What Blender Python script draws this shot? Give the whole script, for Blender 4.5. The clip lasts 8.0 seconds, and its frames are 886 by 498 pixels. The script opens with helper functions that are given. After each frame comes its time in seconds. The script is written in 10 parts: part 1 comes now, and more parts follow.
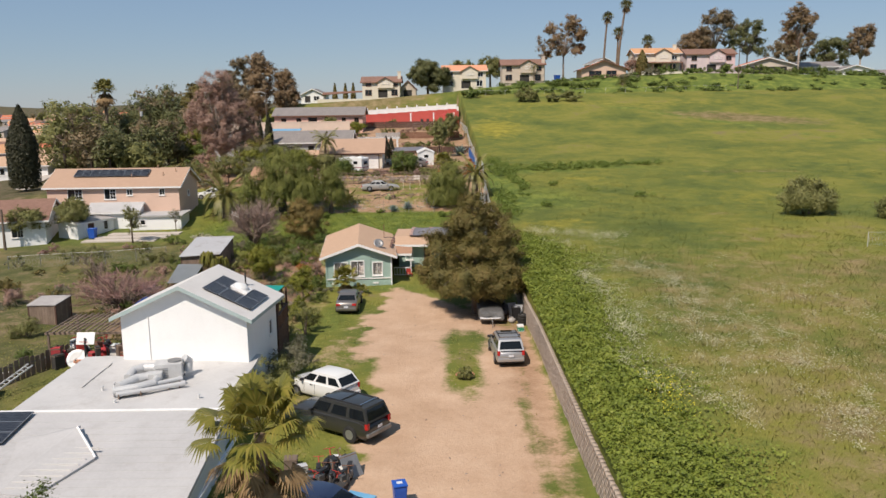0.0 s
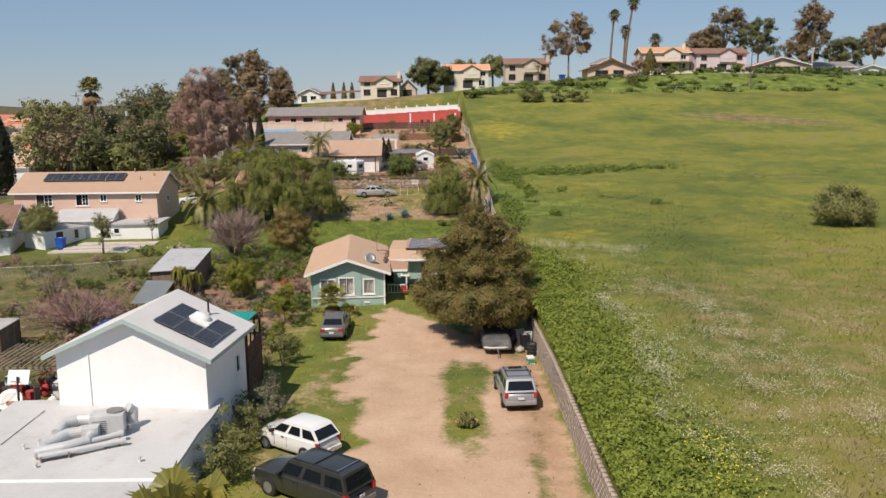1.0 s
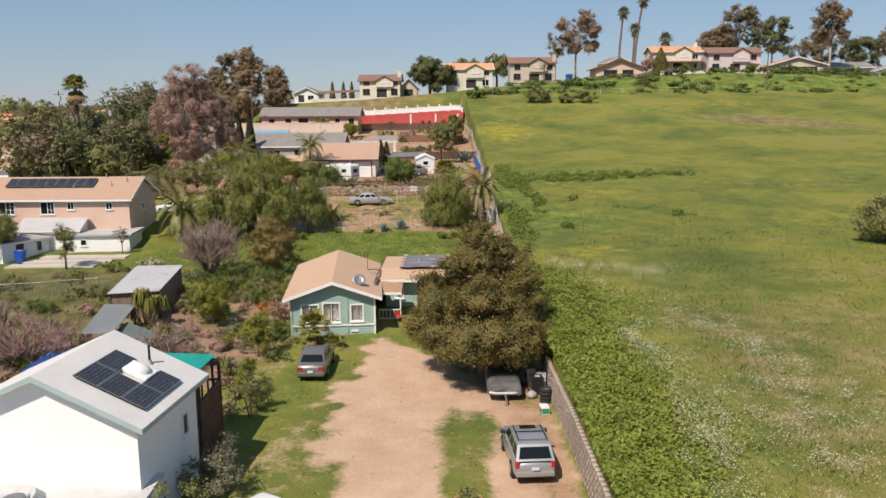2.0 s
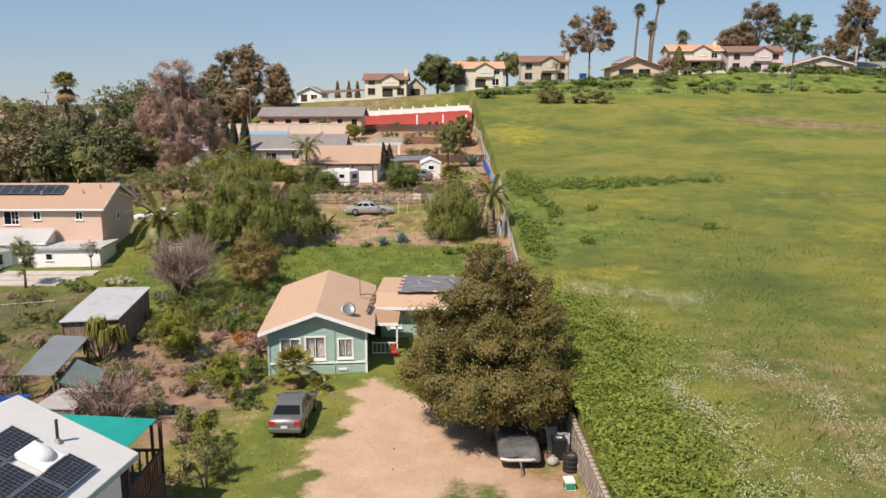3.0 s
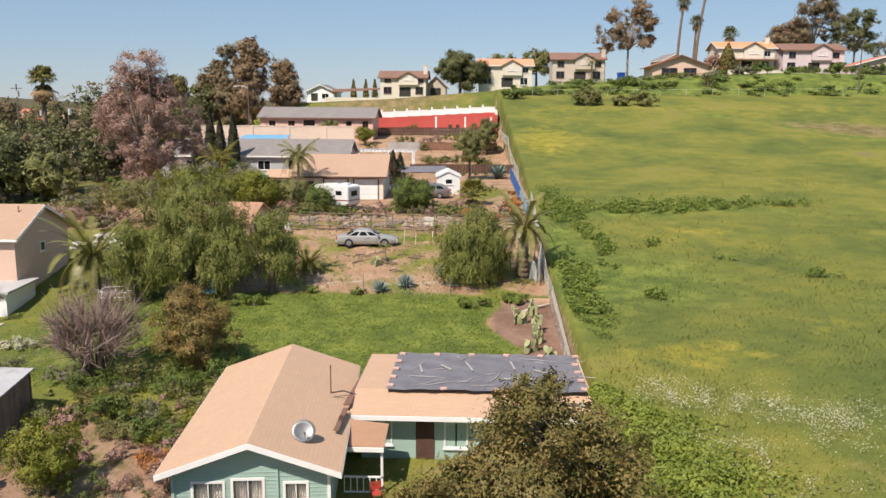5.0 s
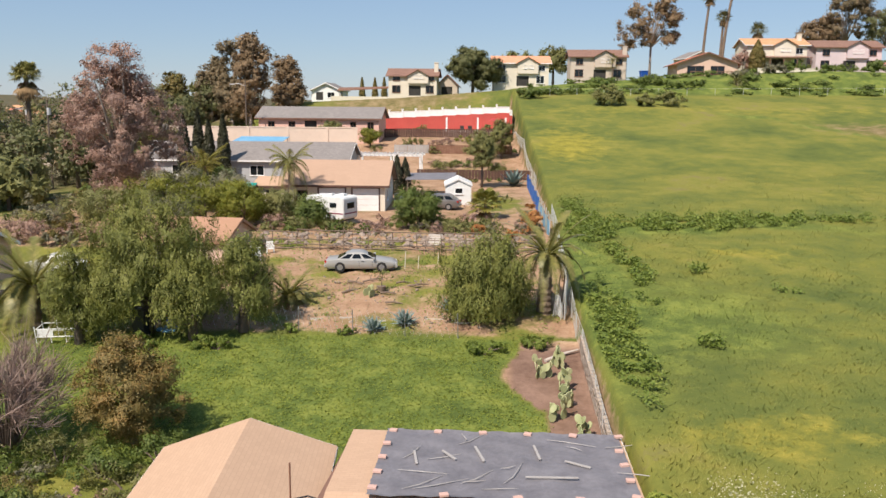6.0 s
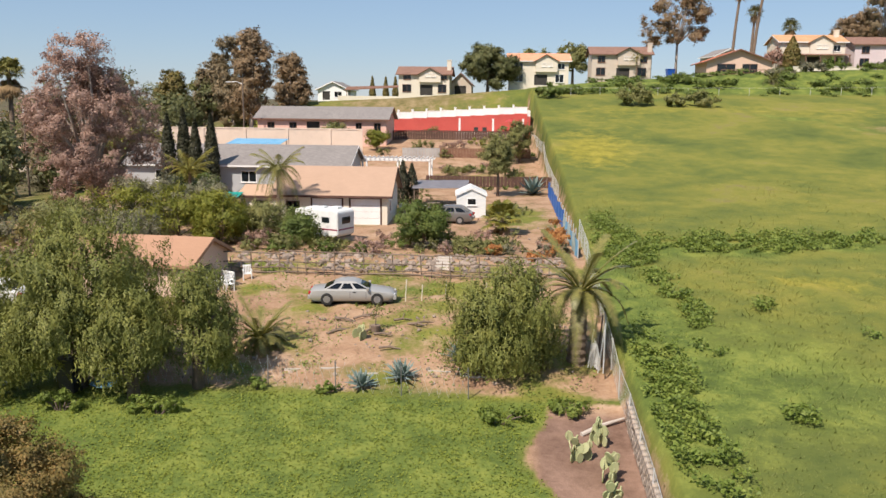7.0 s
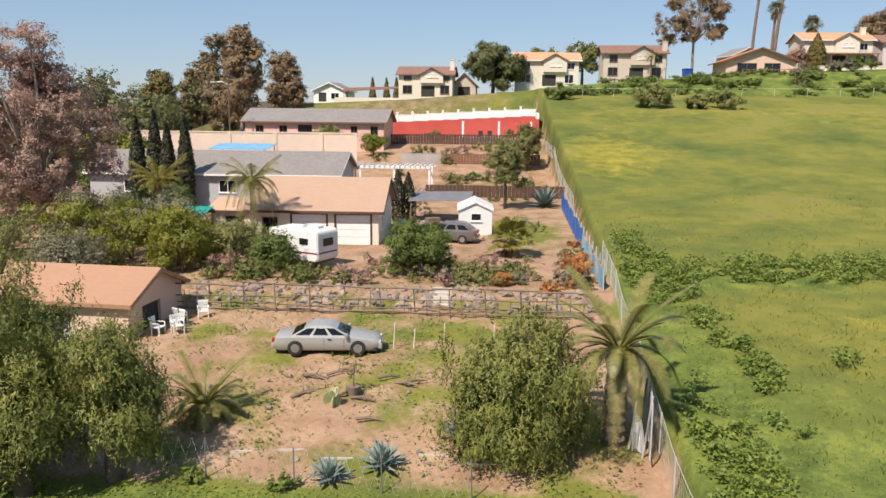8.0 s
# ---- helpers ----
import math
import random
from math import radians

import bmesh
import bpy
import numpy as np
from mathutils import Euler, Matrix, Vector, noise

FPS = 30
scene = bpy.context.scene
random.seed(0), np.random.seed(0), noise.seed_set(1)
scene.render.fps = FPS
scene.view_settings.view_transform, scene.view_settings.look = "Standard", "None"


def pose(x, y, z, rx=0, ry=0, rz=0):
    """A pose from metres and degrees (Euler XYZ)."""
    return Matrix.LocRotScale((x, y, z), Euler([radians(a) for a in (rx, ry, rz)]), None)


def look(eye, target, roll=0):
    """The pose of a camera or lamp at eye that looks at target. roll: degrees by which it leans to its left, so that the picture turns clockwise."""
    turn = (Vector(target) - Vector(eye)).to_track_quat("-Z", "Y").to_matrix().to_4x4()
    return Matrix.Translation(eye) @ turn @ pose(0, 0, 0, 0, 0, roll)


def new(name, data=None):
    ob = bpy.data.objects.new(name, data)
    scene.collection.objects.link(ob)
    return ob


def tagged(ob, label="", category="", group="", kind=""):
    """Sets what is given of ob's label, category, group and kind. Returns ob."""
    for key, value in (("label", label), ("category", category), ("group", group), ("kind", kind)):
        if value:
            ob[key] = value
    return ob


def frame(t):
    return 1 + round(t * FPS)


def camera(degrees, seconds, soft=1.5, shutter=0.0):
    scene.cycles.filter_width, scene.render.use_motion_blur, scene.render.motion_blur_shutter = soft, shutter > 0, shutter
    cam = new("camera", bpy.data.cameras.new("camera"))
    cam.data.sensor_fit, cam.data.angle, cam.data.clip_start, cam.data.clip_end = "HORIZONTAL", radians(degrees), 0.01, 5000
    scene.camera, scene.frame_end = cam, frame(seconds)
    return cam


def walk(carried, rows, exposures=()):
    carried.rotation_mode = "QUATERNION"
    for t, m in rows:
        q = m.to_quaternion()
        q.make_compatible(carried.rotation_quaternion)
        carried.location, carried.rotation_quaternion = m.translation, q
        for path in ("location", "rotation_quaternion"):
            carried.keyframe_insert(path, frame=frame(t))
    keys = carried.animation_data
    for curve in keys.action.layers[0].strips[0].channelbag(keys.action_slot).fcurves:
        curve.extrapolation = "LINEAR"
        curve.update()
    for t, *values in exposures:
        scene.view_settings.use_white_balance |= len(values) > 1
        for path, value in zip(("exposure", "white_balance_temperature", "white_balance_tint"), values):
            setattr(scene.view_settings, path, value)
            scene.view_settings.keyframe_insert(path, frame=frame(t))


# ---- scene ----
cam = camera(56.0, 8.0)
ROWS = [
    (0.0, 0.0, 0.0, 16.0, 79.886, 0.757, -0.135),
    (0.5, 0.077, 4.021, 15.862, 79.922, 0.735, -0.041),
    (1.0, 0.161, 7.81, 15.794, 79.948, 0.603, -0.031),
    (1.5, 0.255, 12.02, 15.765, 79.97, 0.473, 0.008),
    (3.0, 0.662, 24.722, 15.764, 79.976, 0.189, 0.805),
    (3.5, 0.685, 29.308, 15.722, 80.003, 0.071, 1.2),
    (4.0, 0.69, 34.009, 15.741, 80.013, -0.011, 1.589),
    (4.5, 0.78, 38.632, 15.811, 80.005, -0.175, 2.023),
    (6.0, 0.7, 53.505, 15.971, 79.91, -0.446, 3.358),
    (6.5, 0.58, 58.489, 15.928, 79.907, -0.53, 3.848),
    (7.0, 0.408, 63.585, 15.787, 79.957, -0.552, 4.347),
    (7.5, 0.209, 68.487, 15.783, 80.025, -0.588, 4.696),
    (8.0, 0.004, 73.089, 15.679, 80.116, -0.528, 4.633),
]
walk(cam, [(t, pose(x, y, z, rx, ry, rz)) for t, x, y, z, rx, ry, rz in ROWS], [(0, 0.05), (1.5, 0.1), (3, 0.27), (5, 0.37), (8, 0.44)])
# ---- end of camera ----
# ---- light ----
SUN_TO = Vector((-0.32, -0.52, 0.79)).normalized()
world = bpy.data.worlds.new("sky")
scene.world = world
world.use_nodes = True
wn = world.node_tree.nodes
sky = wn.new("ShaderNodeTexSky")
sky.sky_type, sky.sun_disc = "NISHITA", False
sky.sun_elevation = math.asin(SUN_TO.z)
sky.sun_rotation = math.atan2(SUN_TO.x, SUN_TO.y)
sky.air_density, sky.dust_density, sky.ozone_density, sky.altitude = 1.0, 0.05, 1.6, 0
tint = wn.new("ShaderNodeMix")
tint.data_type, tint.blend_type = "RGBA", "MULTIPLY"
tint.inputs[0].default_value = 1.0
tint.inputs[7].default_value = (0.94, 0.96, 1.1, 1)
world.node_tree.links.new(sky.outputs[0], tint.inputs[6])
haze = wn.new("ShaderNodeMix")
haze.data_type = "RGBA"
haze.inputs[0].default_value = 0.5
haze.inputs[7].default_value = (3.85, 5.65, 7.85, 1)
world.node_tree.links.new(tint.outputs[2], haze.inputs[6])
world.node_tree.links.new(haze.outputs[2], wn["Background"].inputs[0])
wn["Background"].inputs[1].default_value = 0.068
sun_data = bpy.data.lights.new("sun", "SUN")
sun_data.energy, sun_data.angle, sun_data.color = 5.0, radians(0.5), (1.0, 0.885, 0.77)
sun = new("sun", sun_data)
sun.matrix_world = look(SUN_TO * 300, (0, 0, 0))


# ---- materials ----
def shader(name):
    m = bpy.data.materials.new(name)
    m.use_nodes = True
    nt = m.node_tree
    return m, nt, nt.nodes["Principled BSDF"]


def noise_node(nt, scale, detail=4.0, rough=0.55, coords=None):
    n = nt.nodes.new("ShaderNodeTexNoise")
    n.inputs["Scale"].default_value, n.inputs["Detail"].default_value, n.inputs["Roughness"].default_value = scale, detail, rough
    if coords is not None:
        nt.links.new(coords, n.inputs["Vector"])
    return n


def ramp_node(nt, source, stops):
    r = nt.nodes.new("ShaderNodeValToRGB")
    while len(r.color_ramp.elements) < len(stops):
        r.color_ramp.elements.new(0.5)
    for e, (p, c) in zip(r.color_ramp.elements, stops):
        e.position = p
        e.color = (*c, 1)
    nt.links.new(source, r.inputs[0])
    return r


def mix_node(nt, a, b, fac, mode="MIX"):
    m = nt.nodes.new("ShaderNodeMix")
    m.data_type, m.blend_type = "RGBA", mode
    for sock, v in ((m.inputs[0], fac), (m.inputs[6], a), (m.inputs[7], b)):
        if isinstance(v, (int, float)):
            sock.default_value = v
        elif isinstance(v, tuple):
            sock.default_value = (*v, 1)
        else:
            nt.links.new(v, sock)
    return m.outputs[2]


def math_node(nt, op, a, b=0.0, clamp=False):
    m = nt.nodes.new("ShaderNodeMath")
    m.operation, m.use_clamp = op, clamp
    for sock, v in zip(m.inputs, (a, b)):
        if isinstance(v, (int, float)):
            sock.default_value = v
        else:
            nt.links.new(v, sock)
    return m.outputs[0]


def bump_to(nt, bsdf, height, strength, distance):
    b = nt.nodes.new("ShaderNodeBump")
    b.inputs["Strength"].default_value, b.inputs["Distance"].default_value = strength, distance
    nt.links.new(height, b.inputs["Height"])
    nt.links.new(b.outputs[0], bsdf.inputs["Normal"])


def surface(name, c1, c2, big=0.6, fine=9.0, rough=0.8, metal=0.0, bump=0.3, dist=0.02, dirt=0.0, vary=0.0):
    """A worn surface: two colours in large patches, a fine grain, stains, and a random shade for each object."""
    m, nt, b = shader(name)
    co = nt.nodes.new("ShaderNodeTexCoord").outputs["Object"]
    n1, n2 = noise_node(nt, big, 5, 0.6, co), noise_node(nt, fine, 4, 0.6, co)
    k = math_node(nt, "ADD", math_node(nt, "MULTIPLY", n1.outputs[0], 0.65), math_node(nt, "MULTIPLY", n2.outputs[0], 0.35))
    col = ramp_node(nt, k, ((0.34, c1), (0.66, c2))).outputs[0]
    if dirt:
        n3 = noise_node(nt, big * 2.7, 7, 0.7, co)
        col = mix_node(nt, col, (0.16, 0.12, 0.085), math_node(nt, "MULTIPLY", ramp_node(nt, n3.outputs[0], ((0.52, (0, 0, 0)), (0.72, (1, 1, 1)))).outputs[0], dirt))
    if vary:
        inf = nt.nodes.new("ShaderNodeObjectInfo")
        col = mix_node(nt, col, mix_node(nt, col, (0.0, 0.0, 0.0), vary), inf.outputs["Random"])
    nt.links.new(col, b.inputs["Base Color"])
    b.inputs["Roughness"].default_value, b.inputs["Metallic"].default_value = rough, metal
    if bump:
        bump_to(nt, b, n2.outputs[0], bump, dist)
    return m


def shingle(name, c1, c2, course=0.16, tile=0.0, stain=0.25):
    """Roof covering: courses across the slope with broken joints; tile > 0 gives rolled tiles of that width."""
    m, nt, b = shader(name)
    uv = nt.nodes.new("ShaderNodeUVMap").outputs[0]
    co = nt.nodes.new("ShaderNodeTexCoord").outputs["Object"]
    br = nt.nodes.new("ShaderNodeTexBrick")
    nt.links.new(uv, br.inputs["Vector"])
    br.inputs["Scale"].default_value = 1.0
    br.inputs["Brick Width"].default_value, br.inputs["Row Height"].default_value = (tile or 0.34), course * 2 if tile else course
    br.inputs["Mortar Size"].default_value = 0.012
    br.inputs["Color1"].default_value, br.inputs["Color2"].default_value = (*c1, 1), (*c2, 1)
    br.inputs["Mortar"].default_value = (*[v * 0.93 for v in c1], 1)
    n = noise_node(nt, 0.5, 6, 0.65, co)
    col = mix_node(nt, br.outputs[0], mix_node(nt, br.outputs[0], tuple(v * 0.5 for v in c1), 0.8), math_node(nt, "MULTIPLY", ramp_node(nt, n.outputs[0], ((0.4, (0, 0, 0)), (0.75, (1, 1, 1)))).outputs[0], stain))
    nt.links.new(col, b.inputs["Base Color"])
    b.inputs["Roughness"].default_value = 0.9
    bump_to(nt, b, br.outputs[1], -0.5 if tile else -0.2, 0.015)
    return m


def leafy(name, stops, through_light=0.3, rough=0.6):
    """Leaves: a colour for each leaf out of the ramp, partly let through by light."""
    m, nt, b = shader(name)
    geo = nt.nodes.new("ShaderNodeNewGeometry")
    co = nt.nodes.new("ShaderNodeTexCoord").outputs["Object"]
    n = noise_node(nt, 0.8, 4, 0.65, co)
    k = math_node(nt, "ADD", math_node(nt, "MULTIPLY", geo.outputs["Random Per Island"], 0.42), math_node(nt, "MULTIPLY", math_node(nt, "SUBTRACT", n.outputs[0], 0.26), 1.15))
    col = ramp_node(nt, k, stops).outputs[0]
    nt.links.new(col, b.inputs["Base Color"])
    b.inputs["Roughness"].default_value = rough
    b.inputs["Specular IOR Level"].default_value = 0.25
    t = nt.nodes.new("ShaderNodeBsdfTranslucent")
    nt.links.new(mix_node(nt, col, (0.0, 0.0, 0.0), 1 - min(1.0, through_light * 1.3)), t.inputs[0])
    ad = nt.nodes.new("ShaderNodeAddShader")
    nt.links.new(b.outputs[0], ad.inputs[0])
    nt.links.new(t.outputs[0], ad.inputs[1])
    nt.links.new(ad.outputs[0], nt.nodes["Material Output"].inputs[0])
    return m


def glass(name, tint=(0.02, 0.025, 0.03), trans=0.35):
    m, nt, b = shader(name)
    b.inputs["Base Color"].default_value = (*tint, 1)
    b.inputs["Roughness"].default_value, b.inputs["Transmission Weight"].default_value, b.inputs["IOR"].default_value = 0.04, trans, 1.45
    return m


def paint(name, col, rough=0.3, coat=0.6, metal=0.0, dust=0.25):
    """Car paint with a thin, uneven coat of dust."""
    m, nt, b = shader(name)
    co = nt.nodes.new("ShaderNodeTexCoord").outputs["Object"]
    n = noise_node(nt, 1.7, 6, 0.65, co)
    nt.links.new(mix_node(nt, col, (0.3, 0.25, 0.19), math_node(nt, "MULTIPLY", n.outputs[0], dust)), b.inputs["Base Color"])
    b.inputs["Metallic"].default_value, b.inputs["Coat Weight"].default_value, b.inputs["Coat Roughness"].default_value = metal, coat, 0.08
    nt.links.new(math_node(nt, "ADD", math_node(nt, "MULTIPLY", n.outputs[0], 0.25), rough), b.inputs["Roughness"])
    return m


M = {}
M["white_wall"] = surface("white_stucco", (0.74, 0.74, 0.73), (0.82, 0.82, 0.81), 0.35, 14, 0.9, bump=0.25, dirt=0.06)
M["white_roof"] = surface("white_roof_coating", (0.39, 0.38, 0.375), (0.48, 0.47, 0.465), 0.3, 7, 0.7, bump=0.2, dirt=0.18)
M["bright_roof"] = surface("bright_white_roof_coating", (0.46, 0.45, 0.44), (0.54, 0.53, 0.52), 0.3, 7, 0.7, bump=0.2, dirt=0.25)
M["pale_peach_wall"] = surface("pale_peach_stucco", (0.6, 0.48, 0.39), (0.68, 0.55, 0.45), 0.3, 14, 0.9, bump=0.25, dirt=0.12)
M["grey_roof_sheet"] = surface("pale_grey_roofing", (0.54, 0.52, 0.5), (0.63, 0.61, 0.585), 0.4, 12, 0.85, bump=0.2, dirt=0.1)
M["white_trim"] = surface("white_paint", (0.72, 0.71, 0.69), (0.82, 0.81, 0.8), 1.0, 12, 0.6, bump=0.1, dirt=0.08)
M["grey_trim"] = surface("grey_green_paint", (0.3, 0.38, 0.37), (0.38, 0.45, 0.44), 1.0, 12, 0.65, bump=0.1, dirt=0.08)
M["green_wall"] = surface("pale_green_siding", (0.30, 0.42, 0.37), (0.36, 0.48, 0.43), 0.5, 10, 0.75, bump=0.1, dirt=0.07)
M["pink_wall"] = surface("peach_stucco", (0.58, 0.405, 0.315), (0.65, 0.465, 0.365), 0.3, 14, 0.9, bump=0.25, dirt=0.05)
M["rose_wall"] = surface("rose_stucco", (0.62, 0.385, 0.31), (0.7, 0.455, 0.375), 0.3, 14, 0.9, bump=0.25, dirt=0.06)
M["cream_wall"] = surface("cream_stucco", (0.62, 0.56, 0.45), (0.7, 0.64, 0.54), 0.3, 14, 0.9, bump=0.25, dirt=0.05)
M["beige_wall"] = surface("beige_stucco", (0.48, 0.4, 0.33), (0.58, 0.5, 0.42), 0.3, 14, 0.9, bump=0.25, dirt=0.06)
M["mauve_wall"] = surface("mauve_stucco", (0.56, 0.46, 0.48), (0.64, 0.54, 0.55), 0.3, 14, 0.9, bump=0.25, dirt=0.05)
M["red_wall"] = surface("red_painted_block", (0.42, 0.06, 0.05), (0.5, 0.09, 0.07), 0.4, 9, 0.8, bump=0.25, dirt=0.1)
M["grey_wall"] = surface("grey_stucco", (0.36, 0.37, 0.38), (0.44, 0.45, 0.46), 0.3, 14, 0.9, bump=0.25, dirt=0.06)
M["tan_shingle"] = shingle("tan_shingles", (0.475, 0.315, 0.21), (0.505, 0.337, 0.226), stain=0.15)
M["rosy_shingle"] = shingle("rosy_brown_shingles", (0.395, 0.262, 0.183), (0.425, 0.284, 0.2), stain=0.15)
M["orange_shingle"] = shingle("orange_brown_shingles", (0.37, 0.21, 0.13), (0.395, 0.226, 0.141), stain=0.15)
M["brown_shingle"] = shingle("brown_shingles", (0.2, 0.11, 0.08), (0.26, 0.15, 0.11))
M["grey_shingle"] = shingle("grey_shingles", (0.2, 0.18, 0.17), (0.26, 0.235, 0.22))
M["red_tile"] = shingle("red_clay_tiles", (0.5, 0.15, 0.08), (0.58, 0.2, 0.11), 0.2, 0.28)
M["salmon_tile"] = shingle("salmon_clay_tiles", (0.62, 0.27, 0.16), (0.7, 0.34, 0.2), 0.2, 0.28)
M["ochre_tile"] = shingle("ochre_clay_tiles", (0.5, 0.26, 0.13), (0.58, 0.33, 0.18), 0.2, 0.28)
M["glass"] = glass("window_glass")
M["clear_glass"] = glass("clear_window_glass", (0.9, 0.92, 0.92), 0.95)
M["car_glass"] = glass("tinted_car_glass", (0.01, 0.012, 0.014), 0.15)
M["panel"] = surface("solar_cells", (0.008, 0.008, 0.011), (0.013, 0.013, 0.018), 2, 20, 0.3, bump=0)
M["panel_frame"] = surface("aluminium_frame", (0.35, 0.36, 0.37), (0.45, 0.46, 0.47), 3, 20, 0.4, 0.7, bump=0)
M["galv"] = surface("galvanised_sheet", (0.5, 0.5, 0.5), (0.62, 0.62, 0.61), 2.0, 14, 0.5, 0.25, bump=0.15, dirt=0.12)
M["steel"] = surface("dull_steel", (0.22, 0.22, 0.22), (0.32, 0.32, 0.32), 3, 20, 0.5, 0.6, bump=0.1, dirt=0.1)
M["rust"] = surface("rusty_steel", (0.16, 0.07, 0.04), (0.27, 0.15, 0.1), 1.2, 14, 0.85, 0.2, bump=0.3, dirt=0.3)
M["wood"] = surface("weathered_wood", (0.16, 0.11, 0.08), (0.28, 0.21, 0.16), 1.5, 16, 0.85, bump=0.3, dirt=0.2, vary=0.3)
M["dark_wood"] = surface("dark_brown_wood", (0.07, 0.035, 0.025), (0.12, 0.06, 0.045), 1.5, 16, 0.8, bump=0.3, dirt=0.15, vary=0.25)
M["pole_wood"] = surface("pole_wood", (0.1, 0.075, 0.055), (0.17, 0.13, 0.1), 1.5, 16, 0.85, bump=0.3)
M["bark"] = surface("bark", (0.09, 0.065, 0.05), (0.19, 0.145, 0.115), 1.2, 11, 0.95, bump=0.6, dist=0.05)
M["pale_bark"] = surface("pale_bark", (0.26, 0.21, 0.18), (0.4, 0.34, 0.29), 1.0, 6, 0.9, bump=0.5, dist=0.05)
M["palm_bark"] = surface("palm_bark", (0.12, 0.085, 0.06), (0.24, 0.18, 0.13), 2.5, 14, 0.95, bump=0.8, dist=0.06)
M["block"] = surface("grey_concrete_block", (0.36, 0.29, 0.24), (0.47, 0.39, 0.32), 0.7, 10, 0.92, bump=0.4, dirt=0.3, vary=0.2)
M["concrete"] = surface("pale_concrete", (0.42, 0.37, 0.32), (0.54, 0.48, 0.42), 0.5, 9, 0.9, bump=0.3, dirt=0.25)
M["stone"] = surface("rubble_stone", (0.26, 0.2, 0.16), (0.4, 0.32, 0.26), 1.2, 8, 0.95, bump=0.5, vary=0.35)
M["rubber"] = surface("tyre_rubber", (0.012, 0.012, 0.012), (0.03, 0.028, 0.026), 3, 20, 0.8, bump=0.1)
M["rim"] = surface("alloy_rim", (0.32, 0.32, 0.33), (0.44, 0.44, 0.45), 3, 20, 0.35, 0.7, bump=0)
M["black_plastic"] = surface("black_plastic", (0.018, 0.018, 0.019), (0.03, 0.03, 0.031), 3, 20, 0.5, bump=0)
# Near-black for cushions, boxes and floors; also coloured-in shade for porch openings.
M["near_black"] = surface("near_black_matt", (0.03, 0.028, 0.026), (0.05, 0.046, 0.042), 2, 20, 0.9, bump=0)
M["red_lens"] = surface("red_lamp_lens", (0.35, 0.012, 0.015), (0.45, 0.02, 0.02), 3, 20, 0.2, bump=0)
M["clear_lens"] = surface("clear_lamp_lens", (0.55, 0.55, 0.55), (0.65, 0.65, 0.65), 3, 20, 0.15, bump=0)
M["plate"] = surface("number_plate", (0.55, 0.56, 0.6), (0.65, 0.66, 0.7), 3, 20, 0.5, bump=0)
M["chrome"] = surface("chrome", (0.6, 0.6, 0.61), (0.7, 0.7, 0.71), 3, 20, 0.2, 1.0, bump=0)
M["paint_silver"] = paint("silver_paint", (0.42, 0.43, 0.45), 0.3, 0.6, 0.6)
M["paint_silver_two"] = paint("faded_silver_paint", (0.42, 0.42, 0.41), 0.4, 0.4, 0.4, 0.35)
M["paint_grey"] = paint("grey_paint", (0.17, 0.16, 0.155), 0.3, 0.7, 0.5, 0.2)
M["paint_dark"] = paint("dark_charcoal_paint", (0.022, 0.025, 0.026), 0.28, 0.7, 0.3, 0.14)
M["paint_white"] = paint("white_paint_car", (0.72, 0.72, 0.7), 0.3, 0.6, 0.0, 0.1)
M["paint_blue"] = paint("dark_blue_paint", (0.012, 0.03, 0.09), 0.25, 0.8, 0.4, 0.1)
M["cover_grey"] = surface("grey_car_cover", (0.15, 0.16, 0.17), (0.24, 0.25, 0.26), 1.5, 12, 0.6, bump=0.3)
M["dusty_cover"] = surface("dusty_dark_cover", (0.05, 0.05, 0.052), (0.14, 0.14, 0.14), 1.1, 7, 0.7, bump=0.4, dirt=0.3)
M["teal_tarp"] = surface("teal_tarpaulin", (0.0, 0.23, 0.19), (0.01, 0.3, 0.25), 0.8, 10, 0.6, bump=0.2)
M["shade_cloth"] = surface("green_grey_shade_cloth", (0.085, 0.12, 0.11), (0.13, 0.17, 0.16), 0.8, 10, 0.8, bump=0.2)
M["blue_tarp"] = surface("blue_tarpaulin", (0.015, 0.09, 0.34), (0.03, 0.14, 0.45), 0.8, 8, 0.5, bump=0.3)
M["pale_blue_tarp"] = surface("faded_blue_tarpaulin", (0.1, 0.3, 0.5), (0.2, 0.42, 0.6), 0.8, 8, 0.5, bump=0.3)
M["grey_tarp"] = surface("grey_tarpaulin", (0.125, 0.118, 0.13), (0.21, 0.2, 0.215), 0.9, 6, 0.55, bump=0.5, dist=0.05)
M["pink_paver"] = surface("pink_concrete_paver", (0.5, 0.32, 0.27), (0.6, 0.4, 0.34), 2.0, 12, 0.9, bump=0.2, dirt=0.1)
M["brown_tarp"] = surface("stained_felt_roof", (0.34, 0.34, 0.35), (0.44, 0.44, 0.45), 0.14, 5, 0.75, bump=0.3, dirt=1.0)
M["dull_sheet"] = surface("dull_blue_grey_sheet", (0.19, 0.205, 0.21), (0.26, 0.275, 0.28), 0.5, 8, 0.6, 0.1, bump=0.2, dirt=0.15)
M["pale_felt"] = surface("pale_felt_roof", (0.3, 0.28, 0.27), (0.42, 0.4, 0.38), 0.7, 6, 0.8, bump=0.3, dirt=0.3)
M["bin_blue"] = surface("blue_bin_plastic", (0.01, 0.07, 0.36), (0.02, 0.1, 0.45), 2, 16, 0.4, bump=0)
M["bin_black"] = surface("black_bin_plastic", (0.02, 0.02, 0.022), (0.035, 0.035, 0.037), 2, 16, 0.45, bump=0)
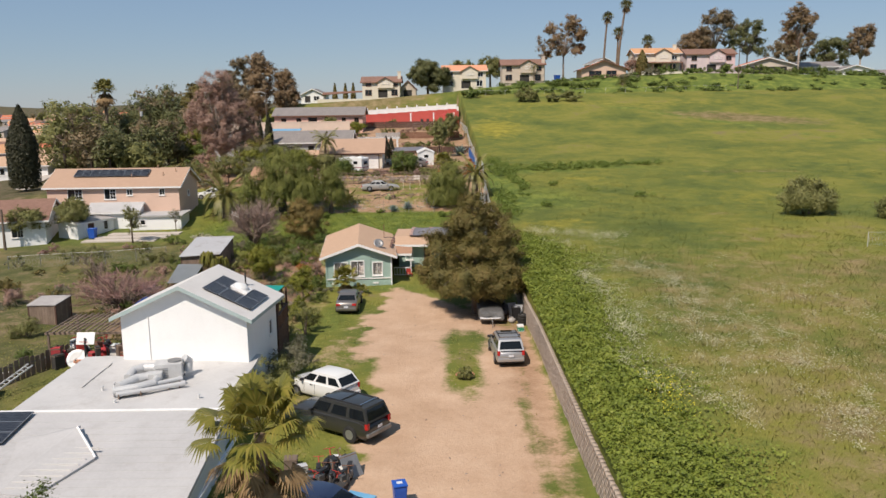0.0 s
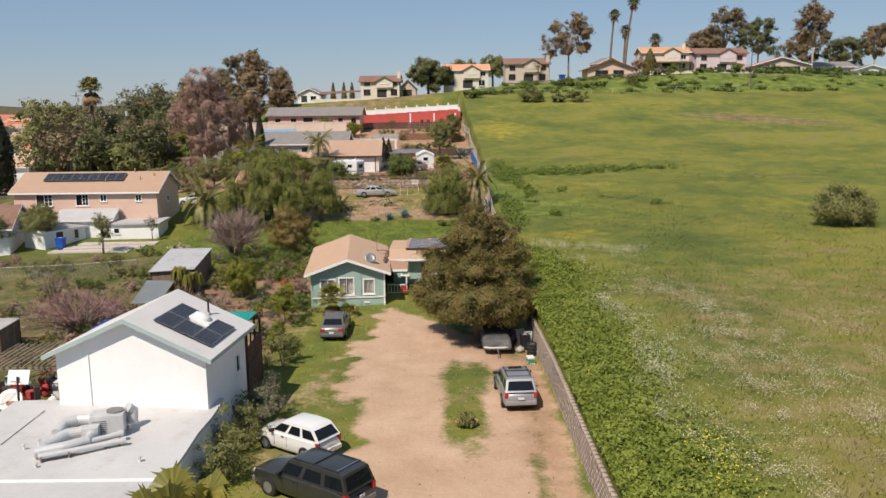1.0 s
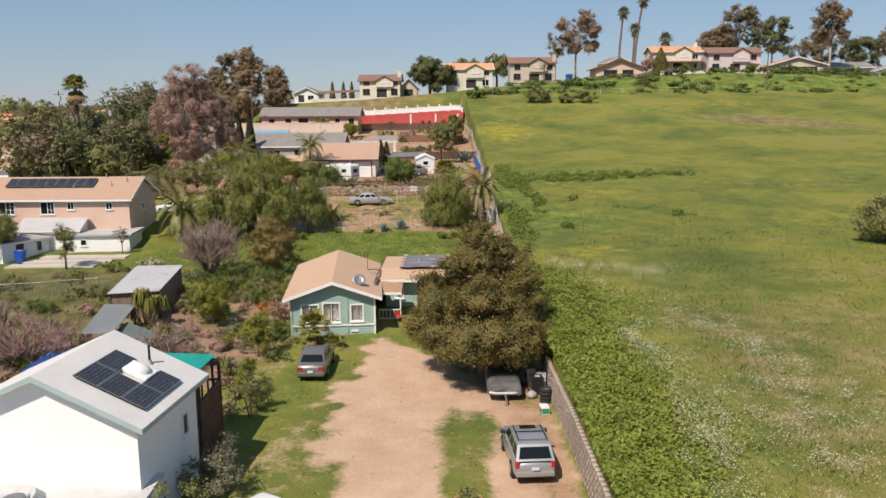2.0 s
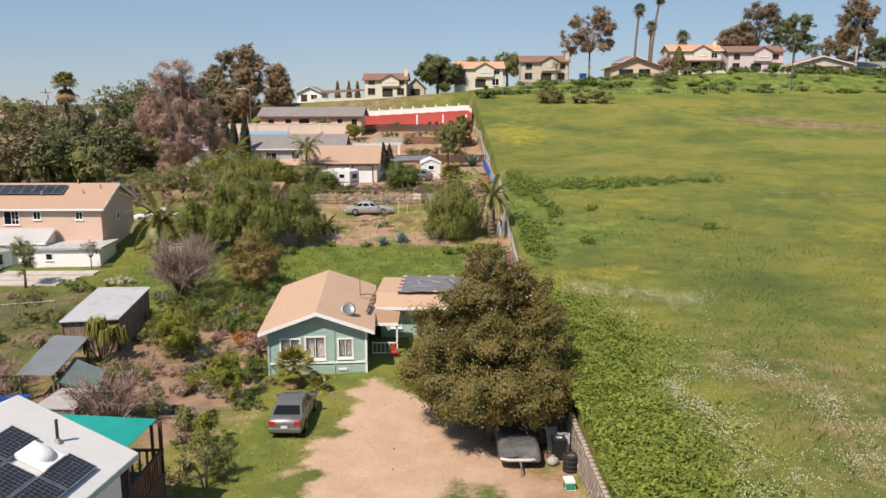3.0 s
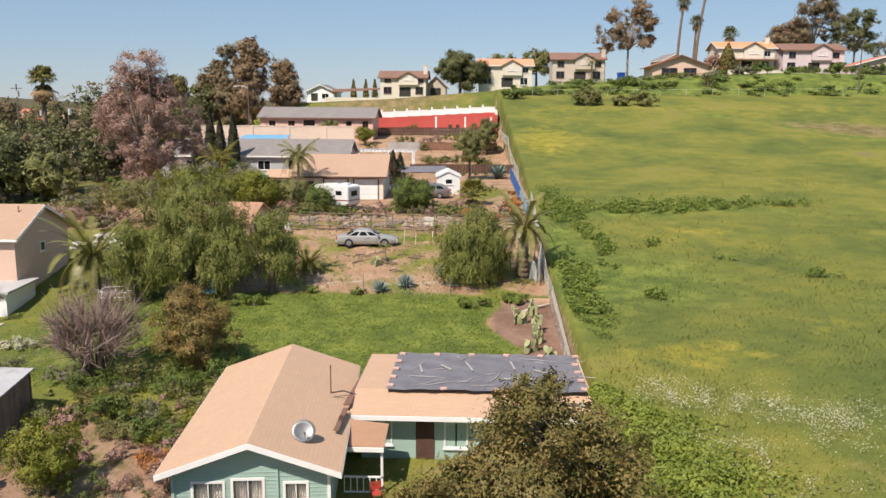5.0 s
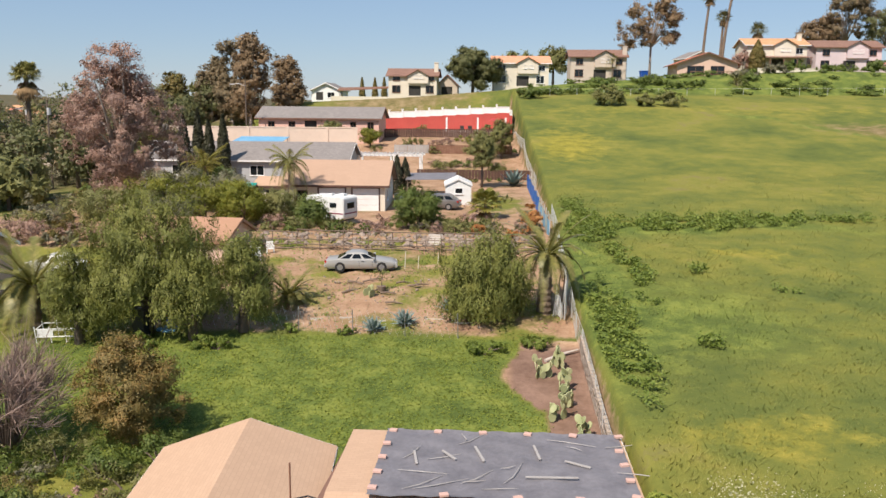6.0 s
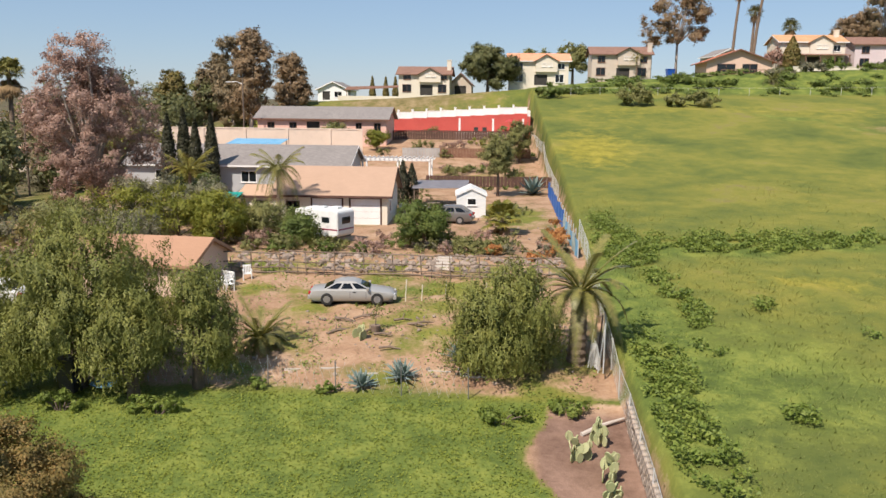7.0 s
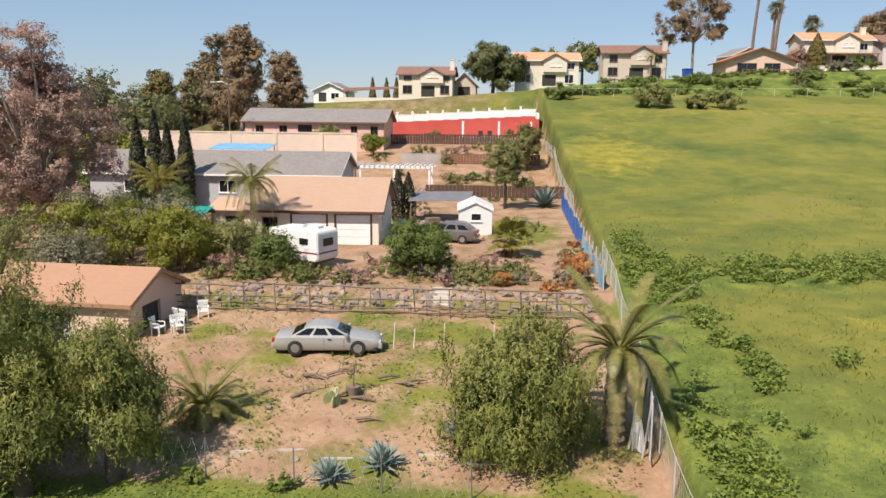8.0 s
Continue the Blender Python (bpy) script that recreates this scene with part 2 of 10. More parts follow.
M["white_plastic"] = surface("white_plastic", (0.66, 0.66, 0.64), (0.76, 0.76, 0.74), 2, 16, 0.45, bump=0, dirt=0.08)
M["red_paint"] = surface("red_paint", (0.38, 0.04, 0.03), (0.48, 0.06, 0.05), 1.5, 16, 0.5, bump=0.1, dirt=0.1)
M["green_paint"] = surface("green_paint", (0.02, 0.2, 0.1), (0.03, 0.26, 0.14), 1.5, 16, 0.5, bump=0.1)
M["curtain"] = surface("pink_white_curtain", (0.62, 0.5, 0.48), (0.74, 0.66, 0.63), 3, 14, 0.9, bump=0.2)
M["stripe"] = surface("dark_red_stripe", (0.2, 0.02, 0.05), (0.26, 0.03, 0.07), 2, 16, 0.4, bump=0)
M["terracotta"] = surface("terracotta", (0.45, 0.2, 0.12), (0.55, 0.27, 0.17), 1.2, 12, 0.85, bump=0.2, dirt=0.15)
M["cloth_red"] = surface("red_cloth", (0.35, 0.03, 0.04), (0.45, 0.06, 0.06), 2, 16, 0.9, bump=0.2)

M["leaf_dark"] = leafy("dark_tree_leaves", ((0.1, (0.058, 0.06, 0.018)), (0.45, (0.125, 0.108, 0.029)), (0.75, (0.2, 0.142, 0.049)), (1.0, (0.27, 0.185, 0.08))), 0.22)
M["leaf_autumn"] = leafy("rust_and_olive_leaves", ((0.1, (0.075, 0.07, 0.024)), (0.5, (0.165, 0.125, 0.038)), (0.95, (0.27, 0.155, 0.055))))
M["leaf_belt"] = leafy("belt_leaves", ((0.1, (0.0553, 0.0652, 0.0267)), (0.5, (0.106, 0.113, 0.0435)), (0.95, (0.17, 0.158, 0.0669))))
M["leaf_olive"] = leafy("olive_leaves", ((0.15, (0.0885, 0.0945, 0.0296)), (0.55, (0.155, 0.155, 0.0521)), (0.95, (0.246, 0.221, 0.0826))))
M["leaf_pepper"] = leafy("pepper_tree_leaves", ((0.15, (0.0798, 0.092, 0.0227)), (0.55, (0.147, 0.157, 0.0374)), (0.95, (0.258, 0.245, 0.0635))))
M["leaf_green"] = leafy("fresh_green_leaves", ((0.15, (0.0534, 0.0805, 0.0154)), (0.55, (0.0962, 0.127, 0.0266)), (0.95, (0.165, 0.178, 0.042))))
M["leaf_lemon"] = leafy("citrus_leaves", ((0.15, (0.0874, 0.106, 0.0126)), (0.55, (0.155, 0.16, 0.021)), (0.95, (0.246, 0.214, 0.0385))))
M["leaf_rust"] = leafy("rust_brown_leaves", ((0.1, (0.165, 0.104, 0.0765)), (0.5, (0.274, 0.179, 0.14)), (0.95, (0.403, 0.278, 0.226))))
M["leaf_euc"] = leafy("eucalyptus_leaves", ((0.1, (0.086, 0.0735, 0.0424)), (0.5, (0.157, 0.123, 0.0693)), (0.95, (0.259, 0.177, 0.097))))
M["leaf_euc_rust"] = leafy("eucalyptus_rusty_leaves", ((0.1, (0.107, 0.0789, 0.0451)), (0.5, (0.192, 0.134, 0.0751)), (0.95, (0.291, 0.197, 0.109))))
M["leaf_grey"] = leafy("grey_green_leaves", ((0.15, (0.0927, 0.092, 0.056)), (0.55, (0.161, 0.151, 0.0945)), (0.95, (0.25, 0.228, 0.151))))
M["twig"] = leafy("dry_twigs", ((0.15, (0.182, 0.126, 0.105)), (0.55, (0.28, 0.203, 0.168)), (0.95, (0.406, 0.308, 0.252))), 0.1)
M["twig_red"] = leafy("reddish_twigs", ((0.15, (0.21, 0.112, 0.098)), (0.55, (0.322, 0.196, 0.168)), (0.95, (0.434, 0.294, 0.252))), 0.1)
M["palm_leaf"] = leafy("palm_leaves", ((0.15, (0.0927, 0.0973, 0.016)), (0.55, (0.158, 0.145, 0.028)), (0.95, (0.26, 0.202, 0.0479))), 0.25, 0.45)
M["palm_dark"] = leafy("dark_palm_leaves", ((0.15, (0.0655, 0.0708, 0.0266)), (0.55, (0.119, 0.116, 0.0426)), (0.95, (0.203, 0.172, 0.0638))), 0.25, 0.45)
M["palm_dead"] = leafy("dead_palm_leaves", ((0.15, (0.144, 0.0912, 0.0418)), (0.55, (0.228, 0.152, 0.076)), (0.95, (0.319, 0.228, 0.122))), 0.15, 0.8)
M["agave"] = leafy("agave_blue_green", ((0.15, (0.11, 0.16, 0.14)), (0.55, (0.17, 0.22, 0.2)), (0.95, (0.24, 0.29, 0.26))), 0.05, 0.6)
M["cactus"] = leafy("cactus_green", ((0.15, (0.196, 0.238, 0.098)), (0.55, (0.308, 0.336, 0.168)), (0.95, (0.504, 0.462, 0.28))), 0.05, 0.6)
M["ivy"] = leafy("ivy_leaves", ((0.1, (0.0837, 0.11, 0.016)), (0.5, (0.147, 0.18, 0.0277)), (0.95, (0.238, 0.253, 0.0473))))
M["weed"] = leafy("weed_leaves", ((0.1, (0.0768, 0.11, 0.0198)), (0.5, (0.126, 0.166, 0.0296)), (0.95, (0.207, 0.228, 0.0494))))
M["lawn_leaf"] = leafy("lawn_leaves", ((0.1, (0.0836, 0.107, 0.0138)), (0.5, (0.136, 0.161, 0.0206)), (0.95, (0.21, 0.222, 0.0344))))
M["leaf_cypress"] = leafy("cypress_leaves", ((0.1, (0.0214, 0.0245, 0.0135)), (0.5, (0.0368, 0.0379, 0.0195)), (0.95, (0.0613, 0.0582, 0.0276))))
M["palm_mid"] = leafy("grey_palm_leaves", ((0.15, (0.0904, 0.095, 0.0274)), (0.55, (0.159, 0.149, 0.0456)), (0.95, (0.26, 0.216, 0.0699))), 0.25, 0.45)
M["grass_blade"] = leafy("meadow_grass", ((0.1, (0.117, 0.134, 0.0312)), (0.5, (0.181, 0.184, 0.0416)), (0.95, (0.292, 0.238, 0.073))))
M["grass_dry"] = leafy("dry_meadow_grass", ((0.1, (0.267, 0.186, 0.07)), (0.5, (0.376, 0.266, 0.105)), (0.95, (0.517, 0.372, 0.168))))
M["blossom"] = leafy("white_blossom", ((0.1, (0.33, 0.319, 0.209)), (0.5, (0.44, 0.418, 0.297)), (0.95, (0.55, 0.528, 0.407))), 0.2)
M["mustard"] = leafy("yellow_blossom", ((0.1, (0.5, 0.42, 0.03)), (0.95, (0.62, 0.55, 0.06))), 0.2)
M["flower_orange"] = leafy("orange_leaves", ((0.1, (0.25, 0.09, 0.03)), (0.5, (0.34, 0.15, 0.05)), (0.95, (0.3, 0.22, 0.07))))


# ---- building blocks ----
def thing(name, m, label, category, group="", kind=""):
    ob = new(name)
    ob.empty_display_size = 0.3
    ob.matrix_basis = m
    return tagged(ob, label, category, group, kind)


def finish(me, material):
    for mt in material if isinstance(material, (list, tuple)) else (material,):
        me.materials.append(mt)


def part(name, bm, material, parent, label="", m=None, smooth=False):
    me = bpy.data.meshes.new(name)
    bm.normal_update()
    bm.to_mesh(me)
    bm.free()
    if smooth:
        me.shade_smooth()
    finish(me, material)
    ob = new(name, me)
    ob.parent = parent
    if m is not None:
        ob.matrix_basis = m
    if label:
        tagged(ob, label)
    return ob


def share(name, me, parent, m):
    ob = new(name, me)
    ob.parent = parent
    ob.matrix_basis = m
    return ob


def np_mesh(name, verts, faces, material, smooth=False, cover_=None, normals=None):
    """A mesh from arrays of vertices and of faces that all have as many corners."""
    verts, faces = np.asarray(verts, np.float32), np.asarray(faces, np.int32)
    me = bpy.data.meshes.new(name)
    me.vertices.add(len(verts))
    me.vertices.foreach_set("co", verts.ravel())
    k = faces.shape[1]
    me.loops.add(faces.size)
    me.loops.foreach_set("vertex_index", faces.ravel())
    me.polygons.add(len(faces))
    me.polygons.foreach_set("loop_start", np.arange(len(faces), dtype=np.int32) * k)
    me.update(calc_edges=True)
    if smooth:
        me.shade_smooth()
    if cover_ is not None:
        me.attributes.new("cover", "FLOAT_COLOR", "POINT").data.foreach_set("color", np.asarray(cover_, np.float32).ravel())
    if normals is not None:
        me.attributes.new("custom_normal", "FLOAT_VECTOR", "POINT").data.foreach_set("vector", np.asarray(normals, np.float32).ravel())
    finish(me, material)
    return me


def np_part(name, verts, faces, material, parent, label="", smooth=False, kind="", normals=None):
    ob = new(name, np_mesh(name, verts, faces, material, smooth, None, normals))
    ob.parent = parent
    return tagged(ob, label, kind=kind)


def box(bm, x0, x1, y0, y1, z0, z1, bevel=0.0):
    r = bmesh.ops.create_cube(bm, size=1.0, matrix=Matrix.Translation(((x0 + x1) / 2, (y0 + y1) / 2, (z0 + z1) / 2)) @ Matrix.Diagonal((abs(x1 - x0), abs(y1 - y0), abs(z1 - z0), 1)))
    if bevel:
        es = list({e for v in r["verts"] for e in v.link_edges})
        bmesh.ops.bevel(bm, geom=es, offset=bevel, segments=2, profile=0.6, affect="EDGES")
    return bm


def boxes(*dims, bevel=0.0):
    bm = bmesh.new()
    for d in dims:
        box(bm, *d, bevel=bevel)
    return bm


def tube(bm, points, radii, n=8, cap=True):
    """A round, tapered limb along a line of points."""
    pts = [Vector(p) for p in points]
    rings = []
    for i, p in enumerate(pts):
        a = pts[min(i + 1, len(pts) - 1)] - pts[max(i - 1, 0)]
        a = a.normalized() if a.length > 1e-6 else Vector((0, 0, 1))
        s = a.cross(Vector((0.31, 0.95, 0.05)) if abs(a.z) > 0.7 else Vector((0, 0, 1))).normalized()
        u = a.cross(s)
        r = radii[i] if isinstance(radii, (list, tuple)) else radii
        rings.append([bm.verts.new(p + r * (math.cos(q) * s + math.sin(q) * u)) for q in [math.tau * k / n for k in range(n)]])
    for a, b in zip(rings, rings[1:]):
        for k in range(n):
            bm.faces.new((a[k], a[(k + 1) % n], b[(k + 1) % n], b[k]))
    if cap:
        bm.faces.new(rings[0][::-1])
        bm.faces.new(rings[-1])
    return bm


def tubes(*specs, n=8):
    bm = bmesh.new()
    for points, radii in specs:
        tube(bm, points, radii, n)
    return bm


def prism(bm, outline, axis, a, b):
    """An outline of 2D points pushed from a to b along an axis."""
    def at(u, v, w):
        return {"x": (w, u, v), "y": (u, w, v), "z": (u, v, w)}[axis]
    lo = [bm.verts.new(at(u, v, a)) for u, v in outline]
    hi = [bm.verts.new(at(u, v, b)) for u, v in outline]
    bm.faces.new(lo)
    bm.faces.new(hi[::-1])
    for i in range(len(lo)):
        j = (i + 1) % len(lo)
        bm.faces.new((lo[j], lo[i], hi[i], hi[j]))
    bmesh.ops.recalc_face_normals(bm, faces=bm.faces[:])
    return bm


# ---- ground ----
LOT_Y = (-60, 0, 30, 38, 52, 60, 72, 80, 88, 96, 99.2, 104, 109.5, 113, 115.2, 118, 125, 135, 150, 168, 178, 190, 205, 214)
LOT_Z = (-1.6, -1.0, -0.8, -0.7, -0.25, -0.35, 0.0, 0.7, 1.6, 2.55, 2.9, 3.7, 4.35, 4.5, 4.7, 5.3, 5.35, 5.5, 5.9, 6.2, 7.6, 9.3, 10.5, 11.0)
FIELD_Y = (-60, 0, 42, 75, 95, 103, 120, 150, 175, 199, 212)
FIELD_Z = (1.2, 1.6, 2.2, 3.3, 3.9, 4.5, 5.7, 8.4, 12.2, 16.4, 18.0)
TOP_X = (-70, -20, 0, 17, 45, 65, 100, 170, 300)
TOP_Z = (14.0, 16.4, 18.0, 19.6, 21.4, 22.2, 21.3, 19.0, 14.0)


def ease(a, b, v):
    t = np.clip((v - a) / (b - a), 0, 1)
    return t * t * (3 - 2 * t)


def wall_x(y):
    """The line of the boundary wall and fence between the lots and the field."""
    return np.interp(y, (0, 30, 60, 95, 150, 205), (7.2, 6.6, 6.1, 5.7, 6.0, 4.2))


def waves(x, y):
    return 0.22 * np.sin(x * 0.31 + 1.3 * np.sin(y * 0.13)) * np.sin(y * 0.27 + 0.8) + 0.12 * np.sin(x * 0.83 + y * 0.41) * np.sin(y * 0.71 - x * 0.3)


def height(x, y):
    """The height of the ground at a place; takes arrays."""
    x, y = np.asarray(x, float), np.asarray(y, float)
    lot = np.interp(y, LOT_Y, LOT_Z) - 0.9 * ease(-14, -32, x) * ease(78, 96, y) - 0.6 * ease(-34, -60, x)
    lot = lot - (lot - 0.5) * ease(-45, -105, x) * 0.95
    field = np.interp(y, FIELD_Y, FIELD_Z) + 0.35 * waves(x, y) * ease(8, 16, x)
    side = ease(-0.15, 0.5, x - wall_x(y))
    low = lot * (1 - side) + field * side
    top = np.interp(x, TOP_X, TOP_Z)
    left = ease(-40, -75, x)
    start = np.where(x > wall_x(y), 207 + 0 * x, 216 + 0 * x)
    up = ease(0, 14, y - start) * (1 - left)
    z = low * (1 - up) + top * up
    far = ease(300, 620, y) * (1 - left)
    z = z * (1 - far) + 4 * far
    d = np.hypot(x, y)
    z = z * (1 - ease(350, 800, d)) + ease(350, 800, d) * (1.5 + 2.5 * np.sin(x * 0.006) * np.sin(y * 0.005))
    z = z + ease(1300, 2600, d) * (14 + 12 * np.sin(x * 0.0021 + 1.0) + 9 * np.sin(x * 0.0053))
    return z


def gz(x, y):
    return float(height(x, y))


# ---- ground mesh ----
def steps(parts_):
    out = [parts_[0][0]]
    for a, b, d in parts_:
        n = max(1, round((b - a) / d))
        out += [a + (b - a) * (i + 1) / n for i in range(n)]
    return np.array(out)


XS = steps(((-3400, -1200, 220), (-1200, -300, 60), (-300, -100, 12), (-100, -45, 3), (-45, -26, 1.2), (-26, 4.8, 0.55), (4.8, 8.0, 0.2), (8.0, 24, 0.6), (24, 60, 1.5), (60, 130, 3.5), (130, 300, 12), (300, 1200, 60), (1200, 3400, 220)))
YS = steps(((-900, -100, 100), (-100, 20, 8), (20, 128, 0.55), (128, 160, 1.2), (160, 236, 1.6), (236, 340, 6), (340, 900, 30), (900, 3600, 150)))
GX, GY = np.meshgrid(XS, YS)


def soft_blob(x, y, cx, cy, rx, ry, turn=0.0):
    c, s = math.cos(turn), math.sin(turn)
    u, v = ((x - cx) * c + (y - cy) * s) / rx, (-(x - cx) * s + (y - cy) * c) / ry
    return np.exp(-(u * u + v * v) * 1.4)


def cover(x, y):
    """How much bare soil, lush green, yellow bloom and dry grass the ground carries."""
    lotside = 1 - ease(-0.2, 0.6, x - wall_x(y))
    # dirt drive: its two edges along y
    e0 = np.interp(y, (20, 33, 38, 43, 48, 54, 60, 66, 70.5), (-6.0, -5.5, -4.8, -4.6, -5.2, -6.2, -6.0, -5.2, -4.6))
    e1 = np.interp(y, (20, 33, 44, 45, 54, 58, 66, 70.5), (4.6, 4.5, 4.3, 4.9, 5.2, 5.3, 0.5, -3.2))
    e0 = e0 + 0.7 * np.sin(y * 1.1 + 0.5 * x) * np.sin(y * 0.37 + 1) + 0.35 * np.sin(y * 2.9)
    drive = ease(-0.6, 0.6, x - e0) * (1 - ease(-0.5, 0.6, x - e1)) * (1 - ease(70, 73, y)) * lotside
    drive *= 1 - 0.95 * soft_blob(x, y, 1.2, 49.3, 1.6, 6.4)
    drive *= 1 - 0.8 * soft_blob(x, y, 1.5, 55.6, 2.2, 3.6)
    drive *= 0.62 + 0.38 * ease(0, 1.8, np.minimum(x - e0, e1 - x) + 0.9 * waves(x * 3, y * 3))
    drive = np.maximum(drive, 0.4 * soft_blob(x, y, -7.2, 52, 2.2, 9))
    bald = ease(0.66, 0.9, 0.5 + 0.5 * np.sin(x * 1.9 + 2 * np.sin(y * 1.1)) * np.sin(y * 1.6 + 1.7 * np.sin(x * 0.8)))
    drive = np.maximum(drive, 0.7 * bald * soft_blob(x, y, -6.6, 52, 2.6, 14))
    drive *= 1 - 0.45 * soft_blob(x, y, -4.6, 50.5, 1.0, 6)
    drive = np.maximum(drive, 0.8 * soft_blob(x, y, 5.3, 48, 1.3, 26) * lotside)
    drive = np.maximum(drive, 0.8 * soft_blob(x, y, 3.5, 62, 4, 6) * lotside)
    dirt = drive
    # side garden soil left of the green house
    plot = ease(-26.5, -24, x) * (1 - ease(-11.4, -10, x)) * ease(55, 58, y) * (1 - ease(80, 85, y))
    dirt = np.maximum(dirt, plot * (0.62 + 0.25 * np.sin(x * 0.8 + 1.5 * np.sin(y * 0.4)) * np.sin(y * 0.6)))
    dirt = np.maximum(dirt, 0.85 * soft_blob(x, y, -14.5, 68, 5.0, 9, 0.2))
    dirt = np.maximum(dirt, 0.7 * soft_blob(x, y, -19, 68, 6, 14))
    dirt = np.maximum(dirt, 0.42 * soft_blob(x, y, -33, 67, 14, 18))
    # bank with the parked saloon, and its terrace
    bank = ease(98.2, 99.6, y + 0.5 * waves(x * 2, y * 2)) * (1 - ease(116, 117.5, y)) * ease(-22, -19, x) * lotside
    dirt = np.maximum(dirt, bank * (0.62 + 0.3 * np.sin(x * 0.9 + 2 * np.sin(y * 0.5)) * np.sin(y * 0.8 + np.sin(x * 0.6))))
    strip = ease(2.6, 3.5, x + 0.5 * np.sin(y * 0.9) + 0.9 * soft_blob(0 * x, y, 0, 95, 1, 3) * 2) * lotside * ease(82, 83.5, y) * (1 - ease(97.5, 99.5, y))
    dirt = np.maximum(dirt, strip)
    lush_off = strip
    dirt = np.maximum(dirt, 0.85 * soft_blob(x, y, 4.6, 84, 0.9, 12) * lotside)
    # yards further up
    yards = ease(116, 118, y) * (1 - ease(216, 219, y)) * lotside * ease(-60, -40, x)
    dirt = np.maximum(dirt, yards * 0.72)
    dirt = np.maximum(dirt, 0.3 * ease(-40, -60, x) * (1 - ease(-150, -260, x)))
    dirt = dirt * (1 - 0.8 * soft_blob(x, y, 1.5, 139, 3, 7)) * (1 - 0.7 * soft_blob(x, y, -3, 112.5, 4.5, 1.6)) * (1 - 0.7 * soft_blob(x, y, -11, 112, 2.5, 1.0)) * (1 - 0.75 * soft_blob(x, y, -3, 166, 7, 4))
    lush = ease(83, 85, y) * (1 - ease(98.2, 99.4, y)) * ease(-31, -24, x) * lotside
    lush = lush * (1 - lush_off)
    lush = np.maximum(lush, 0.2 * soft_blob(x, y, -29, 62, 9, 16) * lotside)
    lush = np.maximum(lush, 0.75 * soft_blob(x, y, -8.3, 62, 2.2, 9))
    lush = np.maximum(lush, 0.9 * soft_blob(x, y, -5, 71, 4, 2.2))
    fieldside = 1 - lotside
    wob = 1.5 * np.sin(x * 0.33) + 0.8 * np.sin(x * 0.9 + 1)
    band = np.exp(-(((y - 122.5 - wob * 0.7) / 2.6) ** 2)) * ease(8, 11, x) * (0.5 + 0.5 * (1 - ease(24, 34, x)))
    line = np.exp(-(((y - np.interp(x, (30, 35, 50, 65, 90), (190, 189, 175, 157, 135)) - wob) / 2.2) ** 2)) * ease(30, 38, x)
    lush = np.maximum(lush, fieldside * np.clip(0.95 * band + 0.9 * line + 1.1 * soft_blob(x, y, 7, 106, 3.0, 26) + 0.55 * soft_blob(x, y, 12.5, 98, 6, 8) + 0.45 * soft_blob(x, y, 27, 95, 10, 4, 0.2) + 0.4 * soft_blob(x, y, 15, 38, 8, 12) + 0.45 * soft_blob(x, y, 9.5, 66, 2.5, 9) + 0.4 * soft_blob(x, y, 20, 140, 9, 5) + 0.4 * soft_blob(x, y, 14, 104, 9, 15), 0, 1))
    lush = np.maximum(lush, ease(204, 209, y) * (1 - ease(224, 230, y)) * ease(6, 10, x) * 0.95)
    yellow = fieldside * np.clip(0.75 * soft_blob(x, y, 10, 161, 6, 12) + 0.45 * soft_blob(x, y, 14, 172, 10, 18) + 0.7 * soft_blob(x, y, 19, 114, 6, 3.2) + 0.6 * soft_blob(x, y, 37, 99, 8, 6) + 0.7 * soft_blob(x, y, 12, 84, 7, 4, 0.1) + 0.5 * soft_blob(x, y, 45, 190, 60, 8) + 0.4 * soft_blob(x, y, 40, 136, 26, 7) + 0.45 * soft_blob(x, y, 14, 60, 3, 4) + 0.5 * soft_blob(x, y, 21, 90, 5, 4), 0, 1)
    dry = fieldside * np.clip(0.7 * soft_blob(x, y, 33, 62, 12, 12) + 0.5 * soft_blob(x, y, 12, 40, 3, 9) + 1.1 * soft_blob(x, y, 62, 172, 22, 7, -0.4) + 0.5 * soft_blob(x, y, 20, 52, 10, 6) + 0.4 * soft_blob(x, y, 30, 76, 18, 6) + 0.6 * soft_blob(x, y, 30, 88.5, 4, 1.6) + 0.6 * soft_blob(x, y, 44, 118, 14, 3), 0, 1)
    dry = np.maximum(dry, fieldside * 0.58 * (1 - ease(62, 86, y)) * ease(9, 15, x))
    dry = np.maximum(dry, np.maximum(soft_blob(x, y, -24, 224, 16, 5), soft_blob(x, y, -18, 228, 26, 9)) * (1 - ease(1, 6, x)))
    dry = np.maximum(dry, 0.36 * lotside * ease(26, 30, y) * (1 - ease(80, 84, y)))
    dry = np.maximum(dry, 0.6 * soft_blob(x, y, -8, 45, 2.4, 5))
    dry = np.maximum(dry, (0.5 * soft_blob(x, y, -6.6, 53, 3.2, 16) + 0.55 * soft_blob(x, y, 1.3, 51, 2.2, 8)) * lotside)
    return np.stack([dirt, lush, yellow, dry], -1)


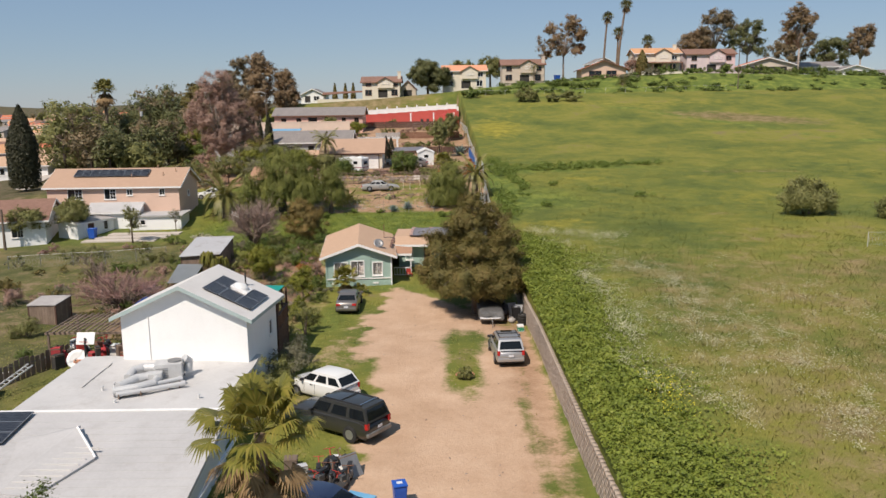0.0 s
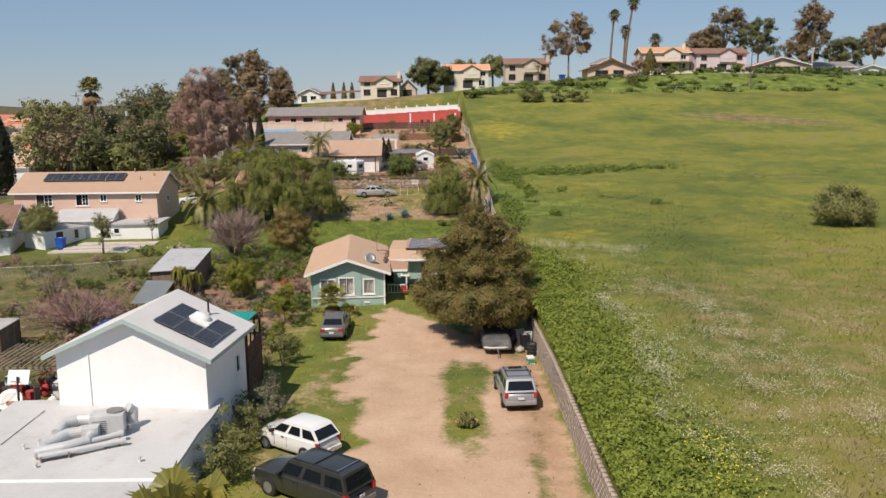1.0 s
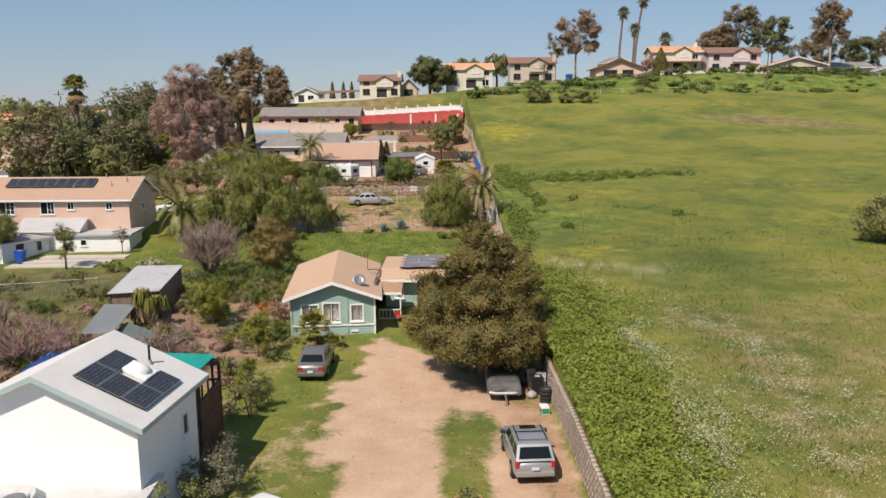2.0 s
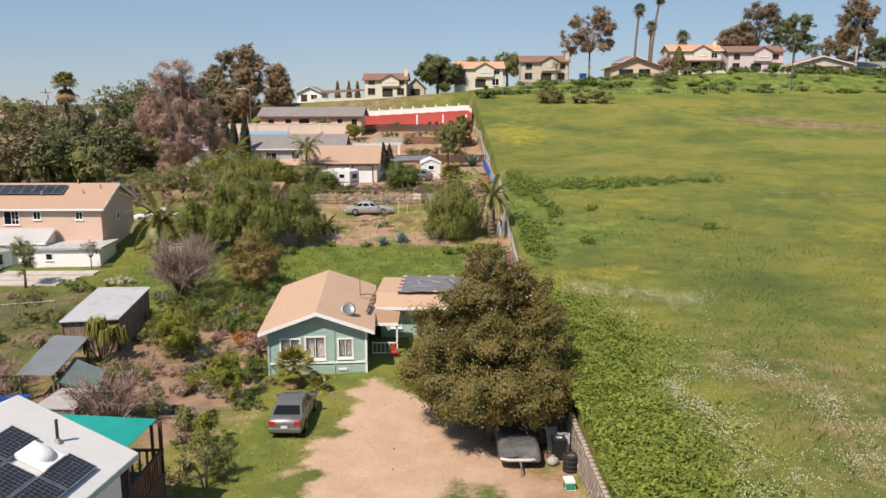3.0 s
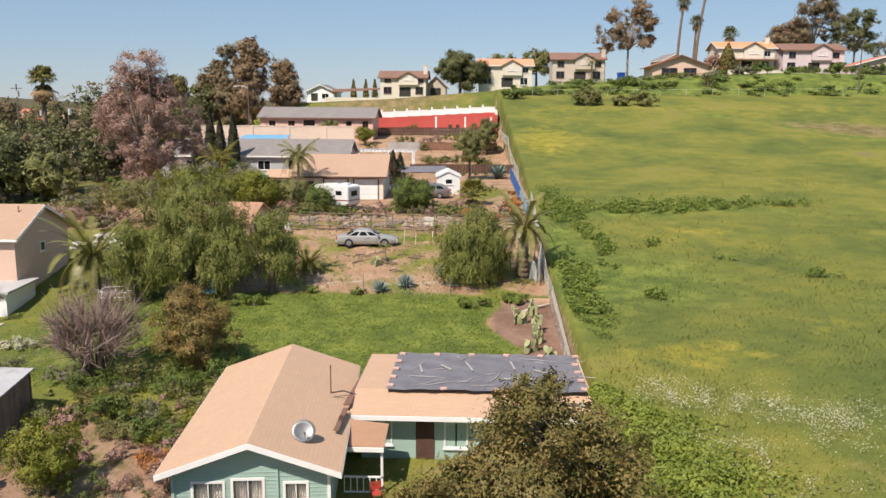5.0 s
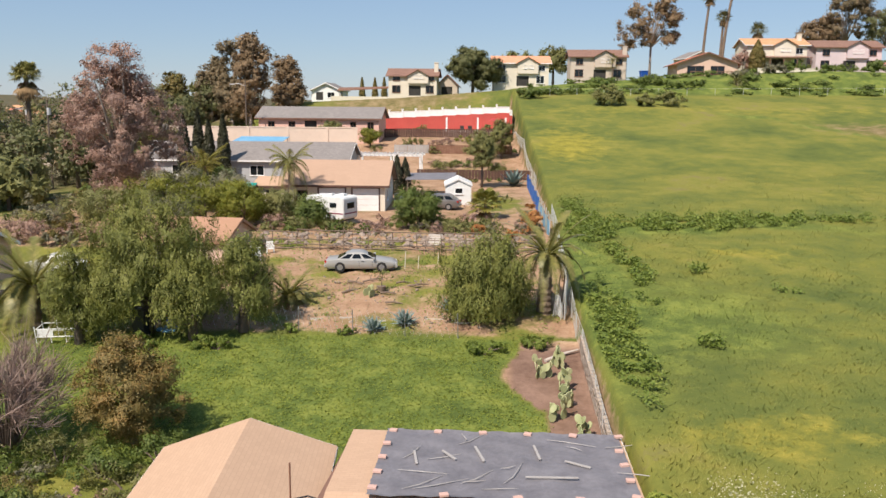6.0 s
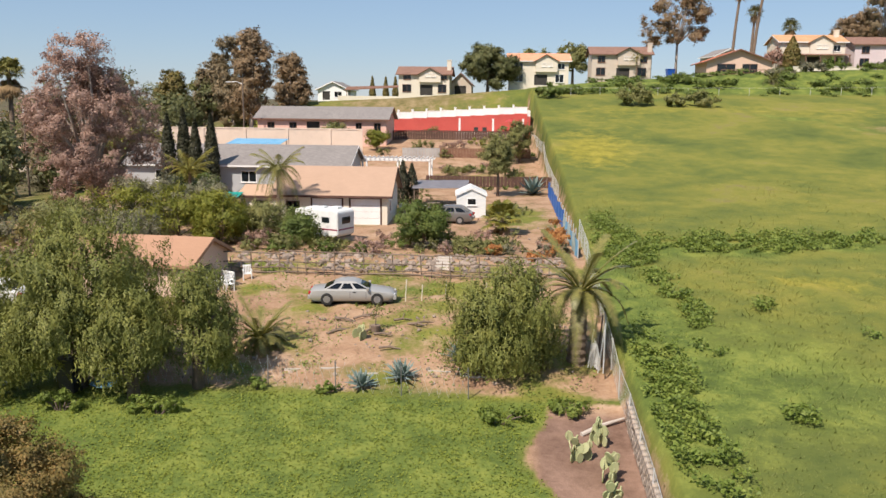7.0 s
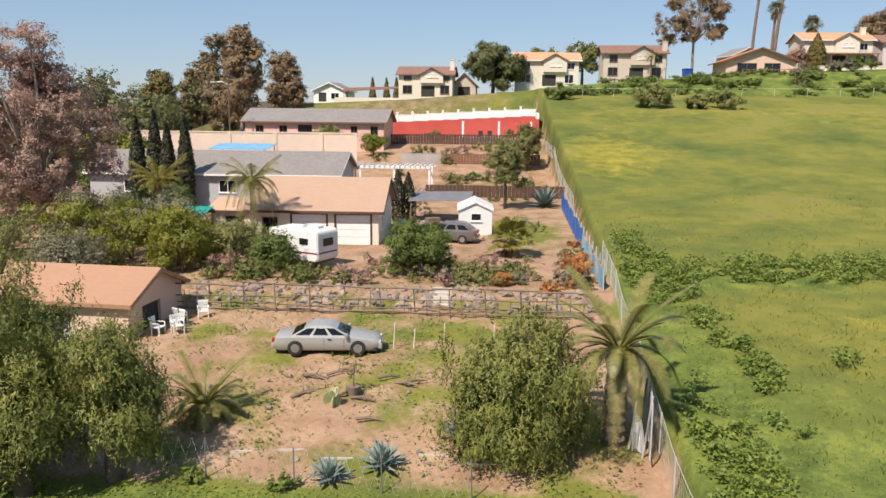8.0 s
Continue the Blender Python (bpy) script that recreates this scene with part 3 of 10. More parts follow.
def tone(x, y):
    """Where the soil is browner than on the drive."""
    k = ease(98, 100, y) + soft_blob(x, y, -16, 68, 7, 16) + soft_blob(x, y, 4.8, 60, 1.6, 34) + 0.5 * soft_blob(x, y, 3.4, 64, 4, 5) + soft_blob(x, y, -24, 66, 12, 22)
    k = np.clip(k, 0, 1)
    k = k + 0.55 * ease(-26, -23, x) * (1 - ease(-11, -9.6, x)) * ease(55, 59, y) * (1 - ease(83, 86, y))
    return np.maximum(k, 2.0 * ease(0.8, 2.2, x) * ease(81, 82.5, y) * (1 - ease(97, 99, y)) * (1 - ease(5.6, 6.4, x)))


def meadow_colour(nt):
    """The colour of the ground: meadow, then dry, yellow and lush growth, then soil."""
    at = nt.nodes.new("ShaderNodeAttribute")
    at.attribute_name = "cover"
    sep = nt.nodes.new("ShaderNodeSeparateColor")
    nt.links.new(at.outputs["Color"], sep.inputs[0])
    co = nt.nodes.new("ShaderNodeTexCoord").outputs["Object"]
    big, mid, fine = noise_node(nt, 0.09, 5, 0.6, co), noise_node(nt, 0.55, 6, 0.62, co), noise_node(nt, 4.5, 5, 0.7, co)
    patch = math_node(nt, "ADD", math_node(nt, "MULTIPLY", mid.outputs[0], 0.68), math_node(nt, "MULTIPLY", fine.outputs[0], 0.32))

    def weight(w, lo=-0.22, gain=2.2):
        v = math_node(nt, "ADD", w, math_node(nt, "MULTIPLY", math_node(nt, "SUBTRACT", patch, 0.5), 1.5))
        return math_node(nt, "MULTIPLY", math_node(nt, "ADD", v, lo - 0.2), gain, True)

    stretch = nt.nodes.new("ShaderNodeMapping")
    stretch.inputs["Scale"].default_value = (0.085, 0.1, 0.085)
    nt.links.new(co, stretch.inputs["Vector"])
    bands = noise_node(nt, 1.0, 6, 0.66, stretch.outputs[0])
    mixk = math_node(nt, "ADD", math_node(nt, "ADD", math_node(nt, "MULTIPLY", big.outputs[0], 0.25), math_node(nt, "MULTIPLY", bands.outputs[0], 0.45)), math_node(nt, "MULTIPLY", patch, 0.3))
    col = ramp_node(nt, mixk, ((0.39, (0.0768, 0.102, 0.0258)), (0.455, (0.113, 0.135, 0.0313)), (0.51, (0.152, 0.162, 0.034)), (0.56, (0.199, 0.192, 0.0405)), (0.615, (0.185, 0.158, 0.0662)))).outputs[0]
    drycol = ramp_node(nt, patch, ((0.4, (0.119, 0.101, 0.0414)), (0.5, (0.185, 0.147, 0.0644)), (0.6, (0.266, 0.202, 0.11)))).outputs[0]
    yelcol = ramp_node(nt, patch, ((0.4, (0.162, 0.155, 0.0276)), (0.5, (0.233, 0.212, 0.034)), (0.6, (0.304, 0.262, 0.046)))).outputs[0]
    luscol = ramp_node(nt, patch, ((0.4, (0.0712, 0.103, 0.0239)), (0.5, (0.119, 0.156, 0.0331)), (0.6, (0.19, 0.216, 0.046)))).outputs[0]
    col = mix_node(nt, col, drycol, weight(at.outputs["Alpha"]))
    col = mix_node(nt, col, yelcol, weight(sep.outputs[2]))
    col = mix_node(nt, col, luscol, weight(sep.outputs[1]))
    return col, patch, big, fine, weight(sep.outputs[0], -0.15, 3.2), co


def ground_material():
    m, nt, b = shader("ground")
    col, patch, big, fine, bare, co = meadow_colour(nt)
    grit = noise_node(nt, 22, 3, 0.6, co)
    tn = nt.nodes.new("ShaderNodeAttribute")
    tn.attribute_name = "tone"
    soil = ramp_node(nt, patch, ((0.36, (0.435, 0.293, 0.194)), (0.5, (0.485, 0.334, 0.228)), (0.64, (0.53, 0.376, 0.264)))).outputs[0]
    brown = ramp_node(nt, patch, ((0.36, (0.255, 0.152, 0.095)), (0.5, (0.34, 0.215, 0.135)), (0.64, (0.44, 0.305, 0.205)))).outputs[0]
    soil = mix_node(nt, soil, brown, math_node(nt, "MINIMUM", tn.outputs["Fac"], 1.0))
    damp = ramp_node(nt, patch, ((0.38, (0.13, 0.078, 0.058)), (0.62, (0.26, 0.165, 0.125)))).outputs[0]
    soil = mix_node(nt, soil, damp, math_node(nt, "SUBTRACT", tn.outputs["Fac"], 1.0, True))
    soil = mix_node(nt, soil, (0.3, 0.19, 0.12), math_node(nt, "MULTIPLY", ramp_node(nt, big.outputs[0], ((0.45, (0, 0, 0)), (0.7, (1, 1, 1)))).outputs[0], 0.28))
    col = mix_node(nt, col, soil, bare)
    twn = nt.nodes.new("ShaderNodeAttribute")
    twn.attribute_name = "town"
    yard = ramp_node(nt, patch, ((0.4, (0.05, 0.05, 0.026)), (0.5, (0.092, 0.08, 0.045)), (0.6, (0.175, 0.125, 0.088)))).outputs[0]
    col = mix_node(nt, col, yard, twn.outputs["Fac"])
    col = mix_node(nt, col, mix_node(nt, col, (0.02, 0.02, 0.01), 0.22), ramp_node(nt, grit.outputs[0], ((0.5, (0, 0, 0)), (0.75, (1, 1, 1)))).outputs[0])
    nt.links.new(col, b.inputs["Base Color"])
    b.inputs["Roughness"].default_value = 0.95
    b.inputs["Specular IOR Level"].default_value = 0.15
    bump_to(nt, b, math_node(nt, "ADD", fine.outputs[0], math_node(nt, "ADD", math_node(nt, "MULTIPLY", grit.outputs[0], 0.4), math_node(nt, "MULTIPLY", patch, 2.2))), 0.35, 0.1)
    return m


def grass_material():
    """Blades in the colour of the growth they stand in, each a shade of its own."""
    m, nt, b = shader("meadow_blades")
    col = meadow_colour(nt)[0]
    geo = nt.nodes.new("ShaderNodeNewGeometry")
    col = mix_node(nt, col, mix_node(nt, col, (0.45, 0.42, 0.2), 0.12), geo.outputs["Random Per Island"])
    nt.links.new(col, b.inputs["Base Color"])
    b.inputs["Roughness"].default_value = 0.8
    b.inputs["Specular IOR Level"].default_value = 0.15
    t = nt.nodes.new("ShaderNodeBsdfTranslucent")
    nt.links.new(mix_node(nt, col, (0.0, 0.0, 0.0), 0.75), t.inputs[0])
    ad = nt.nodes.new("ShaderNodeAddShader")
    nt.links.new(b.outputs[0], ad.inputs[0])
    nt.links.new(t.outputs[0], ad.inputs[1])
    nt.links.new(ad.outputs[0], nt.nodes["Material Output"].inputs[0])
    return m


M["meadow_blade"] = grass_material()
M["ground"] = ground_material()
ny, nx = GX.shape
GZ = height(GX, GY)
rough_bits = 0.05 * np.sin(GX * 2.1 + 3 * np.sin(GY * 0.9)) * np.sin(GY * 1.7 + 2 * np.sin(GX * 0.7))
GZ = GZ + rough_bits * ease(99, 101, GY) * (1 - ease(116, 118, GY)) * 2.2 + 0.5 * rough_bits
gv = np.stack([GX, GY, GZ], -1).reshape(-1, 3)
i0 = (np.arange(ny - 1)[:, None] * nx + np.arange(nx - 1)[None]).reshape(-1)
ground_me = np_mesh("ground", gv, np.stack([i0, i0 + 1, i0 + nx + 1, i0 + nx], -1), M["ground"], True)
layer = ground_me.color_attributes.new("cover", "FLOAT_COLOR", "POINT")
layer.data.foreach_set("color", cover(GX, GY).reshape(-1, 4).astype(np.float32).ravel())
ground_me.attributes.new("town", "FLOAT", "POINT").data.foreach_set("value", (0.92 * np.maximum(np.maximum(ease(-46, -62, GX) * ease(96, 120, GY), 0.72 * ease(-21, -27, GX) * (1 - ease(86, 92, GY))), ease(300, 420, np.hypot(GX, GY)))).astype(np.float32).ravel())
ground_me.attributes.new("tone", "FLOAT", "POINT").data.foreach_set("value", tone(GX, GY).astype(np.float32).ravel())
tagged(new("ground", ground_me), "sloping ground of bare soil, lawn and spring meadow", "ground", kind="structure")


# ---- boundary wall ----
def retaining_wall():
    ob = thing("retaining_wall", pose(0, 0, 0), "weathered grey concrete block wall beside the dirt drive", "wall", kind="structure")
    rng = random.Random(5)
    bm = boxes((-0.1, 0.1, -0.198, 0.198, -0.098, 0.098), bevel=0.012)
    block_me = bpy.data.meshes.new("block")
    bm.to_mesh(block_me)
    bm.free()
    finish(block_me, M["block"])
    n = 0
    joined = []
    for row in range(11):
        y = 26.0 + (0.2 if row % 2 else 0)
        while y < 97:
            base = gz(wall_x(y) - 1.0, y) - 0.35
            top = gz(wall_x(y) + 1.2, y) + 0.16
            if y > 62:
                top = min(top, base + 1.35)
            z = base + 0.1 + row * 0.2
            if z < top:
                a = math.atan2(-(float(wall_x(y + 0.2)) - float(wall_x(y - 0.2))), 0.4)
                m = Matrix.Translation((float(wall_x(y)) + rng.uniform(-0.012, 0.012), y, z)) @ Matrix.Rotation(a + rng.uniform(-0.02, 0.02), 4, "Z")
                if y < 52 and z > top - 0.65 and n < 300:
                    share("block", block_me, ob, m)
                    n += 1
                else:
                    joined.append(m @ Matrix.Diagonal((0.2, 0.394, 0.195, 1)))
            y += 0.4
    corner = np.array([(x, y, z, 1) for z in (-0.5, 0.5) for x, y in ((-0.5, -0.5), (0.5, -0.5), (0.5, 0.5), (-0.5, 0.5))])
    side_ = np.array(((3, 2, 1, 0), (4, 5, 6, 7), (0, 1, 5, 4), (1, 2, 6, 5), (2, 3, 7, 6), (3, 0, 4, 7)))
    vs = np.concatenate([(corner @ np.array(m).T)[:, :3] for m in joined])
    fs = np.concatenate([side_ + 8 * k for k in range(len(joined))])
    me = np_mesh("block_courses", vs, fs, M["block"])
    rest = new("block_courses", me)
    rest.parent = ob
    tagged(rest, kind="stuff")


retaining_wall()


# ---- houses ----
def wall_with_holes(bm, w, h, holes, thick=0.15):
    """A wall in the plane y = 0 from x = 0 to w, its back at y = thick, with holes (x0, x1, z0, z1)."""
    us = sorted({0, w, *[v for o in holes for v in o[:2]]})
    vs = sorted({h[0], h[1], *[v for o in holes for v in o[2:]]})
    for a, b in zip(us, us[1:]):
        for c, d in zip(vs, vs[1:]):
            if not any(o[0] < (a + b) / 2 < o[1] and o[2] < (c + d) / 2 < o[3] for o in holes):
                box(bm, a, b, 0, thick, c, d)


def uv_roof(bm):
    """Metres along and up the slope as coordinates for roof coverings."""
    lay = bm.loops.layers.uv.verify()
    for f in bm.faces:
        n = f.normal
        flat = Vector((n.x, n.y, 0))
        across = Vector((-flat.y, flat.x, 0)).normalized() if flat.length > 0.05 else Vector((1, 0, 0))
        up = n.cross(across)
        for l in f.loops:
            l[lay].uv = (l.vert.co.dot(across), l.vert.co.dot(up))


def roof_slab(bm, a, b, c, d, t=0.14):
    """A sloped slab with the upper corners a, b, c, d."""
    lo = [bm.verts.new(Vector(p) - Vector((0, 0, t))) for p in (a, b, c, d)]
    hi = [bm.verts.new(p) for p in (a, b, c, d)]
    bm.faces.new(hi)
    bm.faces.new(lo[::-1])
    for i in range(4):
        j = (i + 1) % 4
        bm.faces.new((hi[j], hi[i], lo[i], lo[j]))


SIDES = {"front": lambda w, d: (pose(-w / 2, -d / 2, 0), w), "right": lambda w, d: (pose(w / 2, -d / 2, 0, 0, 0, 90), d),
         "back": lambda w, d: (pose(w / 2, d / 2, 0, 0, 0, 180), w), "left": lambda w, d: (pose(-w / 2, d / 2, 0, 0, 0, -90), d)}


def add_window(ob, m, u, z, w, h, style, frame_m, glass_m):
    bm = bmesh.new()
    f = 0.1 if style == "curtained" else 0.07
    for x0, x1, z0, z1 in ((-f, w + f, -f, 0), (-f, w + f, h, h + f), (-f, 0, 0, h), (w, w + f, 0, h)):
        box(bm, x0, x1, -0.04, 0.08, z0, z1)
    if style in ("slider", "grid"):
        box(bm, w / 2 - 0.03, w / 2 + 0.03, 0.0, 0.06, 0, h)
    if style == "grid":
        for k in (1, 2):
            box(bm, w / 2, w, 0.01, 0.05, h * k / 3 - 0.015, h * k / 3 + 0.015)
        box(bm, 0.74 * w, 0.77 * w, 0.012, 0.048, 0, h)
    win = part("window", bm, frame_m, ob, "white-framed window", m @ pose(u, 0, z))
    pane = part("pane", boxes((0, w, 0.03, 0.045, 0, h)), glass_m, win)
    if style == "curtained":
        pane.visible_shadow = False
        part("glazing_bar", boxes((w / 2 - 0.02, w / 2 + 0.02, -0.01, 0.03, 0, h)), frame_m, win)
    part("sill", boxes((-0.12, w + 0.12, -0.1, 0.02, -f - 0.06, -f)), frame_m, win)
    return win


def house(name, label, at, yaw, w, d, h, rise, ridge, wall_m, roof_m, trim_m, over=0.45, openings=(), drop=1.2, skirt=None, chimney=None, category="house", group="", hip=0.0):
    """A gabled building. ridge 'x': along its width, 'y': gable to the front. openings: (side, kind, along, sill, width, height)."""
    x, y, z = at
    ob = thing(name, pose(x, y, z, 0, 0, yaw), label, category, group)
    for side, placed in SIDES.items():
        m, span = placed(w, d)
        if side in ("left", "right"):
            m, span = m @ pose(0.15, 0, 0), span - 0.3
        mine = [o for o in openings if o[0] == side]
        bm = bmesh.new()
        shift = 0.15 if side in ("left", "right") else 0.0
        wall_with_holes(bm, span, (-drop, h), [(o[2] - shift, o[2] - shift + o[4], o[3], o[3] + o[5]) for o in mine])
        gable = (ridge == "y" and side in ("front", "back")) or (ridge == "x" and side in ("left", "right"))
        if gable and rise > 0 and not hip:
            e = shift
            prism(bm, [(0, h), (span, h), (span, h + rise * 2 * e / (span + 2 * e)), (span / 2, h + rise - 0.08), (0, h + rise * 2 * e / (span + 2 * e))], "y", 0, 0.15)
        bmesh.ops.remove_doubles(bm, verts=bm.verts[:], dist=0.0008)
        part("wall", bm, wall_m, ob, m=m)
        for _, kind, u, sill, ow, oh in mine:
            u -= shift
            if kind in ("window", "slider", "grid", "curtained"):
                add_window(ob, m, u, sill, ow, oh, kind, trim_m if kind != "window" else M["white_trim"], M["clear_glass" if kind == "curtained" else "glass"])
            elif kind == "door":
                dr = part("door", boxes((u, u + ow, 0.03, 0.08, sill, sill + oh), bevel=0.008), M["dark_wood"], ob, "closed front door", m)
                part("handle", boxes((u + ow - 0.14, u + ow - 0.08, -0.03, 0.03, sill + 0.95, sill + 1.05)), M["steel"], dr)
            elif kind == "garage":
                gd = boxes(*[(u, u + ow, 0.04, 0.08, sill + k * oh / 4 + 0.01, sill + (k + 1) * oh / 4 - 0.01) for k in range(4)])
                dr = part("garage_door", gd, M["white_trim"], ob, "white panelled garage door", m)
                part("door_frame", boxes((u - 0.14, u, -0.03, 0.03, sill, sill + oh), (u + ow, u + ow + 0.14, -0.03, 0.03, sill, sill + oh), (u - 0.14, u + ow + 0.14, -0.03, 0.03, sill + oh, sill + oh + 0.15)), M["dark_wood"], dr)
            elif kind == "dark":
                # The hole is closed by a near-black panel in place of real shade.
                part("opening", boxes((u, u + ow, 0.16, 0.2, sill, sill + oh)), M["near_black"], ob, "near-black panel standing in for shade in an open porch", m)
    bm, boards = bmesh.new(), []
    if rise <= 0.05:
        box(bm, -w / 2 - over, w / 2 + over, -d / 2 - over, d / 2 + over, h, h + 0.16)
    else:
        W, D = (w, d) if ridge == "x" else (d, w)
        run = D / 2
        drop_e = rise * over / run
        t = hip
        def at_roof(u, v, zz):
            return (u, v, zz) if ridge == "x" else (-v, u, zz)
        e, top = h - drop_e + 0.1, h + rise + 0.1
        L, E = W / 2 + over, run + over
        for s in (1, -1):
            roof_slab(bm, at_roof(-L * s, -E * s, e), at_roof(L * s, -E * s, e), at_roof((L - t) * s, 0, top), at_roof(-(L - t) * s, 0, top))
            if t:
                roof_slab(bm, at_roof(L * s, -E * s, e), at_roof(L * s, E * s, e), at_roof((L - t) * s, 0, top), at_roof((L - t) * s, 0.001 * s, top))
            a, b2 = at_roof(-L, -(E + 0.02) * s, 0), at_roof(L, -(E - 0.02) * s, 0)
            boards.append(bmesh.new())
            box(boards[-1], min(a[0], b2[0]), max(a[0], b2[0]), min(a[1], b2[1]), max(a[1], b2[1]), e - 0.2, e - 0.02)
            if not t:
                for q in (1, -1):
                    p = [at_roof(q * (L - 0.02), -E * s, e - 0.01), at_roof(q * (L + 0.03), -E * s, e - 0.01), at_roof(q * (L + 0.03), 0, top - 0.01), at_roof(q * (L - 0.02), 0, top - 0.01)]
                    boards.append(bmesh.new())
                    roof_slab(boards[-1], *p, t=0.22)
    bmesh.ops.recalc_face_normals(bm, faces=bm.faces[:])
    bm.normal_update()
    uv_roof(bm)
    roof = part("roof", bm, roof_m, ob)
    for fascia in boards:
        bmesh.ops.recalc_face_normals(fascia, faces=fascia.faces[:])
        part("fascia", fascia, trim_m, roof)
    if chimney:
        cx, cy, ct = chimney
        part("chimney", boxes((cx - 0.45, cx + 0.45, cy - 0.35, cy + 0.35, 0, ct), (cx - 0.52, cx + 0.52, cy - 0.42, cy + 0.42, ct, ct + 0.15)), wall_m, roof)
    part("floor_slab", boxes((-w / 2 + 0.16, w / 2 - 0.16, -d / 2 + 0.16, d / 2 - 0.16, -0.1, 0.02)), M["near_black"], ob)
    return ob


def solar_array(parent_pose, slots, label):
    """Panels (column, row) of 1.65 x 1.0 m on rails, in a plane."""
    ob = thing("solar_array", parent_pose, label, "solar panels")
    bm = boxes((0, 1.63, 0, 0.98, 0.06, 0.1))
    me = bpy.data.meshes.new("solar_panel")
    bm.to_mesh(me)
    bm.free()
    finish(me, M["panel"])
    g = bmesh.new()
    for x0, x1, y0, y1 in ((0, 1.63, 0, 0.03), (0, 1.63, 0.95, 0.98), (0, 0.03, 0.03, 0.95), (1.6, 1.63, 0.03, 0.95)):
        box(g, x0, x1, y0, y1, 0.1, 0.108)
    for k in range(1, 10):
        box(g, k * 0.163 - 0.004, k * 0.163 + 0.004, 0.03, 0.95, 0.1, 0.104)
    for k in range(1, 6):
        box(g, 0.03, 1.6, k * 0.163 - 0.004, k * 0.163 + 0.004, 0.1, 0.1035)
    gme = bpy.data.meshes.new("panel_grid")
    g.to_mesh(gme)
    g.free()
    finish(gme, M["panel_frame"])
    for cx, cy, turned in slots:
        m = pose(cx, cy, 0) @ (pose(1.0, 0, 0, 0, 0, 90) if turned else pose(0, 0, 0))
        p = share("solar_panel", me, ob, m)
        tagged(share("panel_grid", gme, p, pose(0, 0, 0)), kind="stuff")
    xs, ys = [s[0] for s in slots], [s[1] for s in slots]
    for v in (min(ys) + 0.2, max(ys) + 0.7):
        part("rail", boxes((min(xs), max(xs) + 1.0, v, v + 0.05, 0, 0.06)), M["steel"], ob)
    return ob


# ---- the white house with solar panels ----
white = house("white_house", "white stucco house with pale grey roof and solar panels", (-14.45, 48.3, 0.0), -6, 7.4, 5.35, 4.27, 1.68, "y", M["white_wall"], M["grey_roof_sheet"], M["grey_trim"], 0.45,
              (("right", "window", 3.9, 2.1, 0.45, 0.85),), drop=0.9)
slope = math.degrees(math.atan(1.68 / 3.7))
roof_right = pose(-14.45, 48.3, 0, 0, 0, -6) @ pose(0, 0, 6.05) @ pose(0, 0, 0, 0, slope, 0)
solar_array(roof_right @ pose(1.0, -2.0, 0.02), [(0, 0, True), (1.02, 0, True), (2.04, 0, True), (0, 1.68, True), (2.04, 1.68, True)], "black solar panels on the pale roof of the white house")


def skylight():
    ob = thing("skylight", roof_right @ pose(2.53, 0.52, 0.02), "domed white skylight on the pale roof", "skylight")
    part("curb", boxes((-0.55, 0.55, -0.5, 0.5, 0, 0.18), bevel=0.03), M["white_trim"], ob)
    bm = bmesh.new()
    bmesh.ops.create_uvsphere(bm, u_segments=16, v_segments=8, radius=0.5, matrix=Matrix.Translation((0, 0, 0.16)) @ Matrix.Diagonal((0.9, 0.85, 0.5, 1)))
    part("dome", bm, M["white_plastic"], ob, smooth=True)
    v = thing("vent_pipe", roof_right @ pose(2.4, 1.75, 0) @ pose(0, 0, 0, 0, -slope, 0), "dark metal vent pipe on the roof", "vent pipe")
    part("pipe", tubes((((0, 0, -0.1), (0, 0, 0.75)), 0.05)), M["black_plastic"], v)
    part("flashing", tubes((((0, 0, -0.05), (0, 0, 0.12)), (0.16, 0.06)), n=12), M["steel"], v)


skylight()


def wall_stain_post(ob):
    part("downpipe", tubes((((-2.05, -2.71, 0.6), (-2.05, -2.71, 4.2)), 0.025)), M["white_trim"], ob)


wall_stain_post(white)


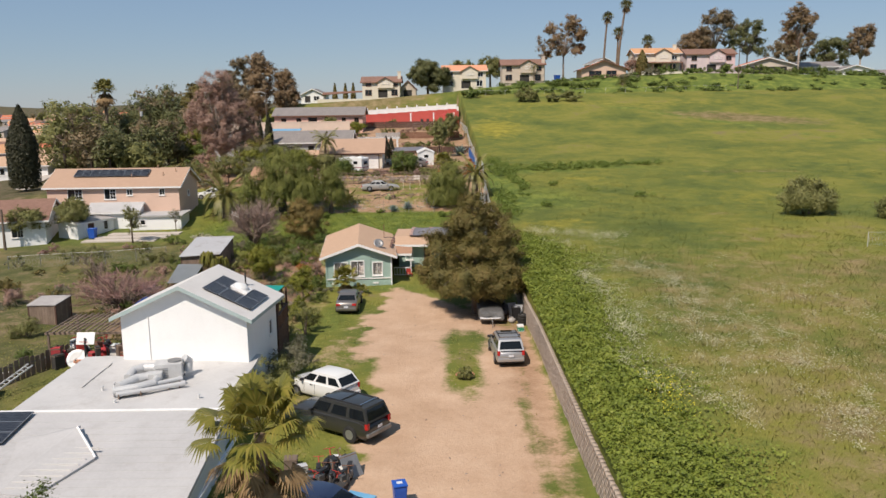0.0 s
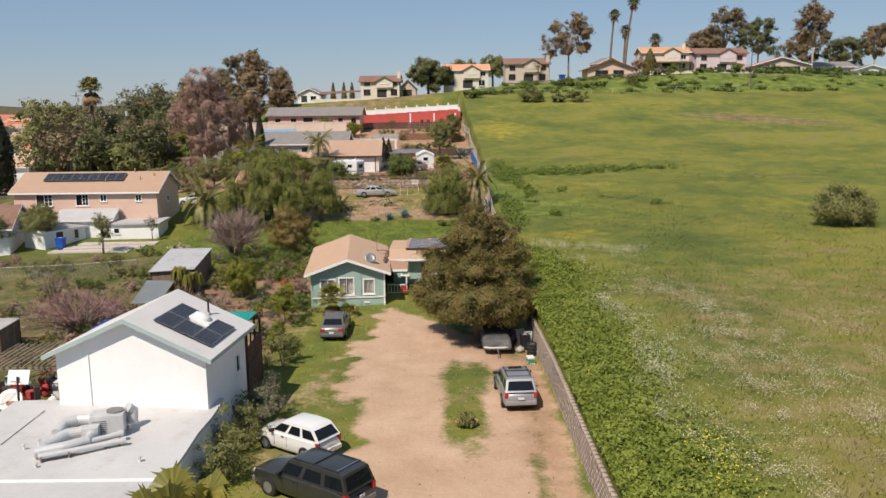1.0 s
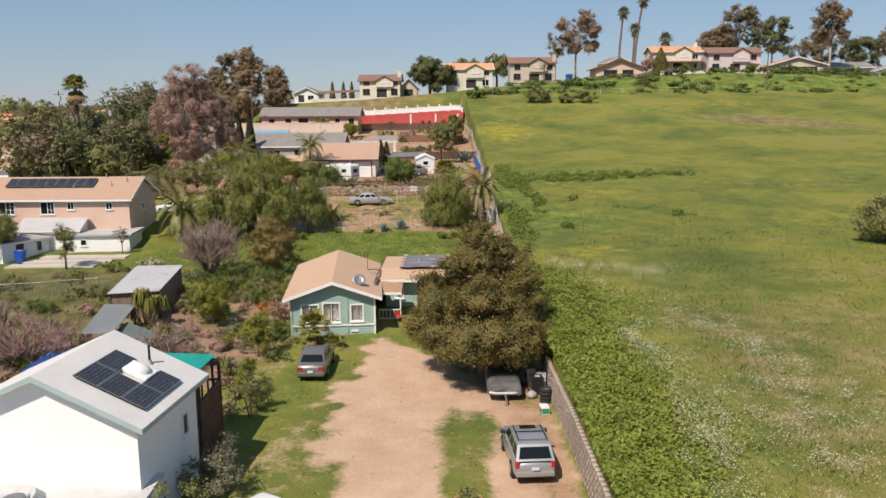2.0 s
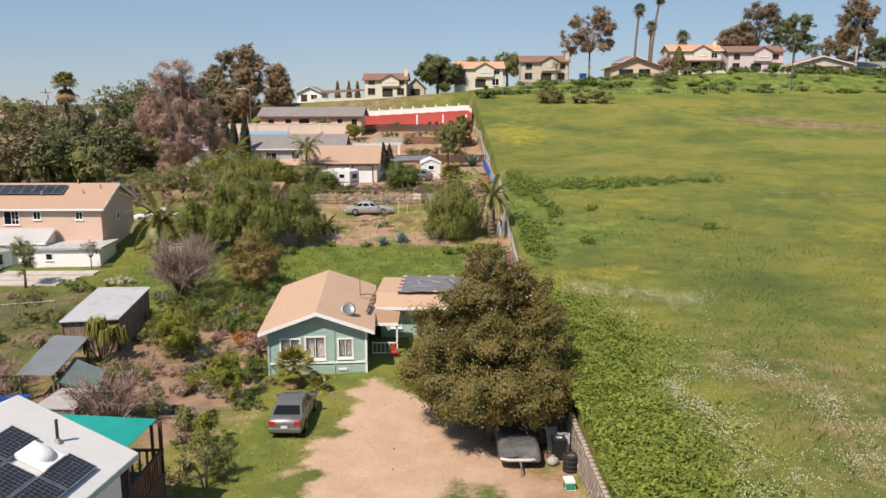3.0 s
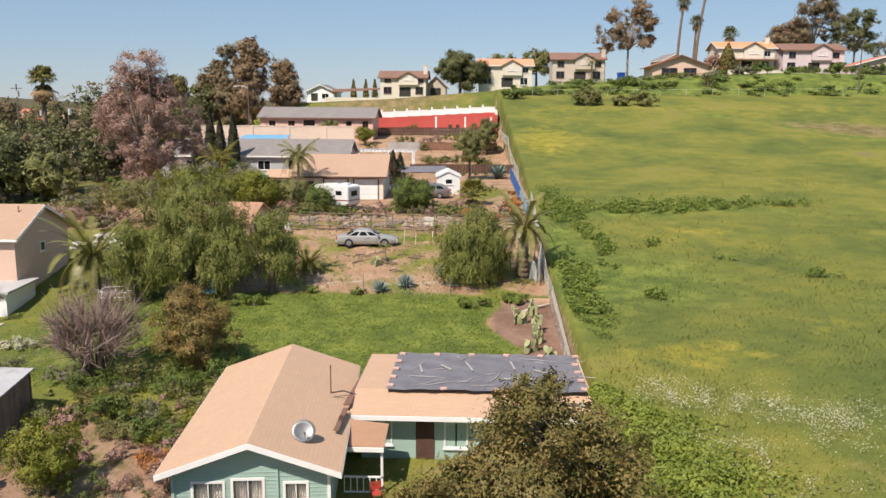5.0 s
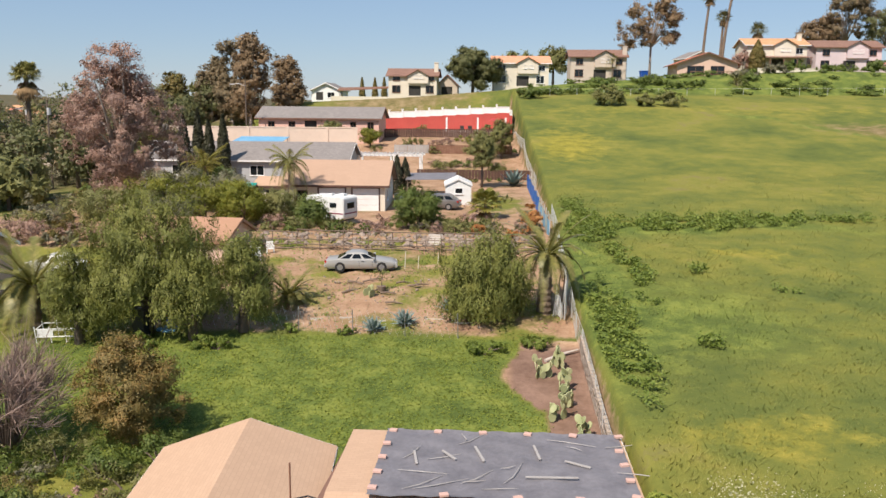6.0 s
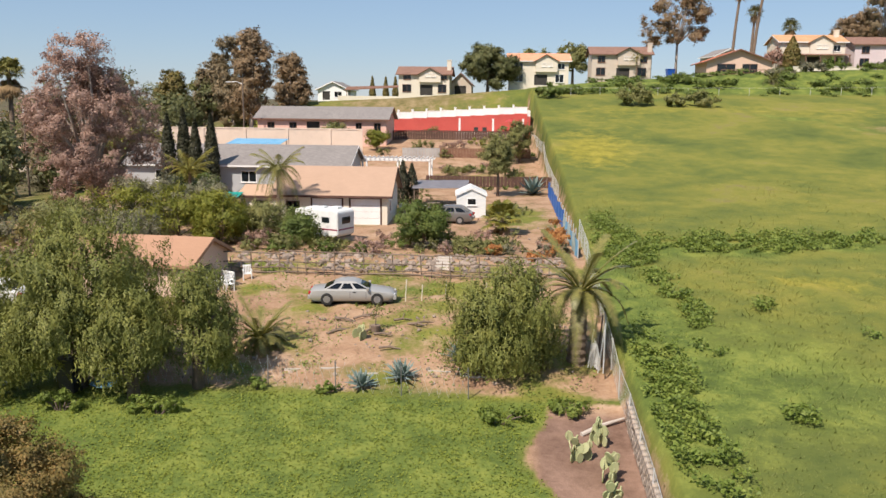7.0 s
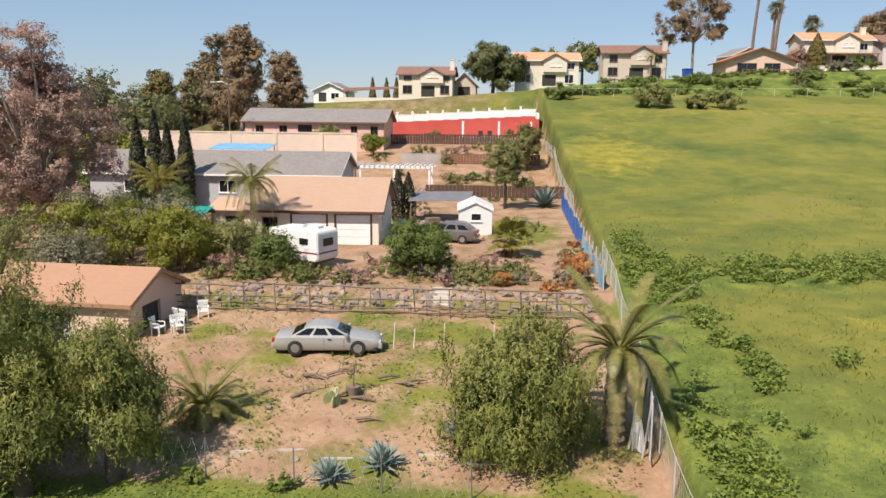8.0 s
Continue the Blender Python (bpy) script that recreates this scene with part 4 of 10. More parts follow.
# ---- the low white building in front ----
def low_building():
    ob = thing("low_white_building", pose(-15.6, 41.2, 0), "low white building with a coated flat roof", "building")
    part("wall", boxes((-5.0, 4.75, -4.1, -3.95, -1.2, 1.5), (4.6, 4.75, -3.95, 4.2, -1.2, 1.5), (-5.0, -4.85, -3.95, 4.2, -1.2, 1.5)), M["white_wall"], ob)
    bm = bmesh.new()
    n = 24
    rng = random.Random(2)
    grid = [[bm.verts.new((-5.25 + 10.2 * i / n, -4.0 + 9.4 * j / n, 1.6 + 0.05 * math.sin(i * 0.6) * math.cos(j * 0.5) + rng.uniform(-0.008, 0.008))) for i in range(n + 1)] for j in range(n + 1)]
    for j in range(n):
        for i in range(n):
            bm.faces.new((grid[j][i], grid[j][i + 1], grid[j + 1][i + 1], grid[j + 1][i]))
    r = bmesh.ops.extrude_face_region(bm, geom=bm.faces[:])
    bmesh.ops.translate(bm, vec=(0, 0, -0.16), verts=[v for v in r["geom"] if isinstance(v, bmesh.types.BMVert)])
    bmesh.ops.recalc_face_normals(bm, faces=bm.faces[:])
    part("roof", bm, M["bright_roof"], ob)
    part("roof_seam", boxes((-5.2, 4.9, -3.99, -3.8, 1.6, 1.7), (-3.2, -3.15, 0, 4, 1.62, 1.66)), M["bright_roof"], ob)
    # front part: ridge along x, its slope falls towards the road
    fr = thing("front_white_building", pose(-15.6, 31.5, 0), "low white building with coated sloping roof and small gable", "building")
    bm = bmesh.new()
    roof_slab(bm, (-9, -8.0, 0.75), (5.9, -8.0, 0.75), (5.6, 5.55, 1.95), (-9, 5.55, 1.95), 0.16)
    bmesh.ops.recalc_face_normals(bm, faces=bm.faces[:])
    part("roof", bm, M["white_roof"], fr)
    part("wall", boxes((5.1, 5.25, -7.6, 5.4, -1.2, 0.85), (-8.8, 5.1, -7.6, -7.45, -1.2, 0.7), (-8.8, 5.1, 5.25, 5.4, -1.2, 1.7)), M["white_wall"], fr)
    part("ridge_cap", boxes((-9, 5.62, 5.42, 5.6, 1.93, 1.99), bevel=0.02), M["white_trim"], fr)
    part("gutter", boxes((5.85, 5.97, -8.0, 5.5, 0.72, 0.84)), M["white_trim"], fr)
    part("vent_cover", boxes((-4.35, -3.75, -3.1, -2.6, 1.3, 1.62), bevel=0.04), M["galv"], fr)
    dr = bmesh.new()
    roof_slab(dr, (-1.75, -1.6, 1.36), (-0.1, -1.9, 1.38), (1.12, 0.92, 1.66), (-0.43, 2.93, 2.18), 0.1)
    roof_slab(dr, (-2.9, 2.6, 1.72), (-1.75, -1.6, 1.36), (-0.43, 2.93, 2.18), (-0.6, 3.6, 2.0), 0.1)
    bmesh.ops.recalc_face_normals(dr, faces=dr.faces[:])
    part("dormer_roof", dr, M["white_roof"], fr)
    part("rake_board", tubes((((-0.43, 2.93, 2.2), (1.12, 0.92, 1.68)), 0.055), n=4), M["white_trim"], fr)
    for k in range(8):
        part("dormer_lap", boxes((-1.5 + 0.05 * k, 0.2 + 0.12 * k, -1.3 + 0.4 * k, -1.27 + 0.4 * k, 1.4 + 0.045 * k, 1.44 + 0.06 * k)), M["grey_roof_sheet"], fr)
    part("seam", boxes(*[(-9, 5.7, -7.4 + 0.62 * k, -7.385 + 0.62 * k, 0.79 + 0.0885 * 0.62 * k, 0.805 + 0.0885 * 0.62 * k + 0.01) for k in range(20)]), M["white_roof"], fr)
    solar_array(pose(-18.9, 33.7, 1.72, 5.1, 0, 0), [(-3.4 + 1.66 * i, 1.0 * j, False) for i in range(2) for j in range(3)], "black solar panels on the coated white roof")


low_building()


def rooftop_unit():
    ob = thing("air_conditioner", pose(-14.6, 42.4, 1.64, 0, 0, 12), "galvanised rooftop air conditioner with fat ducts on the white roof", "air conditioner")
    cab = part("cabinet", boxes((-0.7, 0.7, -0.5, 0.5, 0.12, 0.95), bevel=0.03), M["galv"], ob)
    part("fan_guard", tubes((((0.3, 0.05, 0.94), (0.3, 0.05, 1.02)), 0.36), n=20), M["steel"], cab)
    part("grille", boxes(*[(-0.62, 0.0, -0.515, -0.5, 0.25 + 0.09 * k, 0.29 + 0.09 * k) for k in range(6)]), M["steel"], cab)
    part("skid", boxes((-0.75, 0.75, -0.45, -0.35, 0, 0.12), (-0.75, 0.75, 0.35, 0.45, 0, 0.12)), M["steel"], ob)
    part("plenum", boxes((-0.95, -0.25, -1.0, -0.5, 0.15, 0.65), bevel=0.04), M["galv"], ob)
    runs = (
        (((0.9, 0.5, 0.2), (0.95, 0.55, 0.75), (0.75, 0.4, 0.95)), 0.24),
        (((-0.7, 0.2, 0.6), (-1.3, 0.35, 0.6), (-1.8, 0.1, 0.55), (-2.0, -0.5, 0.35)), 0.25),
        (((-0.9, -0.7, 0.4), (-1.5, -0.9, 0.42), (-1.9, -1.3, 0.35), (-2.3, -1.7, 0.3)), 0.26),
        (((-0.5, -1.0, 0.35), (-0.6, -1.5, 0.3), (-1.4, -1.9, 0.28), (-2.5, -2.2, 0.25)), 0.22),
        (((0.7, -0.9, 0.25), (-0.5, -1.5, 0.25), (-1.6, -2.0, 0.22)), 0.13),
        (((0.9, -1.5, 0.18), (-0.6, -2.0, 0.18), (-2.3, -2.5, 0.18)), 0.12),
        (((-1.75, 0.5, 0.3), (-1.2, 0.9, 0.35), (-0.6, 0.85, 0.4), (-0.2, 0.5, 0.5)), 0.2),
    )
    for pts, r in runs:
        d = part("duct", tubes((pts, r), n=14), M["galv"], ob, smooth=False)
        a, b = Vector(pts[0]), Vector(pts[1])
        part("collar", tubes(((tuple(a), tuple(a.lerp(b, 0.12))), r + 0.03), n=14), M["galv"], d)
    for x, y in ((-2.2, -2.6), (-1.2, -2.3), (0.1, -1.8), (0.6, -1.6)):
        part("support", boxes((x, x + 0.06, y, y + 0.5, -0.02, 0.2)), M["wood"], ob)
    for x, y, h in ((-17.0, 41.0, 0.3), (-17.5, 40.7, 0.22), (-16.2, 39.0, 0.12), (-12.2, 39.4, 0.2)):
        v = thing("roof_vent", pose(x, y, 1.6), "small white vent pipe on the flat roof", "vent pipe", "small roof vents")
        part("pipe", tubes((((0, 0, 0), (0, 0, h)), 0.05)), M["white_plastic"], v)
        part("cap", tubes((((0, 0, h), (0, 0, h + 0.05)), (0.09, 0.07))), M["galv"], v)


rooftop_unit()


# ---- the pale green house ----
green = house("green_house", "pale green clapboard house with tan shingle roof", (-7.9, 77.4, 0.0), 5, 5.7, 11.4, 2.75, 1.0, "y", M["green_wall"], M["tan_shingle"], M["white_trim"], 0.5,
              (("front", "curtained", 0.75, 1.0, 1.05, 1.1), ("front", "curtained", 2.2, 0.95, 1.05, 1.25), ("front", "curtained", 4.1, 1.0, 0.75, 1.05)), drop=0.6)
part("skirting_board", boxes((-2.87, 2.87, -5.77, -5.7, 0.62, 0.72), (2.78, 2.9, -5.77, -5.7, -0.3, 2.6)), M["white_trim"], green)
part("cover_strip", boxes((0.93, 1.0, -5.76, -5.7, -0.2, 2.7)), M["green_wall"], green)
part("corner_board", boxes((-2.9, -2.78, -5.77, -5.7, -0.3, 2.6)), M["green_wall"], green)
for u in (1.2, -2.4):
    part("vent_grille", boxes((u, u + 0.5, -5.76, -5.7, 0.18, 0.31)), M["white_trim"], green)
for k in range(17):
    z_ = 0.1 + 0.15 * k
    cuts = [(a - 0.1, a + w_ + 0.1) for a, w_, z0_, h_ in ((-2.1, 1.05, 1.0, 1.1), (-0.65, 1.05, 0.95, 1.25), (1.25, 0.75, 1.0, 1.05)) if z0_ - 0.12 < z_ < z0_ + h_ + 0.1]
    ends = [-2.85, *[v for c in cuts for v in c], 2.85]
    for a, b in zip(ends[::2], ends[1::2]):
        part("clapboard", boxes((a, b, -5.716, -5.7, z_, z_ + 0.02)), M["green_wall"], green)
for u, w_, z_, h_ in ((-2.1, 1.05, 1.0, 1.1), (-0.65, 1.05, 0.95, 1.25), (1.25, 0.75, 1.0, 1.05)):
    for q0, q1 in ((0.02, 0.4), (0.6, 0.98)):
        bm = bmesh.new()
        cols = [[bm.verts.new((u + w_ * (q0 + (q1 - q0) * k / 12), -5.48 + 0.025 * math.sin(k * 1.9), z_ + hz_)) for hz_ in (0.02, h_ - 0.03)] for k in range(13)]
        for c_, d_ in zip(cols, cols[1:]):
            bm.faces.new((c_[0], d_[0], d_[1], c_[1]))
        bmesh.ops.solidify(bm, geom=bm.faces[:], thickness=0.01)
        part("curtain", bm, M["curtain"], green)


def green_wing():
    """The wing behind, with a low roof half covered by a weighted grey sheet."""
    ob = thing("rear_wing", pose(0.4, 80.6, 0.5), "pale green rear wing with a tan roof under a grey tarpaulin", "house wing")
    for name, dims in (("wall", (-4.6, 5.0, -2.9, -2.75, -1.2, 2.2)), ("wall", (-4.6, 5.0, 3.6, 3.75, -1.2, 2.2)), ("wall", (4.85, 5.0, -2.75, 3.6, -1.2, 2.55))):
        part(name, boxes(dims), M["green_wall"], ob)
    bm = bmesh.new()
    roof_slab(bm, (-5.0, -3.6, 2.25), (5.5, -3.6, 2.25), (5.5, -1.6, 2.72), (-5.0, -1.6, 2.72), 0.12)
    roof_slab(bm, (-5.0, -1.6, 2.72), (5.5, -1.6, 2.72), (5.5, 4.1, 2.55), (-5.0, 4.1, 2.55), 0.12)
    bmesh.ops.recalc_face_normals(bm, faces=bm.faces[:])
    bm.normal_update()
    uv_roof(bm)
    part("roof", bm, M["tan_shingle"], ob)
    part("fascia", boxes((-5.0, 5.5, -3.66, -3.6, 2.02, 2.22), (5.5, 5.56, -3.6, 4.1, 2.2, 2.5)), M["white_trim"], ob)
    part("door", boxes((-2.2, -1.4, -2.95, -2.9, -0.3, 1.75)), M["dark_wood"], ob)
    add_window(ob, pose(-3.9, -2.9, 0), 0.0, 0.7, 0.6, 0.9, "slider", M["white_trim"], M["glass"])
    add_window(ob, pose(-0.9, -2.9, 0), 0.0, 0.6, 0.9, 1.1, "slider", M["white_trim"], M["glass"])
    tp = thing("grey_tarpaulin", pose(1.35, 81.3, 3.18), "wrinkled grey tarpaulin weighted with boards and bricks on the roof", "tarpaulin")
    n = 34
    rng = random.Random(9)
    verts, faces = [], []
    for j in range(n + 1):
        for i in range(n + 1):
            x, y = -4.55 + 9.0 * i / n, -2.75 + 6.0 * j / n
            z = 0.1 - 0.03 * (y + 2.4) + 0.045 * abs(math.sin(1.7 * x + 1.1 * math.sin(1.3 * y))) ** 3 + 0.03 * math.sin(2.1 * y + x) ** 2 + (0.05 if j in (0, n) else 0)
            verts.append((x + rng.uniform(-0.02, 0.02), y + rng.uniform(-0.05, 0.05) * (j in (0, n)), z))
    for j in range(n):
        for i in range(n):
            a = j * (n + 1) + i
            faces.append((a, a + 1, a + n + 2, a + n + 1))
    np_part("sheet", verts, faces, M["grey_tarp"], tp, smooth=True)
    fold = bmesh.new()
    for k in range(16):
        x, y, a, l = rng.uniform(-4, 4), rng.uniform(-2.3, 2.8), rng.uniform(-0.5, 0.5) + (0 if k % 3 else 1.2), rng.uniform(0.7, 2.2)
        pts = [(x + math.cos(a) * l * q + 0.1 * math.sin(5 * q), y + math.sin(a) * l * q, 0.19 - 0.03 * (y + math.sin(a) * l * q + 2.4)) for q in (0, 0.3, 0.6, 1)]
        tube(fold, [(px_, py_, pz_) for px_, py_, pz_ in pts], [0.008, 0.022, 0.018, 0.006], 5)
    tagged(part("fold", fold, M["pale_felt"], tp, "pale creases of the sheet"), "pale creases of the sheet", kind="stuff")
    for x, y in [(-4.3 + 1.75 * k, 3.05) for k in range(6)] + [(-4.4, -2.2 + 1.3 * k) for k in range(4)] + [(4.25, -2.3 + 1.3 * k) for k in range(4)] + [(-2.0, -2.6), (0.4, -2.65), (2.4, -2.6)]:
        b = thing("paver_brick", pose(1.35 + x, 81.3 + y, 3.36 - 0.03 * (y + 2.4), 0, 0, rng.uniform(-20, 20)), "pink concrete paver weighing down the tarpaulin", "paver", "pavers on the roof")
        part("paver", boxes((-0.15, 0.15, -0.1, 0.1, -0.03, 0.06), bevel=0.012), M["pink_paver"], b)
    for x, y, a, l in ((-3.2, 0.4, 100, 1.1), (-0.9, 0.9, 105, 1.3), (1.2, 1.2, 98, 1.2), (-2.0, 0.7, 125, 0.9), (1.6, -1.0, 2, 1.8), (2.6, 0.2, 150, 1.0)):
        b = thing("board", pose(1.35 + x, 81.3 + y, 3.36 - 0.03 * (y + 2.4), 0, 0, a), "weathered timber batten on the tarpaulin", "board", "battens on the roof")
        part("batten", boxes((-l / 2, l / 2, -0.045, 0.045, 0, 0.05), bevel=0.006), M["pale_felt"], b)
    for y, x0, x1 in ((77.9, 3.0, 5.2), (77.6, 1.6, 3.4)):
        b = thing("board", pose(x0, y, 3.04), "loose grey board on the tan roof", "board", "battens on the roof")
        part("batten", boxes((0, x1 - x0, -0.07, 0.07, 0, 0.05)), M["wood"], b)


green_wing()


def green_porch():
    ob = thing("porch_roof", pose(-4.1, 76.0, 0), "small tan porch roof with white edge over the side door", "porch")
    bm = bmesh.new()
    roof_slab(bm, (-1.6, -1.35, 2.45), (1.25, -1.35, 2.3), (1.25, 0.55, 2.55), (-1.6, 0.55, 2.85), 0.1)
    bmesh.ops.recalc_face_normals(bm, faces=bm.faces[:])
    bm.normal_update()
    uv_roof(bm)
    part("roof", bm, M["orange_shingle"], ob)
    part("fascia", boxes((-1.6, 1.25, -1.41, -1.35, 2.12, 2.3)), M["white_trim"], ob)
    part("post", boxes((1.1, 1.2, -1.25, -1.15, -0.2, 2.2)), M["white_trim"], ob)
    rail = part("railing", boxes((-0.4, 1.2, -1.25, -1.19, 0.95, 1.02), (-0.4, 1.2, -1.25, -1.19, 0.3, 0.36), *[(-0.4 + 0.26 * k, -0.36 + 0.26 * k, -1.24, -1.2, 0.36, 0.95) for k in range(7)]), M["white_trim"], ob)
    part("step", boxes((-0.5, 1.3, -1.2, 0.3, -0.3, 0.25), (-0.3, 1.2, -1.7, -1.2, -0.3, 0.05)), M["concrete"], ob)
    ch = thing("red_chair", pose(-3.1, 74.3, 0.1, 0, 0, 20), "small red metal chair beside the porch steps", "chair")
    part("seat", boxes((-0.22, 0.22, -0.2, 0.2, 0.42, 0.46)), M["red_paint"], ch)
    part("backrest", boxes((-0.22, 0.22, 0.17, 0.2, 0.5, 0.85)), M["red_paint"], ch)
    for sx in (-0.2, 0.2):
        for sy in (-0.18, 0.18):
            part("leg", boxes((sx - 0.015, sx + 0.015, sy - 0.015, sy + 0.015, 0, 0.42)), M["red_paint"], ch)


green_porch()


def dish(name, x, y, z, r, yaw, tilt, label, mast=1.0, m="galv"):
    ob = thing(name, pose(x, y, z, 0, 0, yaw), label, "satellite dish")
    part("mast", tubes((((0, 0, 0), (0, 0, mast)), 0.03)), M["steel"], ob)
    bm = bmesh.new()
    rings = [[bm.verts.new((r * q * math.cos(a), r * q * math.sin(a), 0.28 * r * q * q)) for a in [math.tau * k / 20 for k in range(20)]] for q in (0.12, 0.4, 0.7, 1.0)]
    bm.faces.new(rings[0][::-1])
    for a, b in zip(rings, rings[1:]):
        for k in range(20):
            bm.faces.new((a[k], a[(k + 1) % 20], b[(k + 1) % 20], b[k]))
    r2 = bmesh.ops.extrude_face_region(bm, geom=bm.faces[:])
    bmesh.ops.translate(bm, vec=(0, 0, -0.03), verts=[v for v in r2["geom"] if isinstance(v, bmesh.types.BMVert)])
    bmesh.ops.recalc_face_normals(bm, faces=bm.faces[:])
    d = part("reflector", bm, M[m], ob, m=pose(0, 0, mast, tilt, 0, 0), smooth=True)
    part("feed_arm", tubes((((0, -r, 0.1), (0, -0.2, 0.75 * r)), 0.015), (((0, -0.2, 0.75 * r - 0.04), (0, -0.14, 0.75 * r + 0.05)), 0.04)), M["steel"], d)
    return ob


dish("satellite_dish", -5.75, 73.2, 3.05, 0.45, 20, 50, "grey satellite dish on the tan roof", 0.45, "steel")
dish("satellite_dish", -22.6, 49.4, gz(-22.6, 49.4), 0.62, 10, 55, "pale satellite dish on a short mast beside the block wall", 0.9, "white_plastic")
mast = thing("antenna_mast", pose(-5.6, 78.3, 3.2), "thin metal antenna mast on the tan roof", "antenna")
part("mast", tubes((((0, 0, 0), (0, 0, 1.3)), 0.03)), M["rust"], mast)
part("cable", tubes((((0.03, 0, 0.03), (0.5, 0.3, 0.02), (1.1, 0.2, -0.1)), 0.03)), M["black_plastic"], mast)
seam = thing("roof_seam", pose(-4.6, 80.2, 0), "dark brown flashing strip along the roof valley", "flashing")
part("strip", boxes((-0.14, 0.14, -2.9, 3.0, 3.03, 3.09)), M["brown_shingle"], seam, m=pose(0, 0, 0, 0, 0, -3))
for y0 in (75.0, 75.9):
    st = thing("roof_plank", pose(-4.75, y0 + 0.35, 3.0, 0, 10, 0), "dark plank laid on the tan roof", "board", "planks on the roof")
    part("plank", boxes((-0.1, 0.1, -0.75, 0.75, -0.02, 0.04)), M["brown_shingle"], st)


# ---- the peach house and its sheds ----
pink = house("peach_house", "two-storey peach stucco house with tan shingle roof", (-39.4, 103.2, 1.9), 0, 15.8, 7.6, 4.55, 1.75, "x", M["pink_wall"], M["rosy_shingle"], M["white_trim"], 0.4,
             (("front", "grid", 2.5, 3.0, 1.7, 1.15), ("front", "grid", 6.9, 3.0, 1.3, 1.15), ("front", "slider", 9.6, 3.45, 0.6, 0.65), ("front", "slider", 13.5, 3.45, 0.55, 0.65), ("right", "window", 3.4, 3.0, 0.6, 0.6)), drop=1.5)
solar_array(pose(-39.4, 103.2, 1.9) @ pose(0, 0, 6.45) @ pose(0, 0, 0, math.degrees(math.atan(1.75 / 3.8)), 0, 0) @ pose(-5.3, -2.35, 0.05), [(1.0 * k, 0.0, True) for k in range(9)], "long row of black solar panels on the tan roof")
for x, y in ((-33.9, 101.4), (-32.6, 102.2), (-37.6, 101.0), (-35.0, 103.0)):
    v = thing("roof_vent", pose(x, y, 8.45 - 0.46 * abs(y - 103.2) - 0.05), "small tan vent pipe on the shingle roof", "vent pipe", "small roof vents")
    part("pipe", tubes((((0, 0, -0.1), (0, 0, 0.35)), 0.06)), M["tan_shingle"], v)
house("white_shed", "white painted shed with a flat white roof", (-33.5, 97.9, 1.1), 4, 5.9, 4.2, 2.1, 0.0, "x", M["white_wall"], M["white_roof"], M["white_trim"], 0.25,
      (("front", "window", 1.3, 1.2, 0.5, 0.5),), drop=0.6, category="shed")
house("white_shed", "white painted shed with a gabled white roof", (-38.6, 98.6, 1.2), 3, 5.6, 4.0, 2.5, 0.8, "x", M["white_wall"], M["white_roof"], M["white_trim"], 0.3, (), drop=0.6, category="shed")
house("white_shed", "long white shed with door and small window", (-41.0, 95.0, 1.0), 62, 5.0, 3.2, 2.0, 0.25, "x", M["white_wall"], M["pale_felt"], M["white_trim"], 0.25,
      (("front", "window", 3.6, 0.9, 0.5, 0.9), ("front", "door", 1.4, 0.05, 0.85, 1.85)), drop=0.6, category="shed")
house("white_bungalow", "white stucco bungalow with brown tile roof", (-50.0, 93.5, 0.9), 14, 11.0, 9.0, 2.9, 1.7, "x", M["white_wall"], M["brown_shingle"], M["white_trim"], 0.5,
      (("front", "grid", 7.6, 1.0, 1.1, 1.1), ("front", "slider", 2.0, 1.0, 1.2, 1.1)), drop=0.8)
yard = thing("concrete_apron", pose(-34, 93.0, 0), "pale cracked concrete apron before the white sheds", "paving", kind="structure")
bm = bmesh.new()
for i in range(6):
    for j in range(3):
        x0, y0 = -3.9 + 1.35 * i - 0.9 * j, 1.6 - 1.5 * j
        z0 = max(gz(-34 + x0 + a, 93 + y0 + b) for a in (0, 1.3) for b in (-1.4, 0)) + 0.05
        box(bm, x0, x0 + 1.32, y0 - 1.46, y0, z0 - 0.3, z0, bevel=0.02)
part("slab", bm, M["concrete"], yard)


